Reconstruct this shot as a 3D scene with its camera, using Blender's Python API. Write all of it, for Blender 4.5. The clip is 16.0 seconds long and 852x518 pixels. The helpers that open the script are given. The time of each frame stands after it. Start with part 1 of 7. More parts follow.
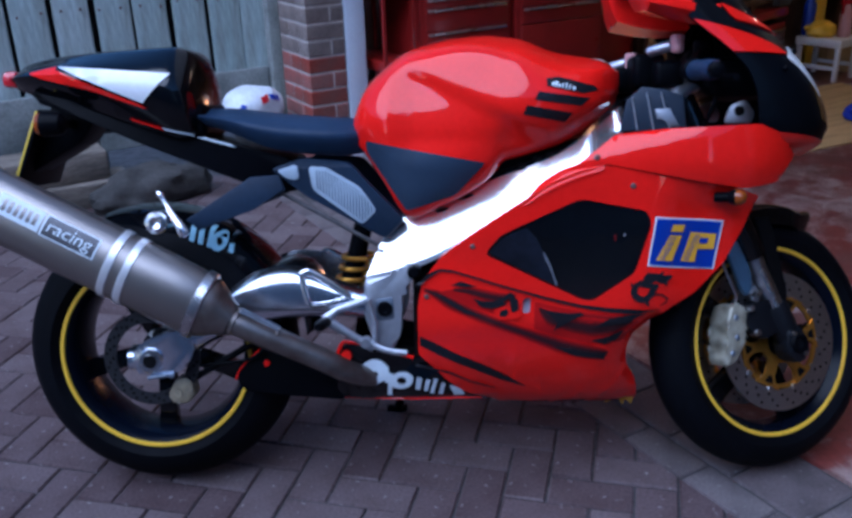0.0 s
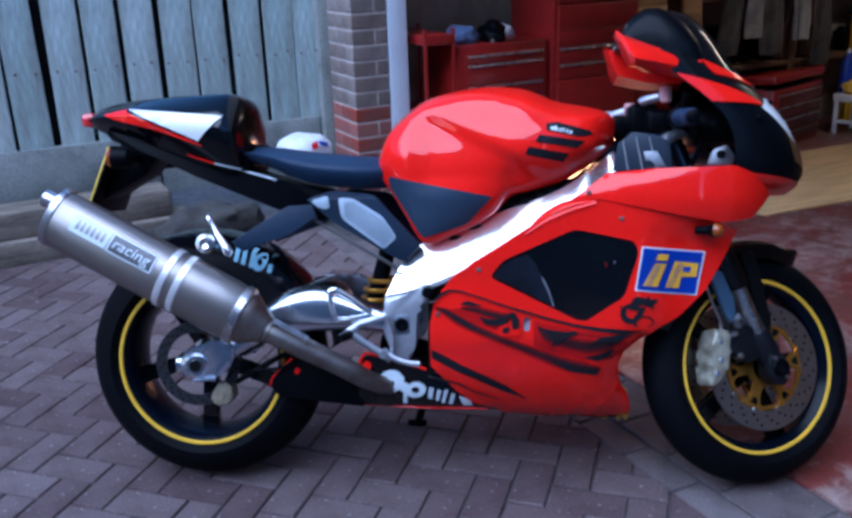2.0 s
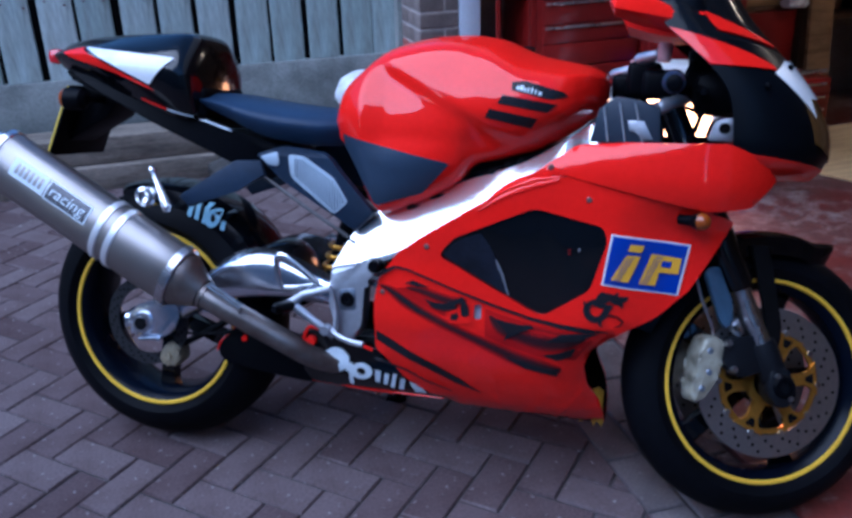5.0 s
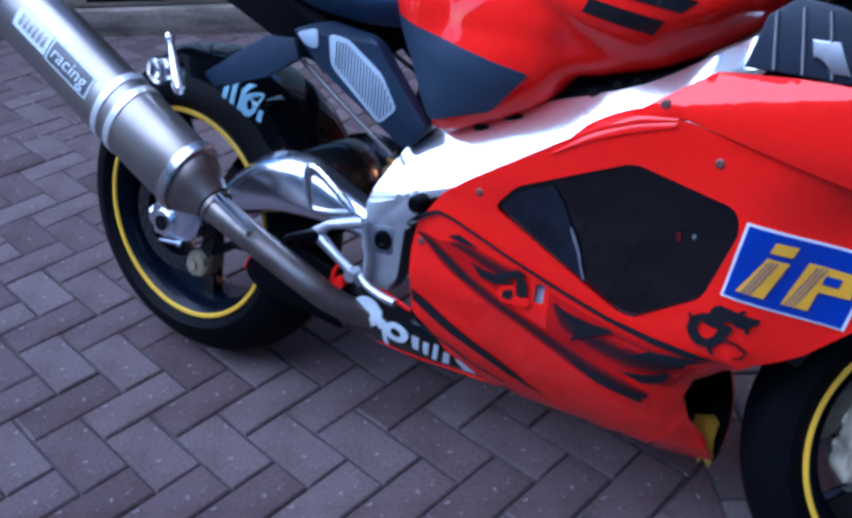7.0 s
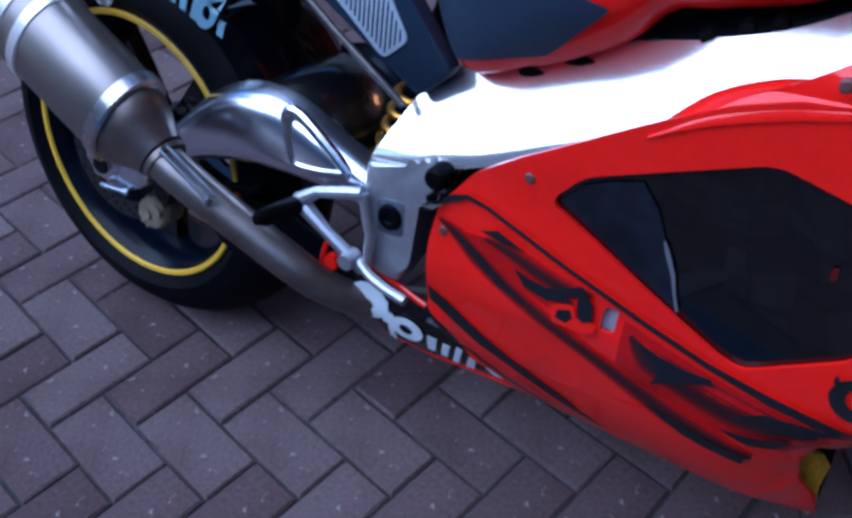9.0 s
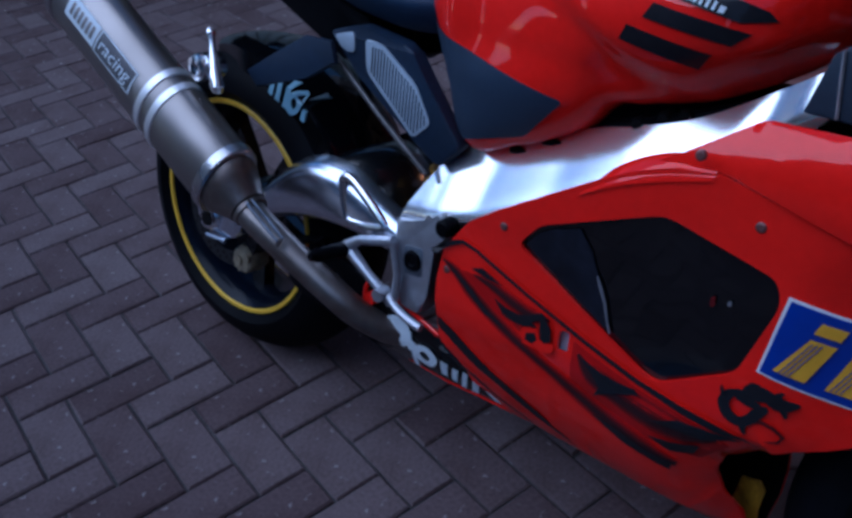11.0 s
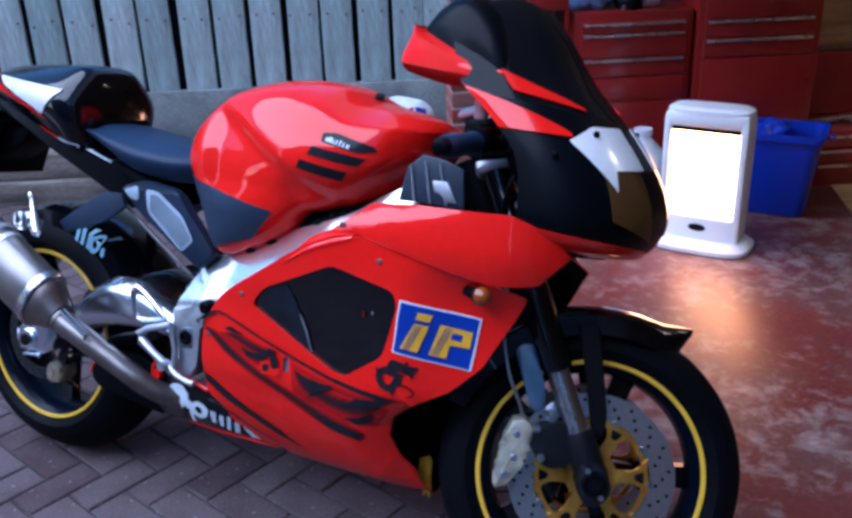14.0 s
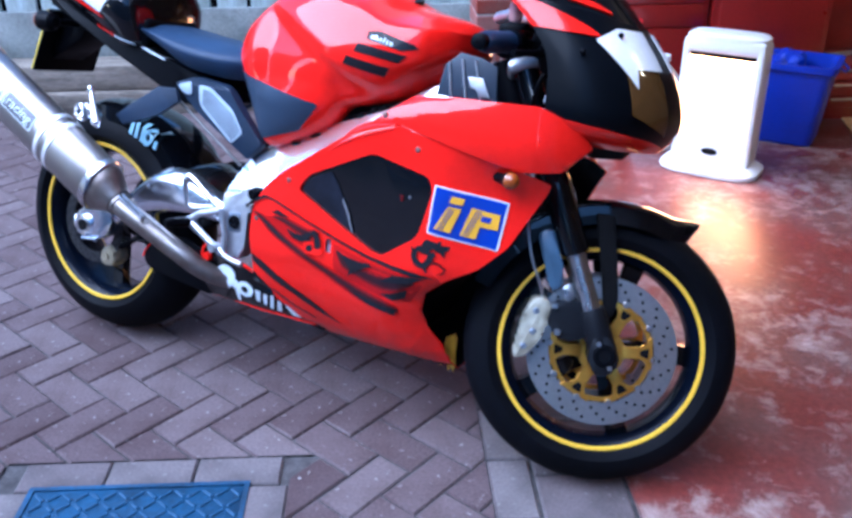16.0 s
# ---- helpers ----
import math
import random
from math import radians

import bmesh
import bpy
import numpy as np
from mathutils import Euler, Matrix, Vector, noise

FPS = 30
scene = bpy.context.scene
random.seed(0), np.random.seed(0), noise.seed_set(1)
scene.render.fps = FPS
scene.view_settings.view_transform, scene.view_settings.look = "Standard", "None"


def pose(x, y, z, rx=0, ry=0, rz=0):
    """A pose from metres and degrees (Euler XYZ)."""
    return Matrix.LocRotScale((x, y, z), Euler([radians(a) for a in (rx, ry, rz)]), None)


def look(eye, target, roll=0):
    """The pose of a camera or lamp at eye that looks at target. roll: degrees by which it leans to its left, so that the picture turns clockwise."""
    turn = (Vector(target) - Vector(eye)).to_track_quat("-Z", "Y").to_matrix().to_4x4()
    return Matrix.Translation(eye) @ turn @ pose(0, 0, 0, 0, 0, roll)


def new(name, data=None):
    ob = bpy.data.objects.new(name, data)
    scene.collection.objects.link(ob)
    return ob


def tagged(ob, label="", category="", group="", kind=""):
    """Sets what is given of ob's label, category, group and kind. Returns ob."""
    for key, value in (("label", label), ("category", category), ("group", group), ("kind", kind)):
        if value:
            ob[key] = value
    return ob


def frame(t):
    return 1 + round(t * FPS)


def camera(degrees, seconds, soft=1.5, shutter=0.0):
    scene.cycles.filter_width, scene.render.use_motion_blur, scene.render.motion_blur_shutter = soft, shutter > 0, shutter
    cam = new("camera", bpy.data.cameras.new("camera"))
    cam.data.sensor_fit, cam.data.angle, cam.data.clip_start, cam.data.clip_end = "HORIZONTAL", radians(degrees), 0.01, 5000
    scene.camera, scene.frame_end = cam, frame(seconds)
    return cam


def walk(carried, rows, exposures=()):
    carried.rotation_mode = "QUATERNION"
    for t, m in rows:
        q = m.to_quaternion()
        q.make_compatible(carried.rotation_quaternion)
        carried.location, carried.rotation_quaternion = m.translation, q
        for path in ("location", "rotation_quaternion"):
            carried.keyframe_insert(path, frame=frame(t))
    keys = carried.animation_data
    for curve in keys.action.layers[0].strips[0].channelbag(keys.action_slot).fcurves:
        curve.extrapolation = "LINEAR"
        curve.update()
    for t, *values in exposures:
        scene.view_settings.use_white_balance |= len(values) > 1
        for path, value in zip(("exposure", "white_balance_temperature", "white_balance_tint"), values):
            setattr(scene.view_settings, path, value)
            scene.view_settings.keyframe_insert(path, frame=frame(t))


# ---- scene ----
cam = camera(51.83, 16.0, soft=3.2)
# seconds, eye, and turn as pose() takes it
PATH = [
    (0.0, 0.7077, -1.7620, 1.3223, 66.72, 1.72, 1.73),
    (0.5, 0.7037, -1.8344, 1.3328, 68.63, 0.94, 1.47),
    (1.0, 0.6565, -1.9602, 1.3342, 69.02, 1.78, 1.58),
    (1.5, 0.6806, -1.9794, 1.3474, 68.85, 1.92, 0.90),
    (2.0, 0.8236, -2.0092, 1.3446, 70.33, 1.83, 5.68),
    (2.5, 0.9973, -1.9797, 1.3370, 69.07, 1.57, 8.71),
    (3.0, 1.1027, -1.8779, 1.3142, 70.82, 1.86, 10.55),
    (3.5, 1.1808, -1.7844, 1.3369, 69.80, 2.31, 12.82),
    (6.0, 1.2636, -1.4592, 1.3083, 61.72, 1.10, 21.10),
    (6.5, 1.3039, -1.2409, 1.2439, 59.00, 3.24, 27.49),
    (7.0, 1.2946, -1.0429, 1.2382, 56.88, 1.79, 32.99),
    (7.5, 1.2692, -0.9183, 1.2129, 54.03, 3.24, 35.04),
    (8.0, 1.1512, -0.8123, 1.1881, 51.26, 1.18, 32.42),
    (8.5, 1.0214, -0.6933, 1.1691, 45.97, 1.53, 32.00),
    (11.0, 1.3291, -0.8333, 1.2806, 53.77, 3.81, 41.55),
    (11.5, 1.4292, -0.9098, 1.2850, 59.51, 3.77, 41.39),
    (12.0, 1.4992, -1.1241, 1.3246, 64.27, 2.94, 35.99),
    (12.5, 1.5990, -1.2050, 1.3349, 65.34, 1.54, 33.64),
    (13.0, 1.6936, -1.2697, 1.3493, 66.37, 0.55, 34.42),
    (13.5, 1.8068, -1.2942, 1.3574, 66.46, 1.45, 32.52),
    (14.0, 1.8677, -1.3086, 1.3607, 67.49, 1.90, 28.64),
    (14.5, 1.9017, -1.3368, 1.3652, 67.58, 0.90, 28.53),
    (15.0, 1.9072, -1.3987, 1.3566, 67.50, 0.31, 27.42),
    (15.5, 1.8937, -1.4790, 1.3457, 65.29, -0.60, 30.29),
    (16.0, 1.9233, -1.5086, 1.3341, 63.58, 0.57, 29.90),
]
EXPOSURES = [(0, 1.14, 4700, 15), (0.5, 1.13, 4700, 15), (1, 1.27, 4650, 14), (1.5, 1.51, 4700, 14), (2, 1.53, 4650, 13), (3.5, 1.29, 4650, 14), (6, 1.49, 4600, 14), (6.5, 1.7, 4600, 14), (7, 1.62, 4600, 14), (7.5, 1.5, 4600, 14), (8.5, 1.38, 4650, 15), (11, 0.22, 4600, 14), (12, 0.38, 4600, 14), (12.5, 0.60, 4650, 15), (13, 1.08, 4750, 16), (14.5, 1.63, 4750, 16), (15, 1.79, 4750, 15), (15.5, 2.18, 4750, 14), (16, 2.52, 4750, 13)]
walk(cam, [(t, pose(*p)) for t, *p in PATH], EXPOSURES)
# ---- end of path ----

from mathutils.bvhtree import BVHTree

# ---- sky, sun ----
world = bpy.data.worlds.new("evening_sky")
scene.world = world
world.use_nodes = True
wn = world.node_tree.nodes
sky = wn.new("ShaderNodeTexSky")
sky.sky_type = "NISHITA"
sky.sun_disc = False
sky.sun_elevation = radians(14)
sky.sun_rotation = radians(205)
sky.air_density, sky.dust_density, sky.ozone_density = 1.0, 0.6, 3.0
wn["Background"].inputs["Strength"].default_value = 0.115
world.node_tree.links.new(sky.outputs["Color"], wn["Background"].inputs["Color"])
sun = new("sun", bpy.data.lights.new("sun", "SUN"))
sun.data.energy, sun.data.angle, sun.data.color = 1.85, radians(70), (1.0, 0.96, 0.93)
sun.matrix_world = look((-2.1, -2.3, 4.3), (0, 0, 0))

# ---- materials ----


def material(name, base, rough=0.5, metal=0.0, coat=0.0, scale=6.0, vary=0.15, fine=90.0, bump=0.0, tint=None,
             spots=0.0, stretch=(1, 1, 1), per_piece=0.0, glow=None, rough_vary=0.12, spec=0.5):
    """A surface whose colour and gloss wander at two scales. tint: the colour that stains lean to."""
    m = bpy.data.materials.new(name)
    m.use_nodes = True
    n, ln = m.node_tree.nodes, m.node_tree.links
    b = n["Principled BSDF"]
    tc = n.new("ShaderNodeTexCoord")
    mp = n.new("ShaderNodeMapping")
    mp.inputs["Scale"].default_value = stretch
    ln.new(tc.outputs["Object"], mp.inputs["Vector"])
    big = n.new("ShaderNodeTexNoise")
    big.inputs["Scale"].default_value, big.inputs["Detail"].default_value = scale, 5
    small = n.new("ShaderNodeTexNoise")
    small.inputs["Scale"].default_value, small.inputs["Detail"].default_value = fine, 3
    for tex in (big, small):
        ln.new(mp.outputs["Vector"], tex.inputs["Vector"])
    tint = tint or tuple(c * (1 - 2.2 * vary) for c in base)
    mix = n.new("ShaderNodeMix")
    mix.data_type = "RGBA"
    mix.inputs["A"].default_value = (*[max(0, c) for c in base], 1)
    mix.inputs["B"].default_value = (*[max(0, c) for c in tint], 1)
    ramp = n.new("ShaderNodeMapRange")
    ramp.inputs["From Min"].default_value, ramp.inputs["From Max"].default_value = 0.42, 0.68
    ln.new(big.outputs["Fac"], ramp.inputs["Value"])
    ln.new(ramp.outputs["Result"], mix.inputs["Factor"])
    mul = n.new("ShaderNodeMix")
    mul.data_type, mul.blend_type = "RGBA", "MULTIPLY"
    mul.inputs["Factor"].default_value = min(1.0, vary * 3)
    grey = n.new("ShaderNodeMapRange")
    grey.inputs["From Min"].default_value, grey.inputs["From Max"].default_value = 0.3, 0.7
    grey.inputs["To Min"].default_value, grey.inputs["To Max"].default_value = 0.6, 1.15
    ln.new(small.outputs["Fac"], grey.inputs["Value"])
    ln.new(mix.outputs["Result"], mul.inputs["A"])
    ln.new(grey.outputs["Result"], mul.inputs["B"])
    colour = mul.outputs["Result"]
    if per_piece:
        oi = n.new("ShaderNodeObjectInfo")
        ge = n.new("ShaderNodeNewGeometry")
        add = n.new("ShaderNodeMath")
        add.operation = "ADD"
        ln.new(oi.outputs["Random"], add.inputs[0])
        ln.new(ge.outputs["Random Per Island"], add.inputs[1])
        fr = n.new("ShaderNodeMath")
        fr.operation = "FRACT"
        ln.new(add.outputs[0], fr.inputs[0])
        hs = n.new("ShaderNodeHueSaturation")
        rv = n.new("ShaderNodeMapRange")
        rv.inputs["To Min"].default_value, rv.inputs["To Max"].default_value = 1 - per_piece, 1 + per_piece
        ln.new(fr.outputs[0], rv.inputs["Value"])
        ln.new(rv.outputs["Result"], hs.inputs["Value"])
        rs = n.new("ShaderNodeMapRange")
        rs.inputs["To Min"].default_value, rs.inputs["To Max"].default_value = 1.2, 0.8
        ln.new(fr.outputs[0], rs.inputs["Value"])
        ln.new(rs.outputs["Result"], hs.inputs["Saturation"])
        ln.new(colour, hs.inputs["Color"])
        colour = hs.outputs["Color"]
    if spots:
        vo = n.new("ShaderNodeTexNoise")
        vo.inputs["Scale"].default_value, vo.inputs["Detail"].default_value = 46, 4
        ln.new(mp.outputs["Vector"], vo.inputs["Vector"])
        th = n.new("ShaderNodeMapRange")
        th.inputs["From Min"].default_value, th.inputs["From Max"].default_value = 0.64, 0.76
        th.inputs["To Max"].default_value = spots
        ln.new(vo.outputs["Fac"], th.inputs["Value"])
        gate = n.new("ShaderNodeMath")
        gate.operation = "MULTIPLY"
        gr = n.new("ShaderNodeMapRange")
        gr.inputs["From Min"].default_value, gr.inputs["From Max"].default_value = 0.36, 0.58
        ln.new(big.outputs["Fac"], gr.inputs["Value"])
        ln.new(th.outputs["Result"], gate.inputs[0])
        ln.new(gr.outputs["Result"], gate.inputs[1])
        sm = n.new("ShaderNodeMix")
        sm.data_type = "RGBA"
        sm.inputs["B"].default_value = (0.55, 0.55, 0.55, 1)
        ln.new(gate.outputs[0], sm.inputs["Factor"])
        ln.new(colour, sm.inputs["A"])
        colour = sm.outputs["Result"]
    ln.new(colour, b.inputs["Base Color"])
    rr = n.new("ShaderNodeMapRange")
    rr.inputs["To Min"].default_value, rr.inputs["To Max"].default_value = max(0.02, rough - rough_vary), min(1, rough + rough_vary)
    ln.new(big.outputs["Fac"], rr.inputs["Value"])
    ln.new(rr.outputs["Result"], b.inputs["Roughness"])
    b.inputs["Metallic"].default_value = metal
    b.inputs["Coat Weight"].default_value = coat
    b.inputs["Coat Roughness"].default_value = 0.04
    b.inputs["Specular IOR Level"].default_value = spec
    if bump:
        bp = n.new("ShaderNodeBump")
        bp.inputs["Strength"].default_value, bp.inputs["Distance"].default_value = bump, 0.004
        ln.new(small.outputs["Fac"], bp.inputs["Height"])
        ln.new(bp.outputs["Normal"], b.inputs["Normal"])
    if glow:
        b.inputs["Emission Color"].default_value = (*glow[:3], 1)
        b.inputs["Emission Strength"].default_value = glow[3]
    return m


RED = material("red_paint", (0.78, 0.0075, 0.002), 0.5, 0.0, 0.80, vary=0.04, rough_vary=0.06, spec=0.05)
RED_DARK = material("red_graphic_shadow", (0.16, 0.008, 0.010), 0.4, coat=0.3, vary=0.25, scale=22, fine=200, tint=(0.05, 0.006, 0.008), spec=0.1)
GRAPHIC = material("dark_grey_graphic", (0.014, 0.014, 0.018), 0.4, coat=0.2, vary=0.12, spec=0.1)
WHITE = material("white_paint", (0.82, 0.84, 0.86), 0.25, coat=0.5, vary=0.04)
BLACK = material("black_gloss_paint", (0.002, 0.0025, 0.004), 0.20, coat=0.7, vary=0.1, rough_vary=0.06, spec=0.10)
PINK = material("pinkish_plastic", (0.62, 0.34, 0.34), 0.35, vary=0.06)
NOSE_BLACK = material("black_cowl_paint", (0.002, 0.003, 0.005), 0.34, coat=0.03, vary=0.1, rough_vary=0.06, spec=0.08)
PLASTIC = material("black_plastic", (0.0022, 0.0025, 0.004), 0.42, vary=0.15, bump=0.05, spec=0.05)
RIM = material("black_rim_enamel", (0.0025, 0.0045, 0.011), 0.24, vary=0.15, spec=0.12)
FORK = material("black_fork_casting", (0.006, 0.007, 0.010), 0.42, vary=0.12, spec=0.2)
# pad and seat colours have the sky's blue reflection mixed in
PAD = material("grey_rubber_pad", (0.026, 0.043, 0.076), 0.5, vary=0.12, fine=400, bump=0.15, spec=0.3)
INNER_GREY = material("blue_grey_moulding", (0.026, 0.036, 0.056), 0.4, vary=0.12, fine=300, spec=0.3)
SEAT = material("black_vinyl", (0.019, 0.038, 0.080), 0.45, vary=0.15, fine=300, bump=0.2, spec=0.2)
TYRE = material("tyre_rubber", (0.0025, 0.003, 0.005), 0.6, vary=0.2, fine=60, bump=0.1, spec=0.07)
TAPE = material("yellow_rim_tape", (0.82, 0.52, 0.03), 0.4, vary=0.06)
ALLOY = material("polished_aluminium", (0.88, 0.89, 0.92), 0.22, 1.0, vary=0.05, rough_vary=0.1)
CAST = material("cast_aluminium", (0.55, 0.57, 0.62), 0.42, 0.9, vary=0.1, bump=0.06)
STEEL = material("brushed_steel", (0.60, 0.60, 0.62), 0.3, 1.0, vary=0.12, stretch=(1, 6, 1))
TITAN = material("titanium", (0.285, 0.262, 0.250), 0.38, 0.9, vary=0.02, scale=5, fine=40, tint=(0.225, 0.205, 0.195), stretch=(1, 1, 1), rough_vary=0.06)
TAN_CAST = material("tan_anodised_casting", (0.36, 0.31, 0.21), 0.42, 0.3, vary=0.2, scale=30, bump=0.1)
HUGGER = material("satin_black_hugger", (0.004, 0.005, 0.007), 0.26, vary=0.1, spec=0.6, coat=0.5)
TITAN_DARK = material("grey_print_field", (0.10, 0.10, 0.11), 0.4, 0.5, vary=0.1)
PIPE = material("heat_stained_pipe", (0.26, 0.235, 0.22), 0.40, 0.9, vary=0.08, scale=14, fine=40, tint=(0.15, 0.115, 0.10))
GOLD = material("gold_anodised", (0.80, 0.42, 0.06), 0.3, 0.9, vary=0.1)
CALIPER = material("pale_gold_casting", (0.42, 0.405, 0.32), 0.42, 0.3, vary=0.2, scale=45, tint=(0.20, 0.185, 0.14))
REAR_DISC = material("dull_disc_steel", (0.030, 0.030, 0.034), 0.5, 0.6, vary=0.15, fine=200)
DISC = material("brake_disc_steel", (0.56, 0.55, 0.54), 0.34, 1.0, vary=0.12, fine=200)
MESHY = material("silver_mesh", (0.52, 0.62, 0.73), 0.5, 0.3, vary=0.15, fine=350)
STICKER = material("blue_sticker", (0.010, 0.040, 0.36), 0.35, coat=0.3, vary=0.06)
AMBERISH = material("yellow_sticker", (0.85, 0.46, 0.02), 0.35, coat=0.3, vary=0.06)
LETTER = material("pale_lettering", (0.72, 0.80, 0.86), 0.4, vary=0.04)
LETTER_BLUE = material("pale_blue_lettering", (0.30, 0.52, 0.66), 0.4, vary=0.06)
AMBER = material("amber_lens", (0.26, 0.055, 0.004), 0.25, coat=0.2, vary=0.1)
REDLENS = material("red_lens", (0.55, 0.02, 0.03), 0.15, coat=0.6, vary=0.1)
PLATE = material("yellow_plate", (0.75, 0.55, 0.05), 0.45, vary=0.06)
ENGINE = material("engine_black", (0.005, 0.005, 0.006), 0.6, 0.1, vary=0.25, fine=50, bump=0.2, spec=0.1)
WINDOW_SHEEN = material("window_sheen_navy", (0.012, 0.015, 0.026), 0.3, coat=0.2, vary=0.3, scale=12, spec=0.3)
YELLOW_CLOTH = material("yellow_cloth_strip", (0.62, 0.36, 0.02), 0.6, vary=0.2, scale=40, fine=200, bump=0.4)
GRILLE = material("window_mesh_black", (0.003, 0.0035, 0.005), 0.16, coat=0.9, vary=0.2, spec=0.3)
PAVER = material("paving_brick", (0.108, 0.080, 0.084), 0.85, vary=0.2, scale=9, fine=120, bump=0.5, spots=0.75,
                 tint=(0.088, 0.062, 0.064), per_piece=0.30, spec=0.2)
PAVER_EDGE = material("edging_brick", (0.12, 0.10, 0.104), 0.85, vary=0.18, scale=8, fine=120, bump=0.4, spots=0.4, per_piece=0.15)
SPARK = material("bright_spar", (0.95, 0.96, 0.98), 0.17, 0.85, vary=0.02, rough_vary=0.04)
# the guard's base colour carries the blue sheen of the sky
GUARD = material("sky_sheen_guard", (0.055, 0.105, 0.175), 0.3, vary=0.1, coat=0.7)
# glow of an unseen lamp, added to brighten the garage
ADDED_LAMP = material("added_lamp_tube", (0.9, 0.85, 0.75), 0.4, glow=(1.0, 0.72, 0.42, 30.0))
STRAP = material("bright_strap", (0.85, 0.86, 0.88), 0.38, 0.7, vary=0.04)
RAIL = material("dull_steel_rail", (0.13, 0.125, 0.13), 0.45, 0.6, vary=0.2, spec=0.2)
ARM = material("polished_arm", (0.78, 0.84, 0.95), 0.24, 1.0, vary=0.06, rough_vary=0.08)
AIRBRUSH = [material("airbrushed_red", c, 0.5, coat=0.3, vary=0.08, scale=14, spec=0.05) for c in ((0.46, 0.006, 0.006), (0.24, 0.008, 0.009), (0.10, 0.010, 0.012), (0.040, 0.012, 0.015))]
# blue of the reflected sky is mixed into this plastic as well
SLATE = material("slate_black_plastic", (0.012, 0.024, 0.050), 0.5, vary=0.12, spec=0.25)
SAND = material("joint_sand", (0.066, 0.060, 0.062), 0.95, vary=0.25, scale=20, bump=0.5)
IRON = material("manhole_iron", (0.022, 0.080, 0.170), 0.45, 0.3, vary=0.25, scale=12, bump=0.3)
BOARD = material("weathered_fence_board", (0.45, 0.55, 0.55), 0.75, vary=0.24, scale=2.2, fine=22, bump=0.35,
                 stretch=(4, 4, 0.6), per_piece=0.16, tint=(0.235, 0.25, 0.215))
BOLT = material("dull_bolt", (0.16, 0.07, 0.065), 0.5, 0.4, vary=0.2)
AXLE = material("axle_casting", (0.26, 0.30, 0.37), 0.4, 0.8, vary=0.2, scale=20)
GRAVEL_BOARD = material("grey_gravel_board", (0.30, 0.32, 0.31), 0.85, vary=0.2, scale=5, fine=70, bump=0.4, per_piece=0.06)
SLEEPER = material("old_sleeper_timber", (0.24, 0.205, 0.17), 0.85, vary=0.3, scale=4, fine=40, bump=0.6, stretch=(1, 6, 6))
BRICK = material("wall_brick", (0.26, 0.066, 0.052), 0.82, vary=0.2, scale=7, fine=80, bump=0.5, per_piece=0.24, tint=(0.17, 0.075, 0.065))
BRICK_GREY = material("weathered_brick", (0.205, 0.165, 0.152), 0.85, vary=0.2, scale=7, fine=80, bump=0.5, per_piece=0.2)
RENDER = material("grey_house_render", (0.13, 0.14, 0.16), 0.9, vary=0.15, scale=1.5, bump=0.2)
MORTAR = material("mortar", (0.44, 0.40, 0.38), 0.9, vary=0.15, scale=20, bump=0.4)
FRAME_WHITE = material("white_gloss_timber", (0.62, 0.70, 0.80), 0.35, vary=0.05, scale=3)
CHEST_RED = material("tool_chest_red", (0.26, 0.012, 0.010), 0.32, vary=0.12, scale=3, coat=0.3)
CHROME = material("bright_strip", (0.62, 0.60, 0.58), 0.28, 0.9, vary=0.08)
HEATER_WHITE = material("heater_white", (0.80, 0.80, 0.80), 0.35, vary=0.03)
HEATER_GLOW = material("heater_element", (1.0, 0.8, 0.6), 0.5, glow=(1.0, 0.36, 0.11, 7.2))
TUB_BLUE = material("blue_plastic", (0.012, 0.035, 0.42), 0.4, vary=0.08)
PLY = material("plywood_sheet", (0.60, 0.40, 0.18), 0.7, vary=0.12, scale=3, fine=50, stretch=(1, 8, 1))
DARKWOOD = material("dark_wood", (0.14, 0.075, 0.04), 0.7, vary=0.25, scale=4, stretch=(6, 6, 1))
PLASTER = material("garage_inner_wall", (0.42, 0.36, 0.30), 0.9, vary=0.2, scale=3, bump=0.3)
CEILING = material("garage_ceiling", (0.62, 0.60, 0.57), 0.9, vary=0.08, scale=3)
YELLOW = material("yellow_plastic", (0.80, 0.50, 0.02), 0.4, vary=0.1)
TARP = material("dusty_dark_canvas", (0.055, 0.052, 0.050), 0.85, vary=0.25, scale=9, fine=60, bump=0.5)

CARTON = material("brown_cardboard", (0.34, 0.20, 0.09), 0.8, vary=0.18, scale=4, fine=40, stretch=(1, 1, 6))
GREYBAG = material("grey_cloth", (0.20, 0.20, 0.21), 0.85, vary=0.2, scale=9, bump=0.2)
CHEST_DARK = material("dark_red_drawer", (0.085, 0.008, 0.008), 0.4, vary=0.15, scale=5)
SACK = material("white_sack", (0.70, 0.74, 0.80), 0.45, vary=0.12, scale=12, bump=0.2)
RAG = material("blue_rag", (0.10, 0.15, 0.30), 0.8, vary=0.2, scale=15)


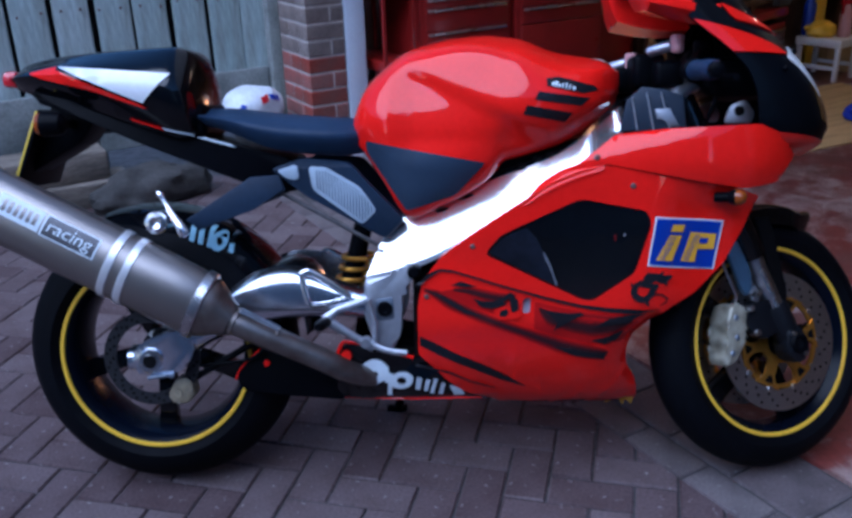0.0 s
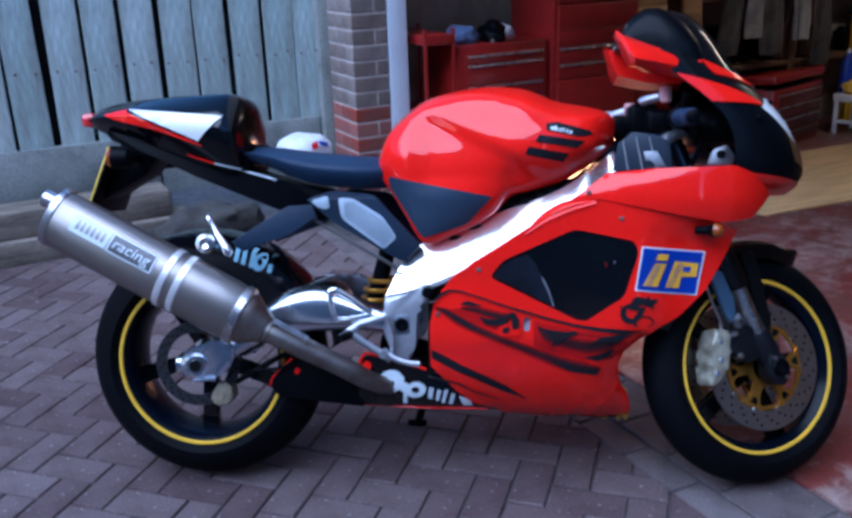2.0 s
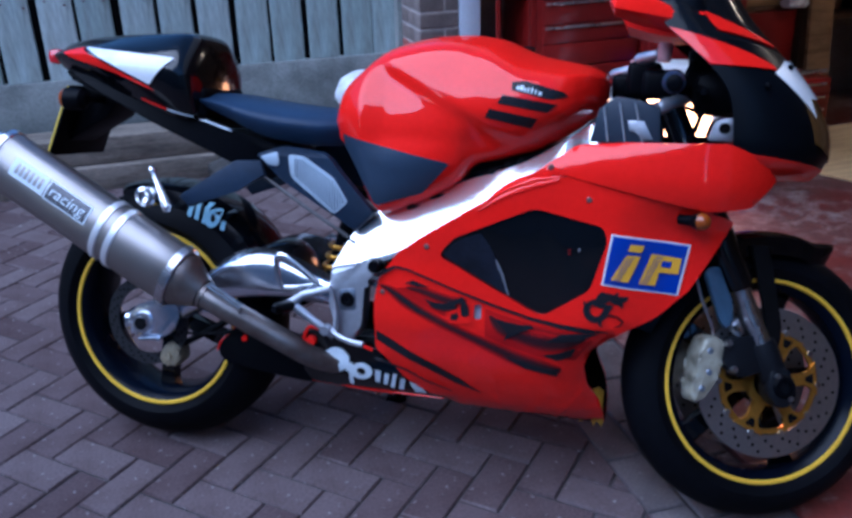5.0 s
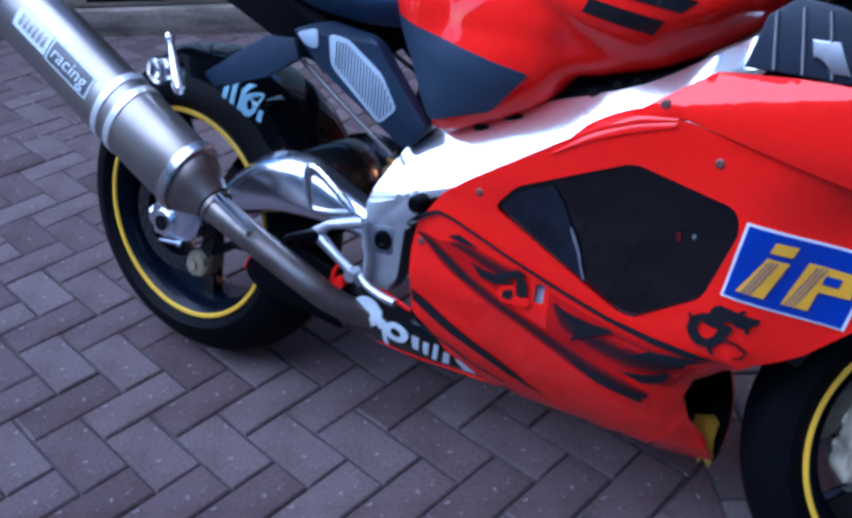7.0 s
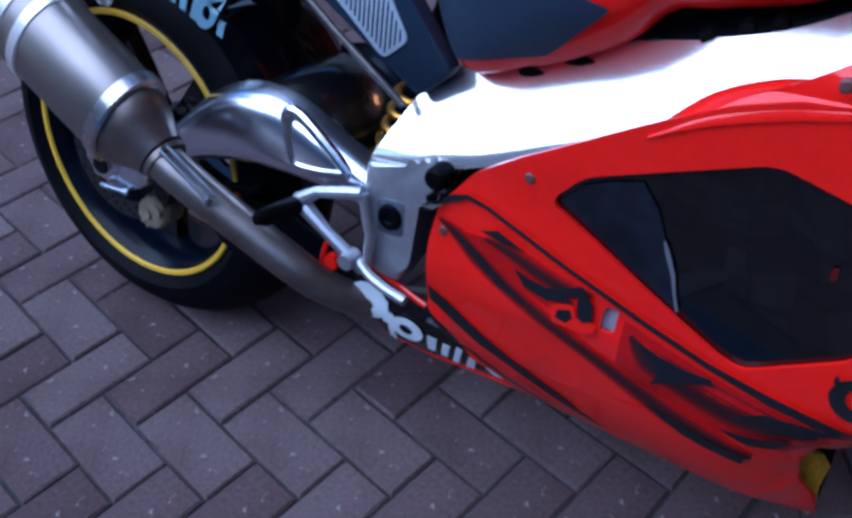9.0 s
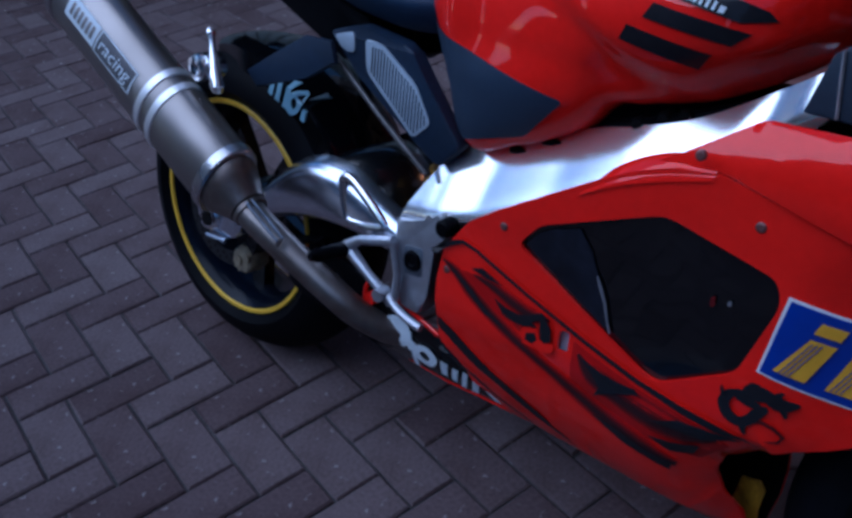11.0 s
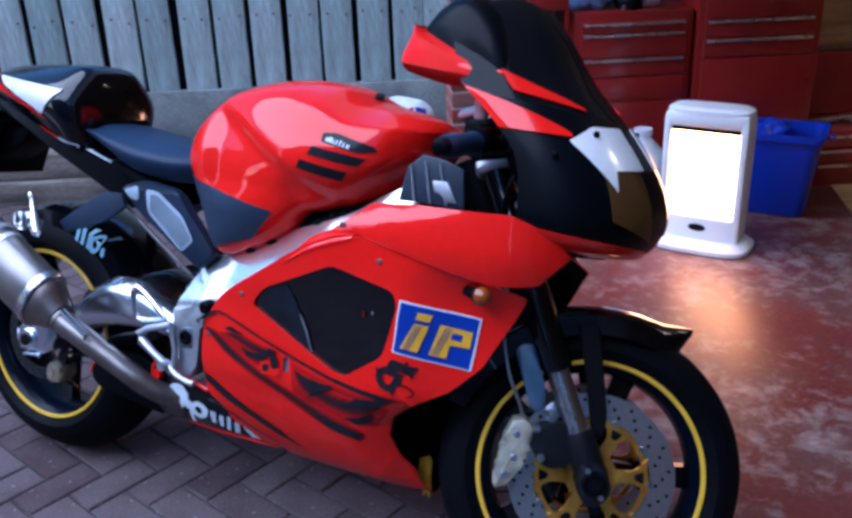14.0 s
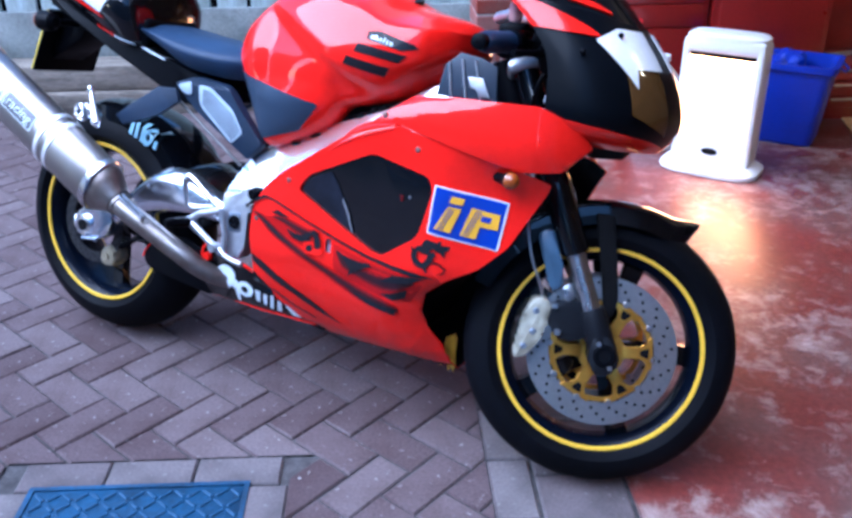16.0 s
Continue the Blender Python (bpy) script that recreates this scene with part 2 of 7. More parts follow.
def floor_paint():
    """Worn red floor paint, scratched through to pale concrete."""
    m = material("worn_red_floor", (0.140, 0.026, 0.021), 0.42, vary=0.2, scale=3.0, fine=60, bump=0.15, tint=(0.115, 0.054, 0.048))
    n, ln = m.node_tree.nodes, m.node_tree.links
    b = n["Principled BSDF"]
    old = b.inputs["Base Color"].links[0].from_socket
    tc = n.new("ShaderNodeTexCoord")
    a = n.new("ShaderNodeTexNoise")
    a.inputs["Scale"].default_value, a.inputs["Detail"].default_value, a.inputs["Distortion"].default_value = 11.0, 12, 0.35
    a.inputs["Roughness"].default_value = 0.76
    c = n.new("ShaderNodeTexNoise")
    c.inputs["Scale"].default_value, c.inputs["Detail"].default_value = 1.3, 4
    for tex in (a, c):
        ln.new(tc.outputs["Object"], tex.inputs["Vector"])
    add = n.new("ShaderNodeMath")
    add.operation = "MULTIPLY_ADD"
    add.inputs[1].default_value = 0.55
    ln.new(c.outputs["Fac"], add.inputs[0])
    ln.new(a.outputs["Fac"], add.inputs[2])
    mr = n.new("ShaderNodeMapRange")
    mr.inputs["From Min"].default_value, mr.inputs["From Max"].default_value = 0.75, 0.99
    ln.new(add.outputs[0], mr.inputs["Value"])
    mx = n.new("ShaderNodeMix")
    mx.data_type = "RGBA"
    mx.inputs["B"].default_value = (0.32, 0.25, 0.23, 1)
    ln.new(mr.outputs["Result"], mx.inputs["Factor"])
    ln.new(old, mx.inputs["A"])
    ln.new(mx.outputs["Result"], b.inputs["Base Color"])
    return m


FLOOR_RED = floor_paint()


def clear(name, colour, rough, through_it, spec=0.5):
    m = bpy.data.materials.new(name)
    m.use_nodes = True
    b = m.node_tree.nodes["Principled BSDF"]
    b.inputs["Base Color"].default_value = (*colour, 1)
    b.inputs["Roughness"].default_value = rough
    b.inputs["Transmission Weight"].default_value = through_it
    b.inputs["IOR"].default_value = 1.45
    b.inputs["Specular IOR Level"].default_value = spec
    return m


SMOKED = clear("smoked_screen", (0.006, 0.007, 0.009), 0.10, 0.25, 0.04)
LENS = clear("headlight_lens", (0.14, 0.07, 0.02), 0.06, 0.45)

# ---- mesh helpers ----


def finish(bm, sharp=0.55):
    bmesh.ops.recalc_face_normals(bm, faces=bm.faces)
    for e in bm.edges:
        if len(e.link_faces) == 2:
            e.smooth = e.calc_face_angle(0) < sharp
    for f in bm.faces:
        f.smooth = True


def mesh_of(name, bm, mat, sharp=0.55):
    finish(bm, sharp)
    me = bpy.data.meshes.new(name)
    bm.to_mesh(me)
    bm.free()
    me.materials.append(mat)
    return me


def part(name, bm, mat, parent, label="", sharp=0.55):
    ob = new(name, mesh_of(name, bm, mat, sharp))
    ob.parent = parent
    return tagged(ob, label)


def thing(name, m, label, category, group="", kind=""):
    ob = new(name)
    ob.empty_display_size = 0.05
    ob.matrix_world = m
    return tagged(ob, label, category, group, kind)


def solid(name, bm, mat, m, label, category, kind="", group=""):
    ob = new(name, mesh_of(name, bm, mat))
    ob.matrix_world = m
    return tagged(ob, label, category, group, kind)


def add(bm, verts, faces):
    vs = [bm.verts.new(v) for v in verts]
    fs = []
    for f in faces:
        if len(set(f)) > 2:
            fs.append(bm.faces.new([vs[i] for i in f]))
    return vs, fs


def box(bm, x0, x1, y0, y1, z0, z1, bevel=0.0, seg=2):
    vs, fs = add(bm, [(x, y, z) for x in (x0, x1) for y in (y0, y1) for z in (z0, z1)],
                 [(0, 1, 3, 2), (4, 6, 7, 5), (0, 4, 5, 1), (2, 3, 7, 6), (0, 2, 6, 4), (1, 5, 7, 3)])
    if bevel:
        es = list({e for f in fs for e in f.edges})
        bmesh.ops.bevel(bm, geom=es, offset=bevel, segments=seg, affect="EDGES", profile=0.5)
    return bm


def boxed(*a, **k):
    return box(bmesh.new(), *a, **k)


def loft(bm, rings, closed=True, cap=True):
    """Skin over rings of equal length."""
    n = len(rings[0])
    vs, _ = add(bm, [p for r in rings for p in r], [])
    for i in range(len(rings) - 1):
        for j in range(n if closed else n - 1):
            k = (j + 1) % n
            q = [vs[i * n + j], vs[i * n + k], vs[(i + 1) * n + k], vs[(i + 1) * n + j]]
            bm.faces.new(q)
    if cap and closed:
        bm.faces.new(vs[:n][::-1])
        bm.faces.new(vs[-n:])
    bmesh.ops.remove_doubles(bm, verts=vs, dist=1e-5)
    return bm


def tube(bm, pts, r, seg=10, cap=True):
    """A round bar along points; r: one radius or one for each point."""
    pts = [Vector(p) for p in pts]
    rs = r if isinstance(r, (list, tuple)) else [r] * len(pts)
    rings, up = [], None
    for i, p in enumerate(pts):
        d = (pts[min(i + 1, len(pts) - 1)] - pts[max(i - 1, 0)]).normalized()
        if up is None:
            up = d.orthogonal().normalized()
        up = (up - d * up.dot(d)).normalized()
        side = d.cross(up)
        rings.append([p + rs[i] * (math.cos(a) * up + math.sin(a) * side) for a in [2 * math.pi * k / seg for k in range(seg)]])
    return loft(bm, rings, True, cap)


def smooth_path(pts, n=6):
    """Catmull-Rom through points."""
    pts = [Vector(p) for p in pts]
    out = []
    for i in range(len(pts) - 1):
        a, b, c, d = pts[max(i - 1, 0)], pts[i], pts[i + 1], pts[min(i + 2, len(pts) - 1)]
        for k in range(n):
            t = k / n
            out.append(0.5 * (2 * b + (c - a) * t + (2 * a - 5 * b + 4 * c - d) * t * t + (3 * b - a - 3 * c + d) * t ** 3))
    return out + [pts[-1]]


def lathe(bm, profile, m, seg=48, closed=False):
    """Turn a profile of (radius, along) round the local y axis, placed by m."""
    rings = []
    for k in range(seg):
        a = 2 * math.pi * k / seg
        rings.append([m @ Vector((r * math.cos(a), h, r * math.sin(a))) for r, h in profile])
    n = len(profile)
    vs, _ = add(bm, [p for r in rings for p in r], [])
    for i in range(seg):
        for j in range(n if closed else n - 1):
            k, l = (i + 1) % seg, (j + 1) % n
            bm.faces.new([vs[i * n + j], vs[i * n + l], vs[k * n + l], vs[k * n + j]])
    return bm


def prism(bm, poly, place, t0, t1, bevel=0.0, seg=2):
    """A flat outline, made thick from t0 to t1; place(a, b, t) gives the point."""
    lo = [bm.verts.new(place(a, b, t0)) for a, b in poly]
    hi = [bm.verts.new(place(a, b, t1)) for a, b in poly]
    n = len(poly)
    fs = [bm.faces.new(lo[::-1]), bm.faces.new(hi)]
    fs += [bm.faces.new([lo[i], lo[(i + 1) % n], hi[(i + 1) % n], hi[i]]) for i in range(n)]
    if bevel:
        es = list({e for f in fs[:2] for e in f.edges})
        bmesh.ops.bevel(bm, geom=es, offset=bevel, segments=seg, affect="EDGES", profile=0.5)
    return bm


def rounded(poly, r=0.012, n=4):
    """An outline with its corners rounded off."""
    out = []
    k = len(poly)
    for i in range(k):
        p0, p, p1 = Vector(poly[i - 1]), Vector(poly[i]), Vector(poly[(i + 1) % k])
        a, b = (p0 - p), (p1 - p)
        q = min(r, a.length * 0.45, b.length * 0.45)
        s, e = p + a.normalized() * q, p + b.normalized() * q
        for j in range(n + 1):
            t = j / n
            out.append(tuple((1 - t) ** 2 * s + 2 * t * (1 - t) * p + t * t * e))
    return out


def lerp_table(t, v):
    """Smooth interpolation in a small table [(v, value), ...]."""
    if v <= t[0][0]:
        return t[0][1]
    for (a, p), (b, q) in zip(t, t[1:]):
        if v <= b:
            f = (v - a) / (b - a)
            f = f * f * (3 - 2 * f)
            return p + (q - p) * f
    return t[-1][1]


def flat_sheet(outline, holes=(), step=0.03):
    """A flat outline in (x, z) with holes, cut into a grid so that it can be bent."""
    bm = bmesh.new()
    edges = []
    for loop in (outline, *holes):
        vs = [bm.verts.new((p[0], 0, p[1])) for p in loop]
        edges += [bm.edges.new((vs[i], vs[(i + 1) % len(vs)])) for i in range(len(vs))]
    bmesh.ops.triangle_fill(bm, edges=edges, use_beauty=True)
    xs, zs = [p[0] for p in outline], [p[1] for p in outline]
    for axis, lo, hi in ((0, min(xs), max(xs)), (2, min(zs), max(zs))):
        c = lo + step
        while c < hi:
            co, no = [0, 0, 0], [0, 0, 0]
            co[axis], no[axis] = c, 1
            bmesh.ops.bisect_plane(bm, geom=bm.verts[:] + bm.edges[:] + bm.faces[:], plane_co=co, plane_no=no, dist=1e-5)
            c += step
    bmesh.ops.dissolve_limit(bm, angle_limit=0.0001, verts=bm.verts[:], edges=[])
    return bm


def thicken(bm, t, toward=(0, 1, 0)):
    """Give a bent sheet a thickness t in one direction."""
    t = Vector(toward) * t
    rim = [e for e in bm.edges if len(e.link_faces) == 1]
    faces = bm.faces[:]
    back = {v: bm.verts.new(v.co + t) for v in bm.verts[:]}
    for f in faces:
        bm.faces.new([back[v] for v in reversed(f.verts)])
    for e in rim:
        a, b = e.verts
        bm.faces.new([a, b, back[b], back[a]])
    return bm


def panel(outline, width, holes=(), thick=0.008, step=0.03, side=-1):
    """A body panel: outline in (x, z), bent to the half width that width(x, z) gives; side -1 is the right-hand one."""
    bm = flat_sheet(outline, holes, step)
    for v in bm.verts:
        v.co.y = side * width(v.co.x, v.co.z)
    return thicken(bm, thick, (0, -side, 0))


def decal(outline, target, lift=0.0016, holes=(), step=0.02, way=(0, 1, 0), start=1.2):
    """A thin sticker laid onto a mesh along a direction; the outline is in (across, z)."""
    way = Vector(way).normalized()
    across = Vector((way.y, -way.x, 0)).normalized() if abs(way.x) > 1e-6 else Vector((1, 0, 0))
    bm = flat_sheet(outline, holes, step)
    tm = bmesh.new()
    for ob in target:
        tm.from_mesh(ob.data)
    tree = BVHTree.FromBMesh(tm)
    last = None
    for v in bm.verts:
        base = across * v.co.x + Vector((0, 0, v.co.z))
        hit, normal, _, _ = tree.ray_cast(base - way * start, way)
        if hit is None:
            near = tree.find_nearest(last if last else base)
            hit = base - way * (base.dot(way)) + way * (last.dot(way) if last else near[0].dot(way))
            v.co = hit
        else:
            v.co = hit - way * lift
            last = v.co.copy()
    tm.free()
    return thicken(bm, -0.0008, way)


def ribbon(path, widths):
    """The outline of a stroke along a path in (x, z), with a width at each point."""
    left, right = [], []
    for i, p in enumerate(path):
        a, b = Vector(path[max(i - 1, 0)]), Vector(path[min(i + 1, len(path) - 1)])
        d = (b - a).normalized()
        off = Vector((-d.y, d.x)) * (widths[i] / 2)
        left.append(tuple(Vector(p) + off))
        right.append(tuple(Vector(p) - off))
    return left + right[::-1]

# ---- the motorcycle: x forward, y to its left, z up, standing on its side stand and leaning to its left ----
LEAN = radians(14.04)
bike = thing("motorcycle", Matrix.Translation((0, 0.007, 0.0129)) @ Matrix.Rotation(-LEAN, 4, "X"),
             "red and black sports motorcycle leaning on its side stand", "motorcycle")
RAKE = radians(25)
AXIS = Vector((-math.sin(RAKE), 0, math.cos(RAKE)))
PIVOT = Vector((1.382, 0, 0.285))
STEER = Matrix.Translation((0.006, 0.022, -0.004)) @ Matrix.Translation(PIVOT) @ Matrix.Rotation(radians(25.0), 4, AXIS) @ Matrix.Translation(-PIVOT)
FRONT = Matrix.Translation((1.415, 0, 0.30))
REAR = Matrix.Translation((0.004, -0.020, 0.314))


def side_place(a, b, t):
    return (a, t, b)


def tyre_profile(rim, outer, half, crown):
    """Closed section of a tyre: bead, wall, round tread."""
    pts = [(rim - 0.004, -half * 0.80), (rim + 0.012, -half * 0.93)]
    for k in range(13):
        a = math.pi * (k / 12 - 0.5) * 0.94
        pts.append((outer - crown + crown * math.cos(a), half * math.sin(a) / math.sin(math.pi * 0.47)))
    pts += [(rim + 0.012, half * 0.93), (rim - 0.004, half * 0.80), (rim - 0.012, half * 0.6), (rim - 0.012, -half * 0.6)]
    return pts


def spokes(m, count, r0, r1, w0, w1, half, twist=0.0):
    """Hollow-looking cast spokes, forked towards the rim; each comes back as a mesh."""
    out = []
    for k in range(count):
        a = 2 * math.pi * k / count + twist
        turn = m @ Matrix.Rotation(a, 4, "Y")
        bm = bmesh.new()
        prism(bm, [(r0, -w0), (r0 + (r1 - r0) * 0.45, -w0 * 0.72), (r1, -w1), (r1, w1), (r0 + (r1 - r0) * 0.45, w0 * 0.72), (r0, w0)],
              lambda p, q, t: turn @ Vector((p, t, q)), -half, half, 0.005)
        out.append(bm)
    return out


def wheel(name, m, rim_r, outer, half, crown, rim_half, twist):
    tyre = part(name + "_tyre", lathe(bmesh.new(), tyre_profile(rim_r + 0.008, outer, half, crown), m, 96, True), TYRE, bike, "worn black rubber tyre")
    rim = part(name + "_rim", lathe(bmesh.new(), [
        (rim_r + 0.006, -rim_half), (rim_r + 0.012, -rim_half + 0.004), (rim_r + 0.006, -rim_half + 0.012), (rim_r - 0.008, -rim_half + 0.02),
        (rim_r - 0.013, -rim_half * 0.3), (rim_r - 0.013, rim_half * 0.3), (rim_r - 0.008, rim_half - 0.02), (rim_r + 0.006, rim_half - 0.012),
        (rim_r + 0.012, rim_half - 0.004), (rim_r + 0.006, rim_half), (rim_r - 0.006, rim_half - 0.008), (rim_r - 0.018, rim_half * 0.6),
        (rim_r - 0.024, 0), (rim_r - 0.018, -rim_half * 0.6), (rim_r - 0.006, -rim_half + 0.008)], m, 96, True), RIM, bike, "black cast wheel rim")
    for s in (-1, 1):
        y = s * (rim_half + 0.0015)
        part("rim_tape", lathe(bmesh.new(), [(rim_r - 0.001, y - s * 0.003), (rim_r + 0.001, y + s * 0.001), (rim_r + 0.007, y + s * 0.001), (rim_r + 0.0095, y - s * 0.002)],
                               m, 96), TAPE, rim, "yellow rim stripe")
    for bm in spokes(m, 5, 0.035, rim_r - 0.016, 0.020, 0.024, 0.014, twist):
        part("spoke", bm, BLACK, rim)
    part("hub", lathe(bmesh.new(), [(0.0, -0.07), (0.03, -0.07), (0.036, -0.06), (0.036, -0.035), (0.05, -0.03), (0.05, 0.03), (0.036, 0.035), (0.036, 0.07), (0.0, 0.07)],
                      m, 32), BLACK, rim)
    return tyre, rim


FW = STEER @ FRONT
front_tyre, front_rim = wheel("front", FW, 0.214, 0.298, 0.060, 0.060, 0.049, radians(-4))
rear_tyre, rear_rim = wheel("rear", REAR, 0.214, 0.318, 0.095, 0.084, 0.083, 0.35)


def brake_disc(m, y, r0, r1, carrier, count=6, mat=GOLD, steel=None):
    d = bmesh.new()
    lathe(d, [(r0, y - 0.0025), (r1, y - 0.0025), (r1, y + 0.0025), (r0, y + 0.0025)], m, 72, True)
    disc = part("brake_disc", d, steel or DISC, bike, "drilled steel brake disc")
    for ring in range(3):
        for k in range(20):
            a = 2 * math.pi * (k + ring * 0.33) / 20
            r = r0 + (r1 - r0) * (0.25 + 0.25 * ring)
            hole = bmesh.new()
            c = m @ Matrix.Translation((r * math.cos(a), 0, r * math.sin(a)))
            lathe(hole, [(0.0, y - 0.0030), (0.0036, y - 0.0030), (0.0036, y - 0.0026)], c, 8)
            part("drill_hole", hole, ENGINE, disc)
    if carrier:
        c = bmesh.new()
        lathe(c, [(r0 - 0.013, y - 0.003), (r0 - 0.003, y - 0.003), (r0 - 0.003, y + 0.003), (r0 - 0.013, y + 0.003)], m, 60, True)
        h = bmesh.new()
        lathe(h, [(0.034, y - 0.004), (0.050, y - 0.004), (0.050, y + 0.004), (0.034, y + 0.004)], m, 40, True)
        part("carrier_hub", h, mat, disc)
        for k in range(count):
            turn = m @ Matrix.Rotation(-2 * math.pi * k / count - radians(7), 4, "Y")
            half = [(0.042, 0.015), (0.062, 0.011), (0.080, 0.011), (0.092, 0.017), (0.100, 0.030), (r0 - 0.004, 0.036)]
            sp = bmesh.new()
            prism(sp, half + [(p, -q) for p, q in reversed(half)], lambda p, q, t: turn @ Vector((p, y + t, q)), -0.005, 0.005, 0.001)
            spoke = part("carrier_spoke", sp, mat, disc)
            sp = bmesh.new()
            prism(sp, rounded([(0.082, -0.005), (0.100, -0.012), (0.100, 0.012), (0.082, 0.005)], 0.004, 2), lambda p, q, t: turn @ Vector((p, y + t, q)), -0.0056, 0.0056)
            part("spoke_slot", sp, ENGINE, spoke, "dark slot")
        ring = part("disc_carrier", c, mat, disc, "gold anodised disc carrier")
        for k in range(10):
            a = 2 * math.pi * k / 10
            b = bmesh.new()
            lathe(b, [(0, y - 0.006), (0.006, y - 0.006), (0.008, y - 0.002), (0.008, y + 0.004), (0, y + 0.004)],
                  m @ Matrix.Translation(((r0 - 0.001) * math.cos(a), 0, (r0 - 0.001) * math.sin(a))), 10)
            part("disc_button", b, STEEL, disc)
    return disc


brake_disc(FW, -0.066, 0.112, 0.160, True)
brake_disc(FW, 0.066, 0.112, 0.160, True)
brake_disc(REAR, -0.108, 0.082, 0.110, False, steel=REAR_DISC)


def steer_box(x0, x1, y0, y1, z0, z1, tilt, at, bevel=0.008):
    """A block that leans with the fork, given round a point of the straight-ahead fork."""
    bm = boxed(x0, x1, y0, y1, z0, z1, bevel=bevel)
    bm.transform(STEER @ Matrix.Translation(at) @ Matrix.Rotation(-tilt, 4, "Y"))
    return bm


def along_fork(d, side, off=0.0):
    """A point d metres up the fork leg from the axle, off metres forward of it."""
    p = Vector((1.415, side * 0.103, 0.30)) + AXIS * d + Vector((math.cos(RAKE), 0, math.sin(RAKE))) * off
    return STEER @ p


def fork_leg(s):
    lower = bmesh.new()
    tube(lower, [along_fork(-0.035, s), along_fork(-0.02, s), along_fork(0.085, s), along_fork(0.098, s)], [0.022, 0.030, 0.030, 0.027], 20)
    leg = part("fork_bottom", lower, FORK, bike, "dark grey fork bottom casting")
    t = bmesh.new()
    tube(t, [along_fork(0.09, s), along_fork(0.30, s)], 0.0205, 20)
    part("fork_tube", t, STEEL, leg, "bright fork stanchion")
    u = bmesh.new()
    tube(u, [along_fork(0.218, s), along_fork(0.226, s), along_fork(0.50, s), along_fork(0.505, s), along_fork(0.64, s)], [0.027, 0.030, 0.030, 0.027, 0.027], 20)
    part("fork_outer", u, BLACK, leg, "black upper fork tube")
    ax = bmesh.new()
    c = STEER @ Matrix.Translation((1.415, s * 0.103, 0.30))
    lathe(ax, [(0.0, s * 0.020), (0.012, s * 0.020), (0.012, s * 0.036), (0.020, s * 0.036), (0.024, s * 0.030), (0.024, 0)], c, 24)
    part("axle_nut", ax, PLASTIC, leg)
    def turned(a, b, t):
        return STEER @ Vector((a, t, b))

    cl = bmesh.new()
    prism(cl, rounded([(1.386, 0.338), (1.420, 0.340), (1.446, 0.296), (1.436, 0.262), (1.404, 0.254), (1.382, 0.286)], 0.010, 3), turned, s * 0.084, s * 0.132, 0.005)
    part("axle_clamp", cl, FORK, leg, "black axle clamp")
    for x, z in ((1.400, 0.322), (1.430, 0.276)):
        b = bmesh.new()
        lathe(b, [(0, s * 0.137), (0.005, s * 0.137), (0.006, s * 0.131)], STEER @ Matrix.Translation((x, 0, z)), 10)
        part("pinch_bolt", b, STEEL, leg)
    br = bmesh.new()
    prism(br, rounded([(1.385, 0.398), (1.345, 0.402), (1.296, 0.392), (1.288, 0.350), (1.308, 0.322), (1.334, 0.312), (1.356, 0.322), (1.392, 0.330)], 0.008, 3), turned, s * 0.086, s * 0.116, 0.005)
    part("caliper_bracket", br, FORK, leg, "black caliper mounting casting")
    for x, z in ((1.298, 0.384), (1.312, 0.330), (1.318, 0.416)):
        b = bmesh.new()
        lathe(b, [(0, s * 0.124), (0.006, s * 0.124), (0.008, s * 0.118), (0.008, s * 0.10)], STEER @ Matrix.Translation((x, 0, z)), 12)
        part("bracket_bolt", b, STEEL, leg)
    lug = bmesh.new()
    prism(lug, rounded([(1.306, 0.424), (1.322, 0.436), (1.334, 0.412), (1.328, 0.396), (1.314, 0.400)], 0.004, 2), turned, s * 0.096, s * 0.108, 0.002)
    part("hose_bracket", lug, CAST, leg, "bare alloy hose bracket")
    cal = bmesh.new()
    poly = rounded([(1.250, 0.392), (1.276, 0.398), (1.291, 0.384), (1.294, 0.356), (1.284, 0.342), (1.286, 0.318), (1.268, 0.290), (1.256, 0.266), (1.232, 0.258),
                    (1.226, 0.278), (1.238, 0.296), (1.230, 0.314), (1.242, 0.330), (1.236, 0.350)], 0.006, 2)
    prism(cal, poly, turned, s * 0.048, s * 0.112, 0.007)
    caliper = part("brake_caliper", cal, CALIPER, leg, "pale gold four-piston brake caliper")
    for x, z in ((1.262, 0.366), (1.262, 0.322), (1.248, 0.288)):
        b = bmesh.new()
        lathe(b, [(0, s * 0.114), (0.005, s * 0.114), (0.007, s * 0.112), (0.008, s * 0.10)], STEER @ Matrix.Translation((x, 0, z)), 12)
        part("caliper_bolt", b, AXLE, caliper)
    g = bmesh.new()
    prism(g, rounded([(1.238, 0.524), (1.250, 0.538), (1.272, 0.540), (1.300, 0.470), (1.308, 0.430), (1.290, 0.410), (1.276, 0.430)], 0.008, 2), turned, s * 0.104, s * 0.120, 0.006)
    part("fork_guard", g, GUARD, leg, "fork guard, the sky's blue sheen put into its colour")
    h = bmesh.new()
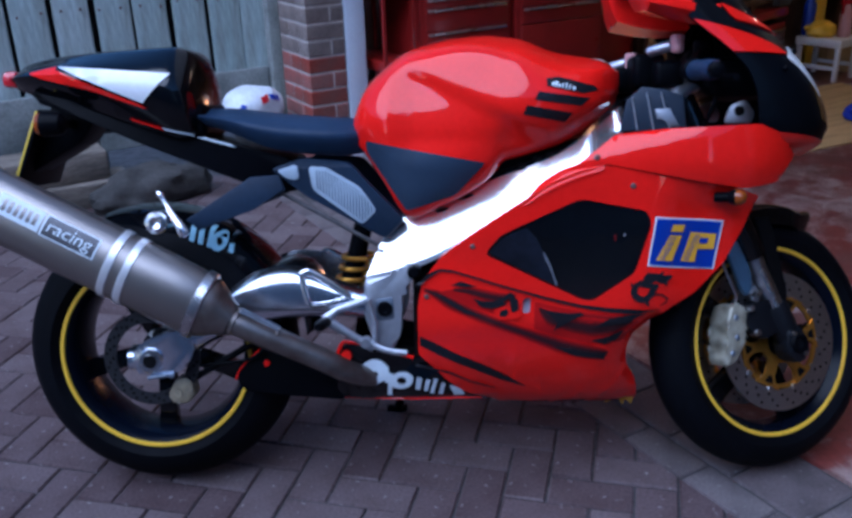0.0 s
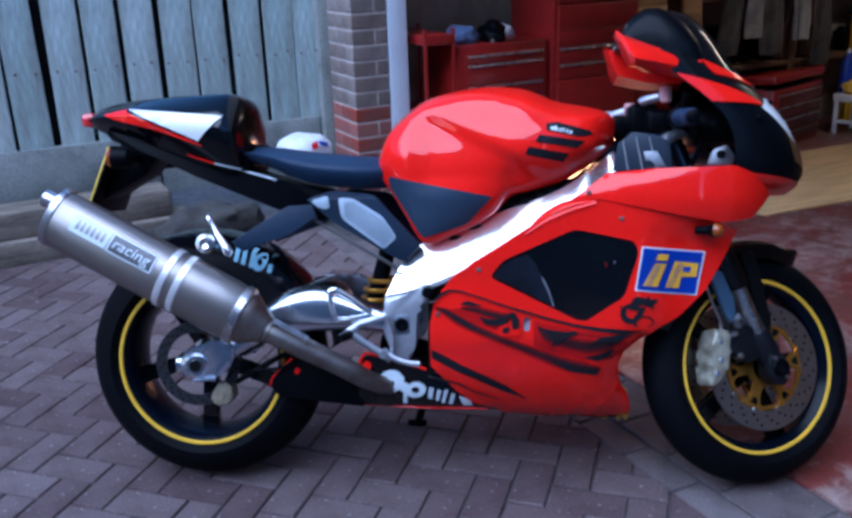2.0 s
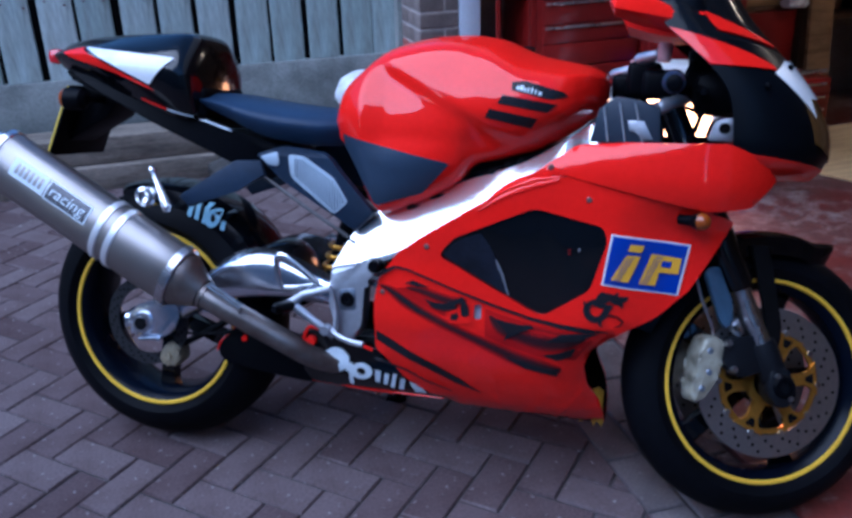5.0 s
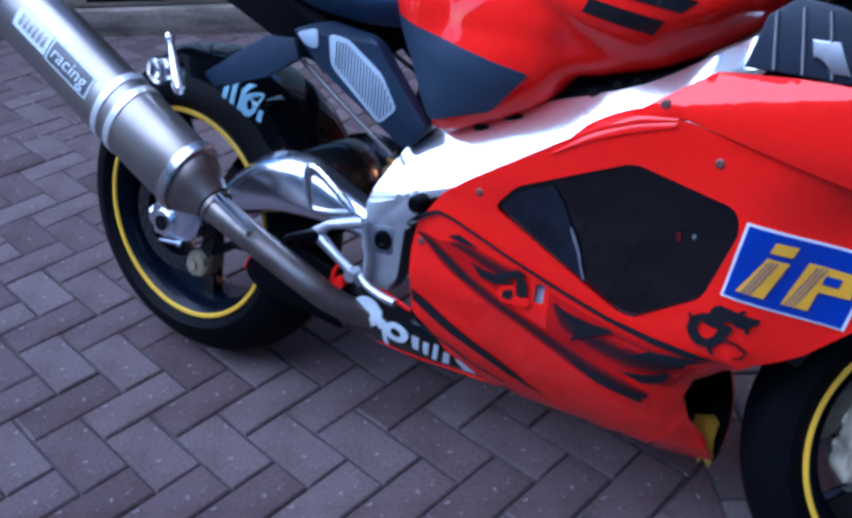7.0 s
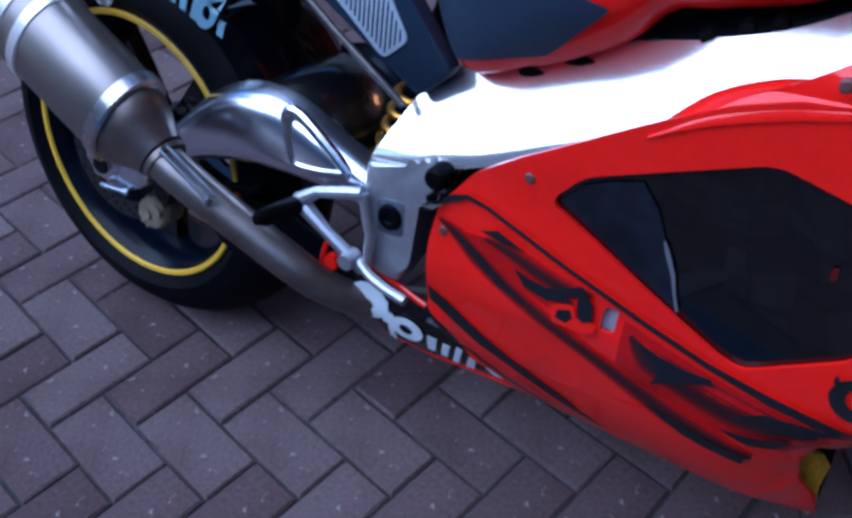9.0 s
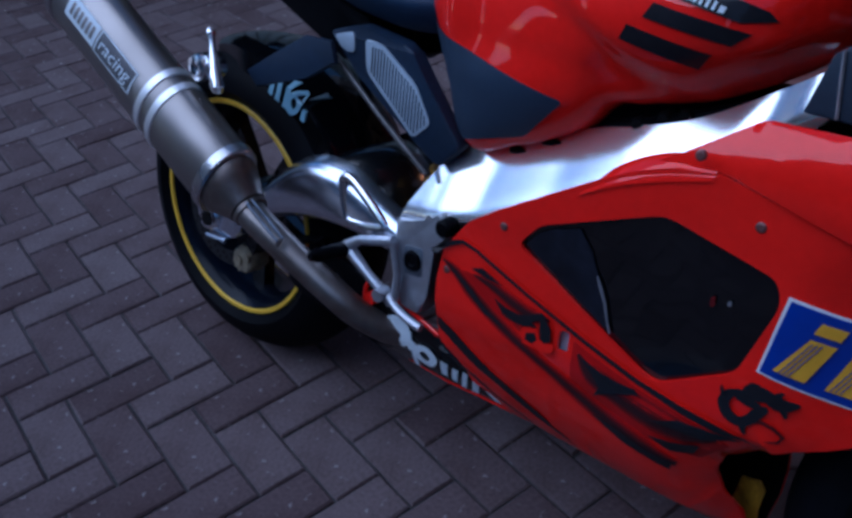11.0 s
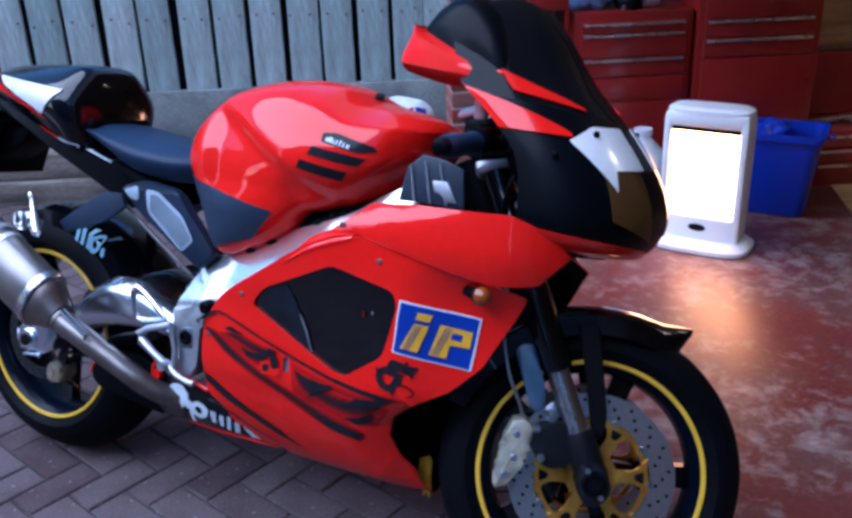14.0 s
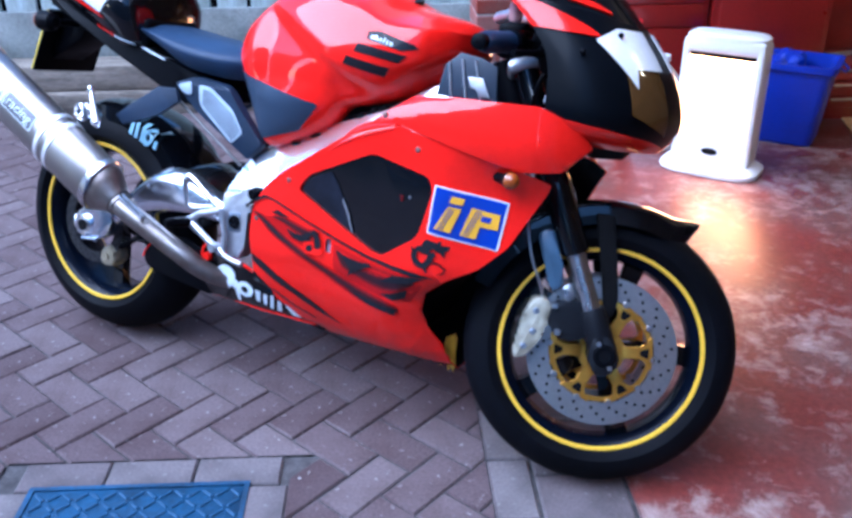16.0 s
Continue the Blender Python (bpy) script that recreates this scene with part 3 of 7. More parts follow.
    tube(h, smooth_path([STEER @ Vector(p) for p in ((1.270, s * 0.10, 0.395), (1.262, s * 0.112, 0.420), (1.232, s * 0.118, 0.480), (1.212, s * 0.115, 0.560), (1.206, s * 0.10, 0.66))], 6), 0.0032, 8)
    part("brake_hose", h, STEEL, leg, "thin braided brake hose")


fork_leg(-1)
fork_leg(1)

# front mudguard, a shell over the tyre
fm = bmesh.new()
rings = []
for k in range(31):
    a = radians(61 + 99 * k / 30)
    e = max(0.0, (radians(70) - a)) * 0.14
    half = 0.074 * min(1.0, 0.25 + 0.75 * (k / 6) ** 0.7) * (1.0 if k < 24 else 1.0 - 0.05 * (k - 24))
    ring = []
    for j in range(13):
        b = math.pi * (j / 12 - 0.5)
        r = 0.306 + e + 0.020 * math.cos(b) - (0.030 if abs(j - 6) == 6 else 0)
        ring.append(FW @ Vector((r * math.cos(a), half * math.sin(b), r * math.sin(a))))
    rings.append(ring)
loft(fm, rings, False)
thicken(fm, -0.003, FW.to_3x3() @ Vector((-0.2, 0, 1)))
mudguard = part("front_mudguard", fm, BLACK, bike, "gloss black front mudguard")
for s in (-1, 1):
    st = bmesh.new()
    prism(st, rounded([(1.352, 0.590), (1.392, 0.590), (1.412, 0.500), (1.428, 0.420), (1.426, 0.384), (1.414, 0.370), (1.402, 0.386), (1.386, 0.460)], 0.006, 2), lambda a, b, t: STEER @ Vector((a, t, b)), s * 0.078, s * 0.088, 0.003)
    part("mudguard_stay", st, ENGINE, mudguard)

# ---- tank ----
TANK = [  # x, bottom z and half width, middle z and half width, shoulder z and half width, top z
    (0.478, 0.780, 0.085, 0.815, 0.100, 0.838, 0.070, 0.845),
    (0.500, 0.765, 0.100, 0.830, 0.135, 0.890, 0.095, 0.905),
    (0.540, 0.705, 0.115, 0.830, 0.162, 0.920, 0.120, 0.945),
    (0.595, 0.630, 0.138, 0.815, 0.182, 0.955, 0.132, 0.983),
    (0.670, 0.652, 0.140, 0.820, 0.196, 0.975, 0.140, 1.004),
    (0.720, 0.674, 0.138, 0.830, 0.202, 0.982, 0.146, 1.011),
    (0.770, 0.706, 0.137, 0.848, 0.206, 0.982, 0.150, 1.013),
    (0.805, 0.744, 0.136, 0.862, 0.208, 0.978, 0.150, 1.010),
    (0.850, 0.756, 0.134, 0.868, 0.208, 0.970, 0.150, 1.002),
    (0.920, 0.774, 0.116, 0.878, 0.198, 0.948, 0.142, 0.975),
    (0.990, 0.812, 0.092, 0.886, 0.172, 0.938, 0.135, 0.962),
    (1.025, 0.838, 0.075, 0.896, 0.138, 0.938, 0.108, 0.955),
    (1.048, 0.856, 0.055, 0.902, 0.098, 0.932, 0.076, 0.946),
    (1.060, 0.872, 0.038, 0.908, 0.062, 0.926, 0.050, 0.936),
    (1.065, 0.890, 0.022, 0.910, 0.035, 0.920, 0.028, 0.927)]


def tank_ring(row, k=8):
    x, zb, wb, zm, wm, zs, ws, zt = row
    half = smooth_path([(x, -wb * 0.2, zb - 0.004), (x, -wb, zb), (x, -(wm * 0.93), (zb + zm) / 2), (x, -wm, zm), (x, -(wm * 0.45 + ws * 0.62), (zm + zs) / 2 + 0.012),
                        (x, -ws, zs), (x, -ws * 0.45, zt - 0.003), (x, 0, zt)], k)
    return [tuple(p) for p in half] + [(p.x, -p.y, p.z) for p in reversed(half[:-1])]


def spline_rows(rows, n):
    """More stations between the given ones, Catmull-Rom on every number."""
    out = []
    for i in range(len(rows) - 1):
        a, b, c, d = [np.array(rows[j]) for j in (max(i - 1, 0), i, i + 1, min(i + 2, len(rows) - 1))]
        for k in range(n):
            t = k / n
            out.append(0.5 * (2 * b + (c - a) * t + (2 * a - 5 * b + 4 * c - d) * t * t + (3 * b - a - 3 * c + d) * t ** 3))
    return [tuple(map(float, r)) for r in out] + [rows[-1]]


bm = loft(bmesh.new(), [tank_ring(r) for r in spline_rows(TANK, 7)])
for v in bm.verts:
    crease = 0.940 - 0.50 * (v.co.x - 0.60)
    reach = min(1.0, max(0.0, (v.co.x - 0.56) / 0.05)) * min(1.0, max(0.0, (0.93 - v.co.x) / 0.05)) * min(1.0, max(0.0, (v.co.z - 0.74) / 0.05))
    v.co.y -= math.copysign(0.016 * reach / (1 + math.exp(min(50, (v.co.z - crease) / 0.006))), v.co.y) if abs(v.co.y) > 0.04 else 0
tank = part("fuel_tank", bm, RED, bike, "gloss red fuel tank", sharp=0.9)
pad_outline = rounded([(0.506, 0.792), (0.508, 0.766), (0.592, 0.640), (0.700, 0.674), (0.764, 0.742)], 0.008, 3)
part("knee_pad", decal(pad_outline, [tank], 0.003), PAD, tank, "dark grey tank side pad")
part("tank_badge", decal([(0.889, 0.913), (0.915, 0.916), (0.991, 0.896), (1.000, 0.887), (0.966, 0.881), (0.890, 0.897)], [tank]), GRAPHIC, tank)
for k, (w, h) in enumerate(((0.006, 0.007), (0.006, 0.010), (0.004, 0.006), (0.003, 0.009), (0.003, 0.011), (0.003, 0.009), (0.006, 0.007))):
    c = 0.899 + 0.0072 * k
    q = 0.8985 - 0.0016 * k
    part("badge_mark", decal([(c, q), (c + w, q - 0.001), (c + w + 0.0015, q + h - 0.001), (c + 0.0015, q + h)], [tank], 0.003), LETTER, tank, "white mark on the tank badge")
part("tank_stripe", decal([(0.873, 0.887), (0.980, 0.871), (0.962, 0.855), (0.864, 0.870)], [tank]), GRAPHIC, tank)
part("tank_stripe", decal([(0.848, 0.859), (0.944, 0.842), (0.930, 0.822), (0.840, 0.841)], [tank]), GRAPHIC, tank)
cap = bmesh.new()
lathe(cap, [(0, 0.030), (0.032, 0.030), (0.038, 0.024), (0.040, 0.0), (0, 0.0)], Matrix.Translation((0.86, 0, 0.990)) @ Matrix.Rotation(radians(90 + 12), 4, "X") @ Matrix.Rotation(math.pi, 4, "X"), 32)
part("filler_cap", cap, PLASTIC, tank)

# ---- seat and tail ----


def body_ring(x, zb, zt, wb, wm, wt, k=4):
    zm = zb + (zt - zb) * 0.55
    half = smooth_path([(x, 0, zb), (x, -wb * 0.8, zb), (x, -wb, zb + 0.006), (x, -wm, zm), (x, -wt, zt - 0.012), (x, -wt * 0.55, zt), (x, 0, zt + 0.002)], k)
    return [tuple(p) for p in half] + [(p.x, -p.y, p.z) for p in reversed(half[1:-1])]


SEATROWS = [(0.135, 0.835, 0.868, 0.09, 0.105, 0.085), (0.20, 0.815, 0.866, 0.105, 0.125, 0.095), (0.30, 0.776, 0.853, 0.115, 0.140, 0.105),
            (0.40, 0.762, 0.844, 0.115, 0.142, 0.105), (0.46, 0.760, 0.840, 0.105, 0.130, 0.10), (0.505, 0.765, 0.838, 0.085, 0.105, 0.08)]
bm = loft(bmesh.new(), [body_ring(*r) for r in spline_rows(SEATROWS, 4)])
seat = part("seat", bm, SEAT, bike, "black vinyl rider seat", sharp=0.9)
TAILROWS = [(-0.305, 0.925, 0.955, 0.03, 0.05, 0.03), (-0.270, 0.912, 0.975, 0.055, 0.085, 0.05), (-0.20, 0.895, 0.990, 0.08, 0.118, 0.065),
            (-0.10, 0.868, 0.999, 0.10, 0.140, 0.075), (0.00, 0.838, 1.004, 0.115, 0.150, 0.080), (0.070, 0.815, 1.006, 0.12, 0.150, 0.084),
            (0.098, 0.810, 1.002, 0.12, 0.144, 0.082), (0.118, 0.812, 0.992, 0.114, 0.132, 0.076), (0.130, 0.818, 0.974, 0.100, 0.114, 0.066), (0.139, 0.830, 0.950, 0.075, 0.085, 0.048), (0.144, 0.852, 0.925, 0.045, 0.050, 0.028), (0.146, 0.880, 0.900, 0.014, 0.015, 0.010)]
bm = loft(bmesh.new(), [body_ring(*r) for r in spline_rows(TAILROWS, 4)])
tail = part("tail_unit", bm, BLACK, bike, "gloss black single-seat tail unit", sharp=0.9)
part("tail_flash", decal([(-0.165, 0.966), (0.092, 0.944), (0.030, 0.882)], [tail], 0.004), WHITE, tail, "white flash on the tail")
part("tail_flash_red", decal([(-0.232, 0.952), (-0.168, 0.966), (-0.165, 0.958), (0.024, 0.879), (0.040, 0.868), (-0.08, 0.910), (-0.20, 0.940)], [tail], 0.004), RED, tail, "red edge of the tail flash")
part("tail_script", decal([(-0.01, 0.852), (0.06, 0.830), (0.064, 0.824), (-0.006, 0.846)], [tail], 0.004), RED, tail)
part("tail_script", decal([(0.062, 0.829), (0.132, 0.812), (0.134, 0.808), (0.066, 0.824)], [tail], 0.004), LETTER, tail)

lamp = bmesh.new()
box(lamp, -0.322, -0.285, -0.055, 0.055, 0.925, 0.962, 0.012)
part("tail_lamp", lamp, REDLENS, tail, "red tail lamp")
under = bmesh.new()
prism(under, rounded([(-0.24, 0.918), (-0.10, 0.880), (0.06, 0.828), (0.20, 0.790), (0.34, 0.755), (0.37, 0.690), (0.30, 0.675), (0.15, 0.735), (0.0, 0.795), (-0.12, 0.850), (-0.23, 0.892)], 0.015, 3),
      side_place, -0.095, 0.095, 0.012)
tray = part("undertray", under, PLASTIC, bike, "black plastic undertray")
part("tray_script", decal([(0.128, 0.811), (0.214, 0.787), (0.216, 0.782), (0.130, 0.806)], [tray], 0.004), LETTER, tray)
part("bump_stop", boxed(0.105, 0.150, -0.098, 0.098, 0.806, 0.884, bevel=0.018, seg=3), PLASTIC, tail, "black pad behind the seat")
# plate hanger, number plate and rear indicators
hang = bmesh.new()
prism(hang, [(-0.10, 0.868), (-0.21, 0.890), (-0.275, 0.742), (-0.265, 0.735), (-0.15, 0.80)], side_place, -0.055, 0.055, 0.006)
part("plate_hanger", hang, PLASTIC, bike)
plate = bmesh.new()
prism(plate, [(-0.226, 0.872), (-0.221, 0.870), (-0.288, 0.702), (-0.293, 0.704)], side_place, -0.105, 0.105, 0.0015)
plate_ob = part("number_plate", plate, PLATE, bike, "blank yellow number plate")
plate = bmesh.new()
prism(plate, [(-0.220, 0.874), (-0.212, 0.870), (-0.280, 0.700), (-0.287, 0.702)], side_place, -0.106, 0.106, 0.002)
part("plate_backing", plate, PLASTIC, plate_ob, "black plate backing")
for k in range(5):
    b = bmesh.new()
    prism(b, [(-0.246, 0.820), (-0.245, 0.822), (-0.262, 0.760), (-0.263, 0.758)], lambda a, c, t: (a - 0.0035, t, c), -0.075 + 0.032 * k, -0.055 + 0.032 * k)
    part("plate_bar", b, PLASTIC, plate_ob)
for s in (-1, 1):
    ind = bmesh.new()
    tube(ind, [(-0.165, s * 0.05, 0.842), (-0.165, s * 0.12, 0.842)], 0.010, 12)
    tube(ind, [(-0.140, s * 0.145, 0.842), (-0.150, s * 0.145, 0.842), (-0.185, s * 0.145, 0.842), (-0.192, s * 0.145, 0.842)], [0.012, 0.024, 0.028, 0.027], 20)
    io = part("rear_indicator", ind, PLASTIC, bike, "black stalk indicator")
    le = bmesh.new()
    tube(le, [(-0.192, s * 0.145, 0.842), (-0.202, s * 0.145, 0.842), (-0.208, s * 0.145, 0.842)], [0.027, 0.023, 0.008], 20)
    part("indicator_lens", le, AMBER, io, "amber lens")

# ---- frame, engine, swingarm ----


def soft_step(d, s=0.007):
    return s * math.log(1 + math.exp(min(60, d / s)))


def frame_width(x, z):
    """A bright face that leans in towards the tank, and a lower edge rolled under along a crease."""
    d = z - float(np.interp(x, SPAR_EDGE[0], SPAR_EDGE[1])) - 0.004
    return lerp_table([(0.48, 0.178), (0.58, 0.186), (0.86, 0.188), (0.97, 0.174), (1.06, 0.116), (1.12, 0.085)], x) - 0.012 - 0.62 * soft_step(d) - 0.45 * soft_step(-d)


SPAR_EDGE = ((0.498, 0.560, 0.640, 0.760, 0.880, 0.980, 1.064), (0.490, 0.503, 0.530, 0.590, 0.660, 0.722, 0.795))
SPAR_LOW = smooth_path([(0.498, 0.490, 0), (0.560, 0.503, 0), (0.640, 0.530, 0), (0.760, 0.590, 0), (0.880, 0.660, 0), (0.980, 0.722, 0), (1.040, 0.765, 0), (1.064, 0.795, 0)], 8)
SPAR_TOP = smooth_path([(0.500, 0.496, 0), (0.545, 0.588, 0), (0.598, 0.628, 0), (0.700, 0.671, 0), (0.810, 0.713, 0), (0.915, 0.752, 0), (1.000, 0.806, 0), (1.058, 0.850, 0)], 8)


def skin(low, top, width, inner, rows, side):
    """A smooth bar between a lower and an upper edge line: the outer face follows width(x, z, v), the back is flat."""
    rings = []
    for a, b in zip(low, top):
        face = []
        for k in range(rows + 1):
            v = k / rows
            p = a.lerp(b, v)
            face.append((p.x, side * width(p.x, p.y, v), p.y))
        back = [(face[-1][0], side * inner(face[-1][0]), face[-1][2]), (face[0][0], side * inner(face[0][0]), face[0][2])]
        rings.append(face + back)
    return loft(bmesh.new(), rings)


pivot = rounded([(0.497, 0.492), (0.565, 0.505), (0.585, 0.528), (0.612, 0.532), (0.614, 0.505), (0.580, 0.468), (0.575, 0.376), (0.560, 0.338), (0.518, 0.340), (0.497, 0.415)], 0.010, 3)
recess = rounded([(0.520, 0.450), (0.560, 0.456), (0.562, 0.406), (0.522, 0.402)], 0.008, 3)
for s in (-1, 1):
    f = skin(SPAR_LOW, SPAR_TOP, lambda x, z, v: frame_width(x, z), lambda x: frame_width(x, float(np.interp(x, SPAR_EDGE[0], SPAR_EDGE[1]))) - 0.10, 14, s)
    fo = part("frame_spar", f, SPARK, bike, "polished aluminium frame spar", sharp=0.7)
    p = bmesh.new()
    prism(p, pivot, side_place, s * 0.128, s * 0.172, 0.008)
    po = part("pivot_plate", p, CAST, bike, "cast aluminium swingarm pivot plate")
    # no hollow here: a flat darker square carries the recess's shade
    r = bmesh.new()
    prism(r, recess, side_place, s * 0.168, s * 0.1728, 0.0015)
    part("pivot_recess_shade", r, AXLE, po, "flat darker square, a recess's shade put into its colour")
    r = bmesh.new()
    lathe(r, [(0.0, s * 0.1755), (0.006, s * 0.1755), (0.008, s * 0.178), (0.015, s * 0.178), (0.018, s * 0.172)], Matrix.Translation((0.541, 0, 0.429)), 24)
    part("pivot_bolt", r, PLASTIC, po)
    r = bmesh.new()
    lathe(r, [(0, s * 0.196), (0.010, s * 0.196), (0.014, s * 0.192), (0.016, s * 0.17)], Matrix.Translation((0.607, 0, 0.512)), 20)
    part("engine_bolt", r, PLASTIC, po)

eng = bmesh.new()
box(eng, 0.60, 1.02, -0.14, 0.14, 0.24, 0.52, 0.03)
box(eng, 0.66, 0.92, -0.115, 0.115, 0.48, 0.70, 0.02)
box(eng, 0.86, 1.06, -0.10, 0.10, 0.36, 0.58, 0.02)
part("engine_block", eng, ENGINE, bike, "black engine block inside the fairing")
for k in range(6):
    fin = boxed(0.655, 0.925, -0.122, 0.122, 0.52 + 0.028 * k, 0.532 + 0.028 * k, 0.003)
    part("cylinder_fin", fin, ENGINE, bike)
air = boxed(0.58, 1.02, -0.095, 0.095, 0.60, 0.78, 0.03)
part("airbox", air, ENGINE, bike)
for x, z in ((0.845, 0.726), (0.878, 0.742), (0.905, 0.752)):
    bo = bmesh.new()
    lathe(bo, [(0, -0.128), (0.007, -0.128), (0.010, -0.122), (0.010, -0.09)], Matrix.Translation((x, 0, z)), 14)
    part("hose_clip", bo, ENGINE, bike, "small black clip below the tank")
ho = bmesh.new()
tube(ho, smooth_path([(0.80, -0.110, 0.712), (0.86, -0.118, 0.730), (0.93, -0.110, 0.760), (1.00, -0.09, 0.79)], 5), 0.009, 10)
part("breather_hose", ho, PLASTIC, bike)



ARM_LOW = smooth_path([(-0.042, 0.288, 0), (0.050, 0.282, 0), (0.120, 0.335, 0), (0.200, 0.374, 0), (0.290, 0.396, 0), (0.390, 0.404, 0), (0.470, 0.402, 0), (0.560, 0.388, 0)], 6)
ARM_TOP = smooth_path([(-0.042, 0.342, 0), (0.050, 0.358, 0), (0.130, 0.412, 0), (0.205, 0.480, 0), (0.275, 0.514, 0), (0.350, 0.517, 0), (0.440, 0.484, 0), (0.560, 0.446, 0)], 6)


def arm_width(x, z, v):
    """The swingarm's flank is rounded, flat along its middle."""
    return 0.158 - 0.030 * abs(2 * v - 1) ** 5 - (0.010 if v > 0.5 else 0.0) * (2 * v - 1) ** 2


AXLE_AT = Matrix.Translation((0.016, 0, 0.318))
for s in (-1, 1):
    a = skin(ARM_LOW, ARM_TOP, arm_width, lambda x: 0.118, 14, s)
    ao = part("swingarm", a, ARM, bike, "polished aluminium swingarm", sharp=0.9)
    tri = bmesh.new()
    ring = [(0.358, 0.504), (0.382, 0.508), (0.456, 0.458), (0.452, 0.449), (0.398, 0.437), (0.372, 0.444)]
    tube(tri, smooth_path([(x, s * 0.154, z) for x, z in ring + ring[:1]], 4), 0.008, 10)
    part("swingarm_brace", tri, ALLOY, ao)
    e = bmesh.new()
    lathe(e, [(0, s * 0.180), (0.014, s * 0.180), (0.016, s * 0.176), (0.024, s * 0.176), (0.028, s * 0.172), (0.030, s * 0.160)], AXLE_AT, 28)
    part("axle_end", e, ALLOY, ao)
    blk = bmesh.new()
    prism(blk, rounded([(-0.030, 0.330), (-0.004, 0.358), (0.050, 0.380), (0.096, 0.386), (0.118, 0.352), (0.098, 0.304), (0.056, 0.282), (0.0, 0.280), (-0.028, 0.300)], 0.014, 3), side_place, s * 0.134, s * 0.168, 0.008)
    part("axle_block", blk, ARM, ao, "polished axle block at the swingarm's end")
    e = bmesh.new()
    lathe(e, [(0, s * 0.1815), (0.015, s * 0.1815), (0.016, s * 0.178)], AXLE_AT, 18)
    part("axle_bore", e, ENGINE, ao)
    ad = bmesh.new()
    tube(ad, [(0.010, s * 0.176, 0.280), (0.052, s * 0.178, 0.286), (0.064, s * 0.172, 0.284)], [0.004, 0.004, 0.007], 10)
    part("chain_adjuster", ad, AXLE, ao)
rc = bmesh.new()
prism(rc, rounded([(0.034, 0.222), (0.052, 0.206), (0.078, 0.204), (0.100, 0.226), (0.096, 0.256), (0.078, 0.270), (0.056, 0.264), (0.048, 0.246)], 0.006, 2), side_place, -0.136, -0.086, 0.010)
part("rear_caliper", rc, TAN_CAST, bike, "tan rear brake caliper")
for y0, y1, x, z in ((-0.141, -0.130, 0.062, 0.232), (-0.141, -0.130, 0.086, 0.244)):
    cap = bmesh.new()
    tube(cap, [(x, y0, z), (x, y1, z)], 0.010, 14)
    part("caliper_cap", cap, TAN_CAST, bike, "round cap on the rear caliper")
st = bmesh.new()
tube(st, [(0.10, -0.12, 0.265), (0.22, -0.125, 0.335), (0.30, -0.125, 0.36)], 0.008, 8)
part("torque_arm", st, PLASTIC, bike)
rh = bmesh.new()
tube(rh, smooth_path([(0.09, -0.12, 0.29), (0.16, -0.135, 0.30), (0.24, -0.14, 0.315), (0.30, -0.135, 0.37)], 5), 0.004, 8)
part("rear_brake_hose", rh, PLASTIC, bike, "black rear brake hose")

# rear hugger
hg = bmesh.new()
rings = []
for k in range(19):
    a = radians(28 + 82 * k / 18)
    half = 0.098 if k < 14 else 0.098 - 0.008 * (k - 13)
    ring = []
    for j in range(11):
        b = math.pi * (j / 10 - 0.5)
        r = 0.318 + 0.026 * math.cos(b) - (0.06 if abs(j - 5) == 5 else 0)
        ring.append((r * math.cos(a), half * math.sin(b), 0.311 + r * math.sin(a)))
    rings.append(ring)
loft(hg, rings, False)
thicken(hg, -0.003, (0, 0, 1))
hugger = part("rear_hugger", hg, BLACK, bike, "gloss black rear hugger")
for k, (x, z, w, h) in enumerate([(0.096, 0.574, 0.011, 0.046), (0.116, 0.570, 0.011, 0.060), (0.136, 0.562, 0.011, 0.048)]):
    b = decal([(x, z), (x + w, z - 0.003), (x + w + 0.012, z + h - 0.003), (x + 0.012, z + h)], [hugger], 0.003)
    part("hugger_mark", b, LETTER_BLUE, hugger, "pale blue bar on the hugger")
loop = [(0.166 + 0.019 * math.cos(a) + 0.006 * math.sin(a), 0.574 + 0.023 * math.sin(a)) for a in [2 * math.pi * k / 14 for k in range(14)]]
hole = [(0.166 + 0.007 * math.cos(a), 0.574 + 0.010 * math.sin(a)) for a in [2 * math.pi * k / 10 for k in range(10)]]
part("hugger_mark", decal(loop, [hugger], 0.003, [hole]), LETTER_BLUE, hugger, "pale blue ring on the hugger")
part("hugger_mark", decal([(0.184, 0.549), (0.195, 0.546), (0.204, 0.590), (0.193, 0.593)], [hugger], 0.003), LETTER_BLUE, hugger, "pale blue bar on the hugger")
# shock absorber
sh = bmesh.new()
tube(sh, [(0.43, 0.0, 0.40), (0.50, 0.0, 0.66)], 0.022, 16)
shock = part("shock_absorber", sh, PLASTIC, bike)
for k in range(5):
    t = k / 6
    c = Vector((0.44 + 0.045 * t, 0, 0.42 + 0.15 * t))
    r = bmesh.new()
    tube(r, [c + 0.038 * Vector((math.cos(a), math.sin(a), 0.05 * math.sin(a))) for a in [2 * math.pi * q / 20 for q in range(21)]], 0.006, 8)
    part("spring_coil", r, GOLD, shock)
hf = bmesh.new()
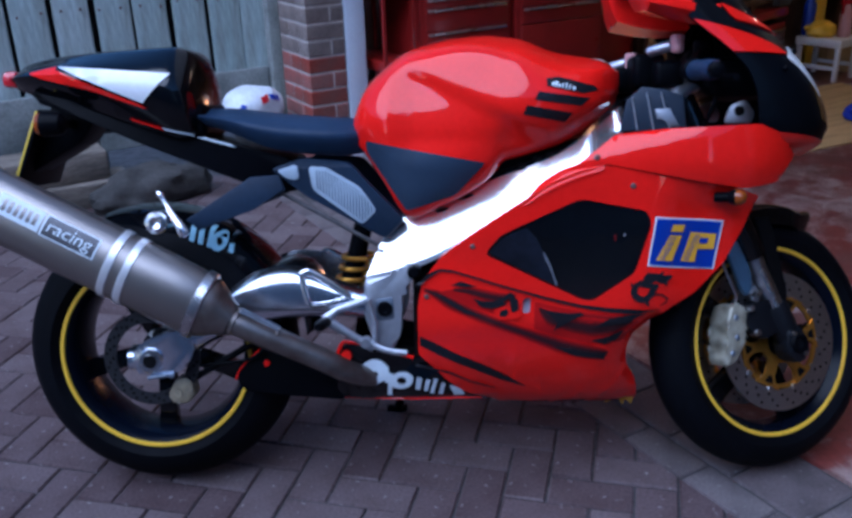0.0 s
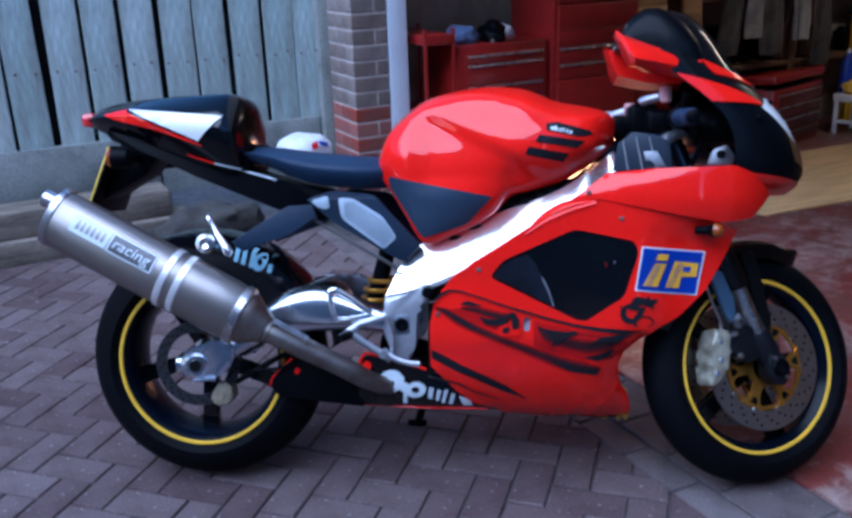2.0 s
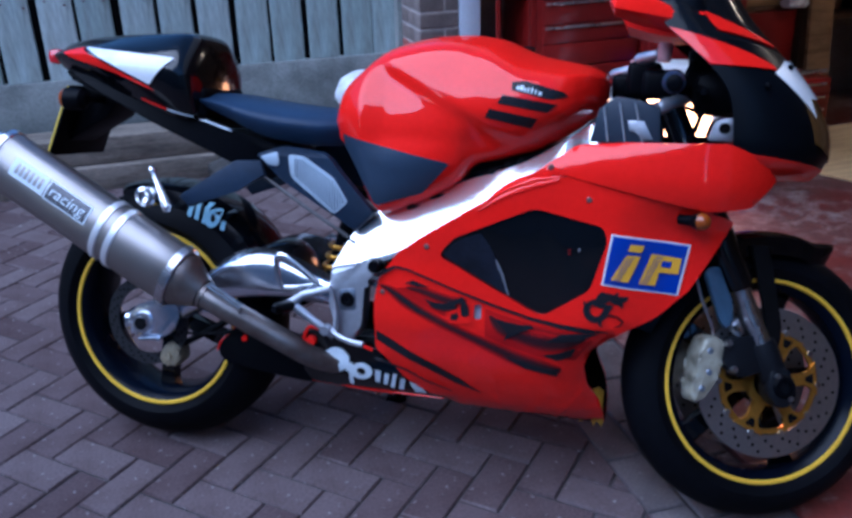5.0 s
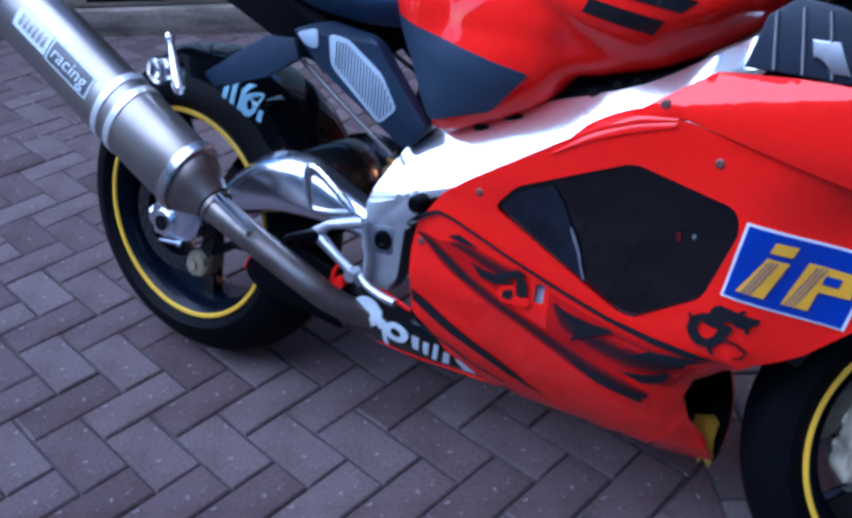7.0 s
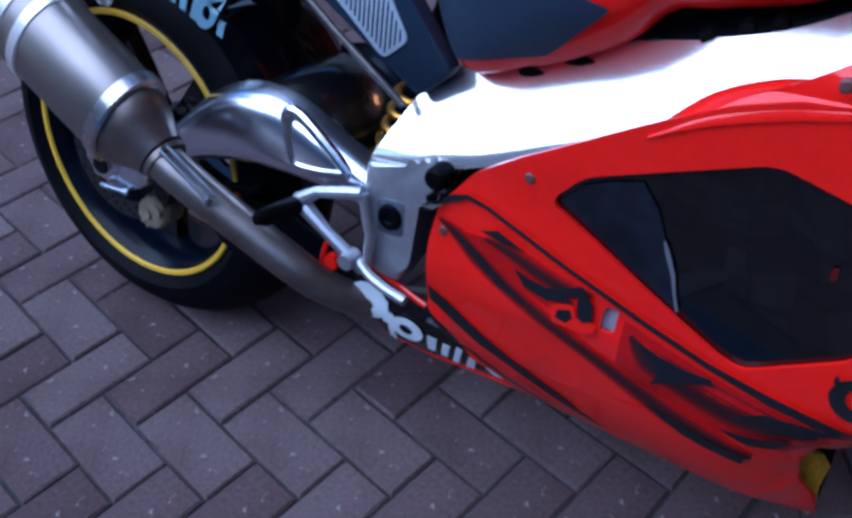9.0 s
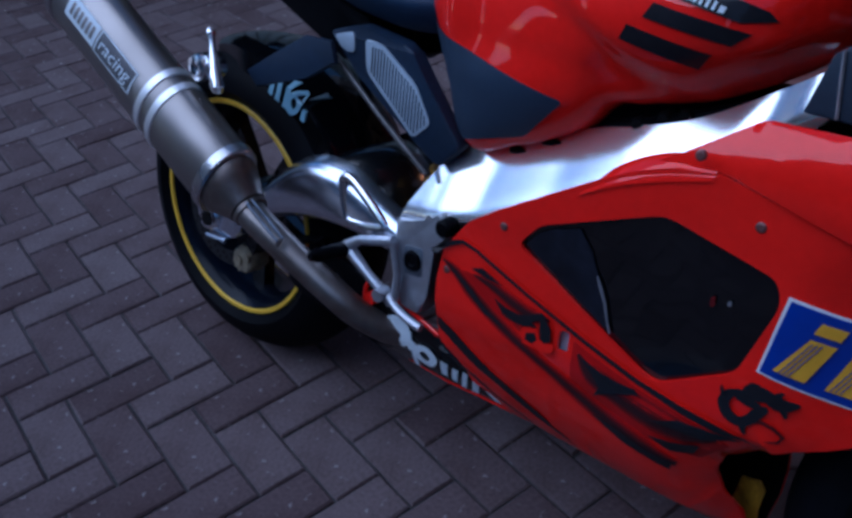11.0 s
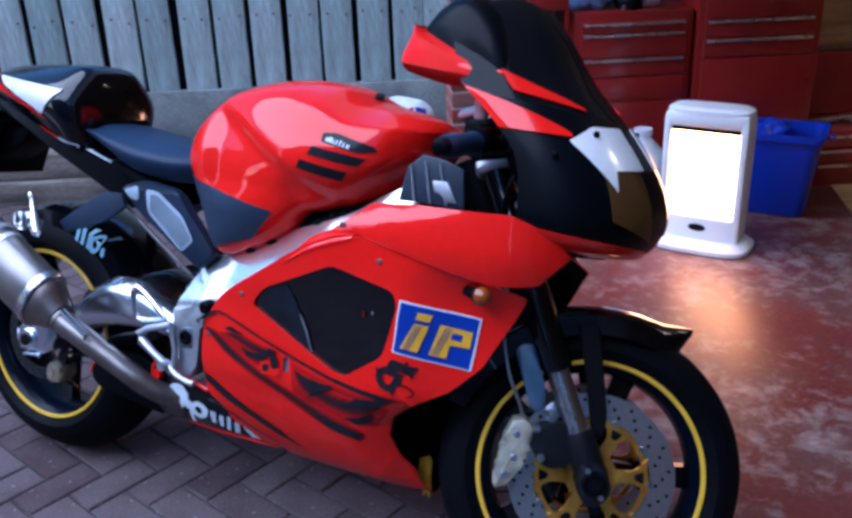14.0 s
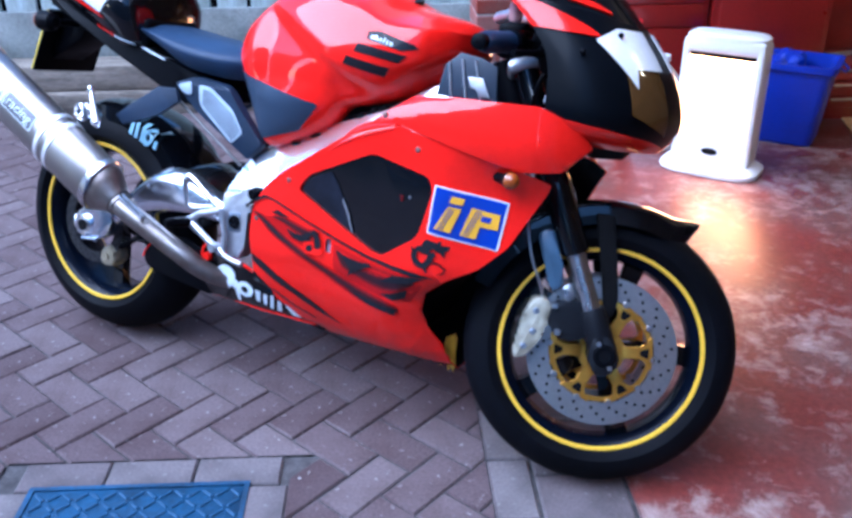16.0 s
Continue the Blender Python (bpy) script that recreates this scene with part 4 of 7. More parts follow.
nose_line = smooth_path([(0.240, 0.490, 0), (0.285, 0.516, 0), (0.325, 0.524, 0), (0.360, 0.510, 0), (0.386, 0.480, 0), (0.402, 0.436, 0), (0.408, 0.390, 0)], 6)
rings = [[(p.x - 0.050 * q * q, 0.112 * q, p.y - 0.030 * q * q) for q in [j / 7 - 1 for j in range(15)]] for p in nose_line]
loft(hf, rings, False)
thicken(hf, -0.003, (0.3, 0, 1))
part("hugger_front", hf, HUGGER, hugger, "glossy front end of the hugger", sharp=0.9)

# side panels under the seat, with mesh inserts
for s in (-1, 1):
    sp = bmesh.new()
    prism(sp, rounded([(0.298, 0.735), (0.368, 0.758), (0.472, 0.746), (0.512, 0.700), (0.588, 0.622), (0.545, 0.578), (0.375, 0.676)], 0.012, 3), side_place, s * 0.120, s * 0.146, 0.006)
    so = part("side_panel", sp, SLATE, bike, "dark grey side panel below the seat")
    for outline in ([(0.382, 0.740), (0.420, 0.738), (0.492, 0.694), (0.528, 0.642), (0.495, 0.612), (0.390, 0.690)], [(0.312, 0.732), (0.358, 0.746), (0.362, 0.712), (0.338, 0.712)]):
        sp = bmesh.new()
        prism(sp, rounded(outline, 0.010, 3), side_place, s * 0.140, s * 0.1485, 0.001)
        po = part("mesh_insert", sp, MESHY, so, "pale mesh insert")
        xs, zs = [p[0] for p in outline], [p[1] for p in outline]
        if s < 0 and max(xs) - min(xs) > 0.1:
            for k in range(19):
                c = min(xs) + 0.018 + k * 0.0064
                z0 = max(0.690 - (c - 0.39) * 0.74, 0.612 + max(0, c - 0.495) * 0.9) + 0.008
                z1 = 0.738 - max(0, c - 0.42) * 0.62 - max(0, c - 0.492) * 0.8 - 0.008
                if z1 - z0 > 0.012:
                    part("mesh_slit", boxed(c, c + 0.0015, -0.1497, -0.1484, z0, z1), SLATE, po)
    rail = bmesh.new()
    tube(rail, [(0.30, s * 0.13, 0.694), (0.42, s * 0.145, 0.628), (0.53, s * 0.15, 0.566)], 0.0045, 10)
    part("subframe_rail", rail, RAIL, so, "dull brown subframe rail")
    hb = bmesh.new()
    prism(hb, [(0.112, 0.630), (0.140, 0.606), (0.262, 0.650), (0.332, 0.690), (0.320, 0.724), (0.258, 0.720), (0.180, 0.672)], side_place, s * 0.150, s * 0.162, 0.004)
    part("exhaust_hanger", hb, SLATE, so, "dark exhaust hanger bracket")
lv = bmesh.new()
tube(lv, [(0.072, -0.209, 0.696), (0.078, -0.210, 0.690), (0.082, -0.212, 0.682), (0.104, -0.224, 0.650), (0.122, -0.234, 0.628), (0.130, -0.236, 0.614), (0.128, -0.236, 0.604)], [0.006, 0.009, 0.006, 0.008, 0.011, 0.013, 0.008], 12)
part("passenger_lever", lv, ALLOY, bike, "bare alloy lever behind the silencer")
rd = bmesh.new()
lathe(rd, [(0.014, -0.240), (0.022, -0.238), (0.025, -0.230), (0.023, -0.19), (0.0, -0.19)], Matrix.Translation((0.072, 0, 0.633)), 24)
lathe(rd, [(0.0, -0.233), (0.012, -0.237), (0.018, -0.233)], Matrix.Translation((0.072, 0, 0.633)), 16)
part("silencer_clamp_boss", rd, ALLOY, bike, "round alloy boss on the exhaust hanger")

# footrest bracket, peg and pedal
fr = bmesh.new()
tube(fr, [(0.505, -0.182, 0.452), (0.440, -0.188, 0.432), (0.413, -0.190, 0.410)], [0.009, 0.0075, 0.012], 10)
tube(fr, [(0.413, -0.190, 0.410), (0.460, -0.188, 0.380), (0.515, -0.182, 0.345)], [0.012, 0.0085, 0.010], 10)
tube(fr, [(0.505, -0.182, 0.452), (0.520, -0.182, 0.40), (0.518, -0.182, 0.345)], 0.0065, 10)
fo = part("footrest_bracket", fr, CAST, bike, "bare alloy footrest bracket")
pg = bmesh.new()
tube(pg, [(0.416, -0.190, 0.408), (0.414, -0.202, 0.408), (0.410, -0.255, 0.412), (0.408, -0.268, 0.413)], [0.010, 0.013, 0.012, 0.007], 12)
part("footrest", pg, PLASTIC, fo, "black rubber footrest")
pd = bmesh.new()
tube(pd, smooth_path([(0.505, -0.186, 0.360), (0.530, -0.190, 0.346), (0.560, -0.192, 0.338), (0.588, -0.194, 0.336)], 4), 0.007, 10)
tube(pd, [(0.500, -0.182, 0.362), (0.500, -0.206, 0.360)], 0.011, 12)
part("brake_pedal", pd, CAST, fo, "bare alloy brake pedal")

# ---- exhaust ----
MB, MF = Vector((-0.300, -0.248, 0.702)), Vector((0.172, -0.243, 0.452))
MD = (MF - MB).normalized()
MU = Vector((0, 1, 0)).cross(MD) * -1
MU = MU if MU.z > 0 else -MU
ML = (MF - MB).length


def oval(d, hy, hz, n=40):
    return [MB + MD * d + Vector((0, 1, 0)) * (hy * math.cos(a)) + MU * (hz * math.sin(a)) for a in [2 * math.pi * k / n for k in range(n)]]


mu = bmesh.new()
loft(mu, [oval(0.012, 0.055, 0.072), oval(0.014, 0.056, 0.074), oval(ML - 0.09, 0.056, 0.074), oval(ML - 0.02, 0.055, 0.072), oval(ML - 0.012, 0.053, 0.070)])
muffler = part("silencer", mu, TITAN, bike, "oval titanium silencer")
for d0, d1, g in ((0.0, 0.022, 0.0030), (ML - 0.030, ML - 0.006, 0.0025)):
    bnd = bmesh.new()
    loft(bnd, [oval(d0, 0.052, 0.070), oval(d0 + 0.004, 0.056 + g, 0.074 + g), oval(d1 - 0.003, 0.056 + g, 0.074 + g), oval(d1, 0.055, 0.073)])
    part("silencer_band", bnd, STEEL, muffler, "bright end band")
for d in (0.315, 0.352):
    bnd = bmesh.new()
    loft(bnd, [oval(d, 0.0565, 0.0745), oval(d + 0.002, 0.0585, 0.0765), oval(d + 0.016, 0.0585, 0.0765), oval(d + 0.018, 0.0565, 0.0745)])
    part("silencer_strap", bnd, STRAP, muffler, "bright hanging strap")
co = bmesh.new()
loft(co, [oval(ML - 0.014, 0.050, 0.066), oval(ML + 0.004, 0.050, 0.066), oval(ML + 0.020, 0.046, 0.056), oval(ML + 0.042, 0.038, 0.042), oval(ML + 0.056, 0.034, 0.036)])
part("silencer_cone", co, PIPE, muffler, "heat-stained inlet cone")
ou = bmesh.new()
tip = MB + MU * 0.030
tube(ou, [tip - MD * 0.040, tip - MD * 0.036, tip + MD * 0.01], [0.020, 0.023, 0.023], 20, False)
part("outlet_pipe", ou, STEEL, muffler, "short bright outlet pipe")
P0 = MF + MD * 0.045
ep = bmesh.new()
tube(ep, smooth_path([P0, P0 + MD * 0.05, (0.400, -0.209, 0.330), (0.452, -0.186, 0.296), (0.495, -0.150, 0.272), (0.545, -0.085, 0.256), (0.62, -0.03, 0.250)], 6), [0.0280 - 0.0002 * k for k in range(37)], 20)
pipe = part("exhaust_pipe", ep, PIPE, bike, "heat-stained exhaust link pipe")
b = bmesh.new()
c = P0 + MD * 0.012
tube(b, [c, c + MD * 0.002, c + MD * 0.010, c + MD * 0.012], [0.028, 0.0325, 0.0325, 0.028], 20)
part("pipe_collar", b, PIPE, pipe)
sg = bmesh.new()
for off in (-0.005, 0.005):
    tube(sg, [P0 + MD * q + Vector((0, -0.018 + off, 0)) + MU * (0.034 + off * 0.4) for q in (0.022, 0.112)], 0.0026, 8)
part("retaining_spring", sg, AXLE, pipe, "steel retaining spring")
for d in (0.022, 0.112):
    hk = bmesh.new()
    c = P0 + MD * d + Vector((0, -0.018, 0)) + MU * 0.030
    tube(hk, [c - MU * 0.010, c + MU * 0.006], 0.004, 8)
    part("spring_hook", hk, PIPE, pipe)


def on_muffler(d, a, lift=0.0012):
    """A point on the silencer's skin, d along and a radians round from its outer side."""
    return MB + MD * d + Vector((0, -1, 0)) * ((0.056 + lift) * math.cos(a)) + MU * ((0.074 + lift) * math.sin(a))


def muffler_patch(d0, d1, a0, a1, lift=0.0012):
    bm = bmesh.new()
    rows = [[on_muffler(d0 + (d1 - d0) * i / 6, a0 + (a1 - a0) * j / 8, lift) for j in range(9)] for i in range(7)]
    loft(bm, rows, False)
    return bm


part("brand_plate", muffler_patch(0.070, 0.168, 0.05, 0.66), LETTER, muffler, "pale plate on the silencer")
for k in range(6):
    part("brand_bar", muffler_patch(0.083 + 0.0135 * k, 0.091 + 0.0135 * k, 0.18, 0.52, 0.0020), TITAN, muffler)
part("word_frame", muffler_patch(0.172, 0.292, 0.02, 0.66), LETTER, muffler, "pale border round the silencer's word")
part("word_field", muffler_patch(0.176, 0.288, 0.06, 0.62, 0.0018), TITAN_DARK, muffler)
txt = bpy.data.curves.new("racing_text", "FONT")
txt.body, txt.size, txt.shear = "racing", 0.036, 0.15
txt_ob = bpy.data.objects.new("racing_text", txt)
scene.collection.objects.link(txt_ob)
bpy.context.view_layer.update()
word = bmesh.new()
word.from_mesh(txt_ob.to_mesh())
txt_ob.to_mesh_clear()
bpy.data.objects.remove(txt_ob)
wx = [v.co.x for v in word.verts]
for v in word.verts:
    f = (v.co.x - min(wx)) / (max(wx) - min(wx))
    v.co = on_muffler(0.183 + 0.098 * f, 0.20 + v.co.y * 13.5, 0.0026)
part("word", word, LETTER, muffler, "the word racing in pale letters")

# ---- fairing ----
SECTION = [(0.163, 0.004), (0.170, 0.030), (0.180, 0.055), (0.200, 0.090), (0.230, 0.125), (0.280, 0.163), (0.340, 0.190), (0.420, 0.212), (0.520, 0.220), (0.620, 0.230),
           (0.700, 0.236), (0.760, 0.240), (0.810, 0.232)]


def fairing_width(x, z):
    w = lerp_table(SECTION, z + 0.02 * max(0.0, (1.0 - x)))
    w *= lerp_table([(0.58, 0.94), (0.75, 0.985), (0.95, 1.0), (1.10, 1.0), (1.26, 0.82 + 0.18 * min(1, max(0, (z - 0.64) / 0.08))), (1.40, 0.60 + 0.3 * min(1, max(0, (z - 0.64) / 0.08)))], x)
    edge = lerp_table([(0.163, 1.110), (0.215, 1.098), (0.30, 1.080), (0.35, 1.090), (0.40, 1.140), (0.43, 1.22), (0.46, 1.40)], z)
    if z < 0.52:
        f = min(1.0, max(0.0, (edge + 0.004 - x) / 0.11))
        w *= 0.70 + 0.30 * (1 - (1 - f) ** 2.2)
    return w


WINDOW = rounded([(0.757, 0.553), (0.790, 0.594), (0.955, 0.668), (1.092, 0.640), (1.102, 0.612), (1.072, 0.508), (0.985, 0.448), (0.962, 0.452)], 0.016, 4)
SIDE = rounded([(0.612, 0.330), (0.614, 0.440), (0.626, 0.495), (0.668, 0.552), (0.716, 0.588), (0.850, 0.674), (0.905, 0.706), (0.955, 0.726), (1.010, 0.735), (1.150, 0.706), (1.285, 0.680),
                (1.335, 0.662), (1.305, 0.600), (1.262, 0.520), (1.205, 0.462), (1.140, 0.424), (1.080, 0.376), (1.066, 0.334), (1.072, 0.288), (1.098, 0.246), (1.108, 0.205), (1.110, 0.163), (1.00, 0.163), (0.90, 0.170), (0.80, 0.188), (0.70, 0.232)], 0.008, 2)
SLOT = rounded([(0.837, 0.423), (0.838, 0.455), (0.854, 0.459), (0.853, 0.425)], 0.005, 2)
UPPER = rounded([(0.905, 0.708), (0.955, 0.742), (1.028, 0.796), (1.131, 0.806), (1.310, 0.812), (1.365, 0.790), (1.405, 0.745), (1.360, 0.692), (1.285, 0.682), (1.150, 0.708), (1.010, 0.737), (0.955, 0.728)], 0.008, 2)

UPPER_W = list(zip(*spline_rows([(0.90, 0.224), (1.00, 0.236), (1.08, 0.244), (1.15, 0.249), (1.22, 0.251), (1.28, 0.247), (1.33, 0.234), (1.38, 0.200), (1.42, 0.150)], 8)))


def upper_width(x, z):
    """The upper cowl bulges out over the panel below and curls in at its top edge and nose."""
    w = float(np.interp(x, *UPPER_W))
    zc = 0.745 + 0.02 * (x - 1.0)
    return w - (4.2 if z < zc else 1.0) * (z - zc) ** 2 - 0.7 * soft_step(z - 0.752 - 0.245 * (x - 0.985), 0.004)


sides, so_window = {}, {}
for s in (-1, 1):
    name = "side_fairing"
    so = part(name, panel(SIDE, fairing_width, [WINDOW, SLOT] if s < 0 else [WINDOW], 0.006, 0.03, s), RED, bike, "gloss red side fairing", sharp=0.9)
    sides[s] = so
    so_window[s] = part("fairing_window", panel(WINDOW, lambda x, z: fairing_width(x, z) - 0.007, thick=0.004, step=0.06, side=s), GRILLE, so, "black mesh-backed vent window")
    part("upper_cowl", panel(UPPER, upper_width, (), 0.006, 0.014, s), RED, bike, "gloss red upper cowl", sharp=0.9)
    for x, z in ((0.733, 0.571), (1.061, 0.692), (0.634, 0.462), (0.985, 0.752)):
        b = bmesh.new()
        y = s * (fairing_width(x, z) + (0.012 if z > 0.74 else 0))
        lathe(b, [(0, s * 0.002), (0.004, s * 0.002), (0.0062, s * 0.0005), (0.0062, -s * 0.004)], Matrix.Translation((x, y, z)), 14)
        part("fairing_bolt", b, BOLT, so)
    c, d = Vector((1.232, s * 0.212, 0.664)), Vector((0.86, s * 0.50, 0.02)).normalized()
    ind = bmesh.new()
    tube(ind, [c, c + d * 0.028, c + d * 0.032, c + d * 0.044], [0.010, 0.011, 0.014, 0.017], 20)
    io = part("front_indicator", ind, PLASTIC, bike, "black front indicator")
    le = bmesh.new()
    tube(le, [c + d * 0.044, c + d * 0.054, c + d * 0.061, c + d * 0.064], [0.017, 0.015, 0.010, 0.003], 20)
    part("indicator_lens", le, AMBER, io, "amber lens")

part("fairing_lining", panel(SIDE, lambda x, z: fairing_width(x, z) - 0.010, [WINDOW], 0.003, 0.03, 1), ENGINE, sides[1], "unpainted black inner face")
part("cowl_lining", panel(UPPER, lambda x, z: upper_width(x, z) - 0.010, (), 0.003, 0.02, 1), ENGINE, sides[1], "unpainted black inner face")
R = sides[-1]
# fork-shaped reservoir glint behind the window, and the radiator
rad = bmesh.new()
prism(rad, [(0.985, 0.250), (1.010, 0.242), (1.135, 0.560), (1.110, 0.575)], side_place, -0.095, 0.095, 0.006)
radiator = part("radiator", rad, ENGINE, bike, "black radiator behind the front wheel")
for k in range(16):
    y = -0.090 + 0.0116 * k
    fbm = bmesh.new()
    prism(fbm, [(1.013, 0.256), (1.017, 0.254), (1.134, 0.548), (1.130, 0.552)], side_place, y, y + 0.004)
    part("radiator_fin", fbm, PLASTIC, radiator)
rg = bmesh.new()
prism(rg, [(0.004, 0.085), (0.030, 0.108), (0.040, 0.100), (0.038, 0.060), (0.044, 0.030), (0.040, 0.008), (0.030, 0.022), (0.024, 0.002), (0.016, 0.026), (0.004, 0.006), (-0.006, 0.0), (0.002, 0.040)],
      lambda p, q, t: (1.056 + 1.2 * p, -0.012 + 0.8 * (0.02 - p) + t, 0.152 + 0.9 * q), 0.0, 0.006, 0.001)
part("lip_foil", rg, YELLOW_CLOTH, bike, "torn yellow cloth strip behind the fairing lip")

# graphics of the side fairing
STICK = [(1.108, 0.628), (1.258, 0.613), (1.242, 0.509), (1.095, 0.524)]
part("sticker_border", decal(STICK, [R], 0.0016), WHITE, R, "pale border of the blue sticker")
inner = [(1.1115, 0.6245), (1.254, 0.6105), (1.2385, 0.512), (1.0985, 0.527)]
part("sticker", decal(inner, [R], 0.0028), STICKER, R, "blue square sponsor sticker")
for o in ([(1.140, 0.588), (1.166, 0.586), (1.146, 0.533), (1.112, 0.536)], [(1.146, 0.610), (1.172, 0.608), (1.167, 0.594), (1.141, 0.596)],
          [(1.186, 0.592), (1.243, 0.585), (1.239, 0.553), (1.203, 0.555), (1.197, 0.528), (1.166, 0.531)]):
    part("sticker_shape", decal(o, [R], 0.0054, step=0.014), AMBERISH, R, "yellow shape on the sticker")
part("sticker_line", decal([(1.207, 0.579), (1.226, 0.577), (1.223, 0.565), (1.205, 0.567)], [R], 0.0066), STICKER, R)
for x0, top in ((1.112, 0.586), (1.166, 0.590)):
    for k in range(3):
        c = x0 + 0.0048 * (k + 1)
        part("sticker_line", decal([(c + 0.0255, top - 0.002), (c + 0.0267, top - 0.002), (c + 0.0012, 0.532), (c, 0.532)], [R], 0.0066), STICKER, R)
HOSE = [(0.880, 0.556), (0.886, 0.543), (0.896, 0.522), (0.902, 0.503), (0.909, 0.484)]
STROKES = [  # path in (x, z), widths
    ([(0.610, 0.486), (0.645, 0.512), (0.664, 0.521), (0.691, 0.518), (0.740, 0.503), (0.790, 0.486), (0.881, 0.459), (0.955, 0.440), (1.017, 0.430), (1.070, 0.425), (1.114, 0.424)],
     [0.008, 0.008, 0.006, 0.005, 0.005, 0.005, 0.006, 0.007, 0.010, 0.012, 0.002]),
    ([(0.645, 0.470), (0.670, 0.460), (0.692, 0.446), (0.716, 0.430), (0.750, 0.420)], [0.002, 0.008, 0.011, 0.009, 0.002]),
    ([(0.604, 0.300), (0.680, 0.282), (0.720, 0.260), (0.780, 0.238)], [0.005, 0.005, 0.004, 0.003]),
]
DRAGON = [  # coiled body, back, legs and head of the small emblem
    ([(1.086, 0.493), (1.074, 0.483), (1.069, 0.468), (1.078, 0.454), (1.093, 0.452), (1.104, 0.463), (1.111, 0.477), (1.119, 0.483)], [0.003, 0.008, 0.010, 0.010, 0.009, 0.009, 0.010, 0.004]),
    ([(1.081, 0.482), (1.092, 0.490), (1.103, 0.498), (1.117, 0.499), (1.126, 0.494), (1.137, 0.497), (1.149, 0.501)], [0.004, 0.011, 0.015, 0.011, 0.012, 0.011, 0.002]),
    ([(1.083, 0.484), (1.095, 0.482), (1.107, 0.481), (1.113, 0.476)], [0.006, 0.007, 0.007, 0.003]),
    ([(1.123, 0.494), (1.133, 0.490), (1.138, 0.479)], [0.008, 0.007, 0.002]),
    ([(1.091, 0.496), (1.097, 0.506), (1.104, 0.509)], [0.007, 0.005, 0.001]),
    ([(1.121, 0.499), (1.127, 0.508), (1.131, 0.509)], [0.007, 0.004, 0.001]),
    ([(1.072, 0.478), (1.065, 0.482), (1.063, 0.489)], [0.006, 0.004, 0.001]),
    ([(1.097, 0.454), (1.097, 0.444), (1.102, 0.437)], [0.007, 0.005, 0.001]),
]
TAIL = ([(1.103, 0.456), (1.115, 0.463), (1.129, 0.460), (1.141, 0.451), (1.137, 0.442), (1.125, 0.438)], [0.003, 0.005, 0.005, 0.005, 0.004, 0.001])
SMOKE = [  # airbrushed bands: path and widths, laid in four tones
    ([(0.628, 0.478), (0.654, 0.468), (0.684, 0.449), (0.734, 0.424), (0.785, 0.402), (0.835, 0.382), (0.885, 0.362), (0.935, 0.344), (0.984, 0.332), (1.022, 0.326)],
     [0.004, 0.020, 0.028, 0.024, 0.022, 0.024, 0.030, 0.036, 0.034, 0.014]),
    ([(0.690, 0.478), (0.725, 0.474), (0.760, 0.464), (0.795, 0.458), (0.822, 0.464)], [0.004, 0.020, 0.026, 0.024, 0.006]),
    ([(0.872, 0.436), (0.895, 0.412), (0.930, 0.400), (0.985, 0.388), (1.030, 0.390), (1.070, 0.406)], [0.008, 0.036, 0.040, 0.050, 0.040, 0.008]),
]
SHAPES = [
    [(0.686, 0.488), (0.706, 0.497), (0.742, 0.485), (0.714, 0.484)],
    [(0.732, 0.459), (0.752, 0.453), (0.773, 0.452), (0.792, 0.460), (0.811, 0.472), (0.819, 0.467), (0.804, 0.456), (0.795, 0.449), (0.806, 0.446), (0.775, 0.436), (0.748, 0.440)],
    [(0.809, 0.462), (0.820, 0.461), (0.827, 0.453), (0.829, 0.434), (0.820, 0.427), (0.813, 0.430), (0.810, 0.446)],
    [(0.875, 0.436), (0.891, 0.431), (0.907, 0.427), (0.935, 0.424), (0.960, 0.426), (0.966, 0.420), (0.940, 0.409), (0.920, 0.397), (0.902, 0.383), (0.911, 0.403), (0.897, 0.417)],
    [(0.986, 0.390), (1.021, 0.413), (1.052, 0.417), (1.098, 0.420), (1.050, 0.399)],
    [(0.984, 0.360), (1.016, 0.368), (1.052, 0.384), (1.044, 0.362), (1.014, 0.350)],
    [(0.900, 0.348), (0.940, 0.342), (0.985, 0.330), (1.018, 0.327), (1.015, 0.312), (0.994, 0.316), (0.948, 0.324)],
]
part("fairing_stripe", decal([(0.616, 0.372), (0.640, 0.361), (0.688, 0.334), (0.745, 0.307), (0.800, 0.276), (0.850, 0.240), (0.790, 0.262), (0.729, 0.292), (0.692, 0.309), (0.653, 0.329), (0.616, 0.350)], [R], 0.0016),
     GRAPHIC, R, "dark grey graphic stripe")
part("airbrush_field", decal([(0.662, 0.474), (0.700, 0.480), (0.740, 0.478), (0.776, 0.470), (0.776, 0.424), (0.740, 0.436), (0.700, 0.452)], [R], 0.0005), AIRBRUSH[0], R, "smoky red field behind the logo")
part("airbrush_field", decal([(0.862, 0.450), (0.900, 0.440), (0.970, 0.425), (1.060, 0.415), (1.085, 0.400), (1.050, 0.352), (0.980, 0.352), (0.900, 0.374), (0.862, 0.388)], [R], 0.0005),
     AIRBRUSH[0], R, "smoky red field behind the logo")
part("airbrush_field", decal([(0.880, 0.432), (0.970, 0.420), (1.060, 0.409), (1.045, 0.362), (0.965, 0.366), (0.895, 0.394)], [R], 0.0009), AIRBRUSH[1], R, "dark red field behind the logo")
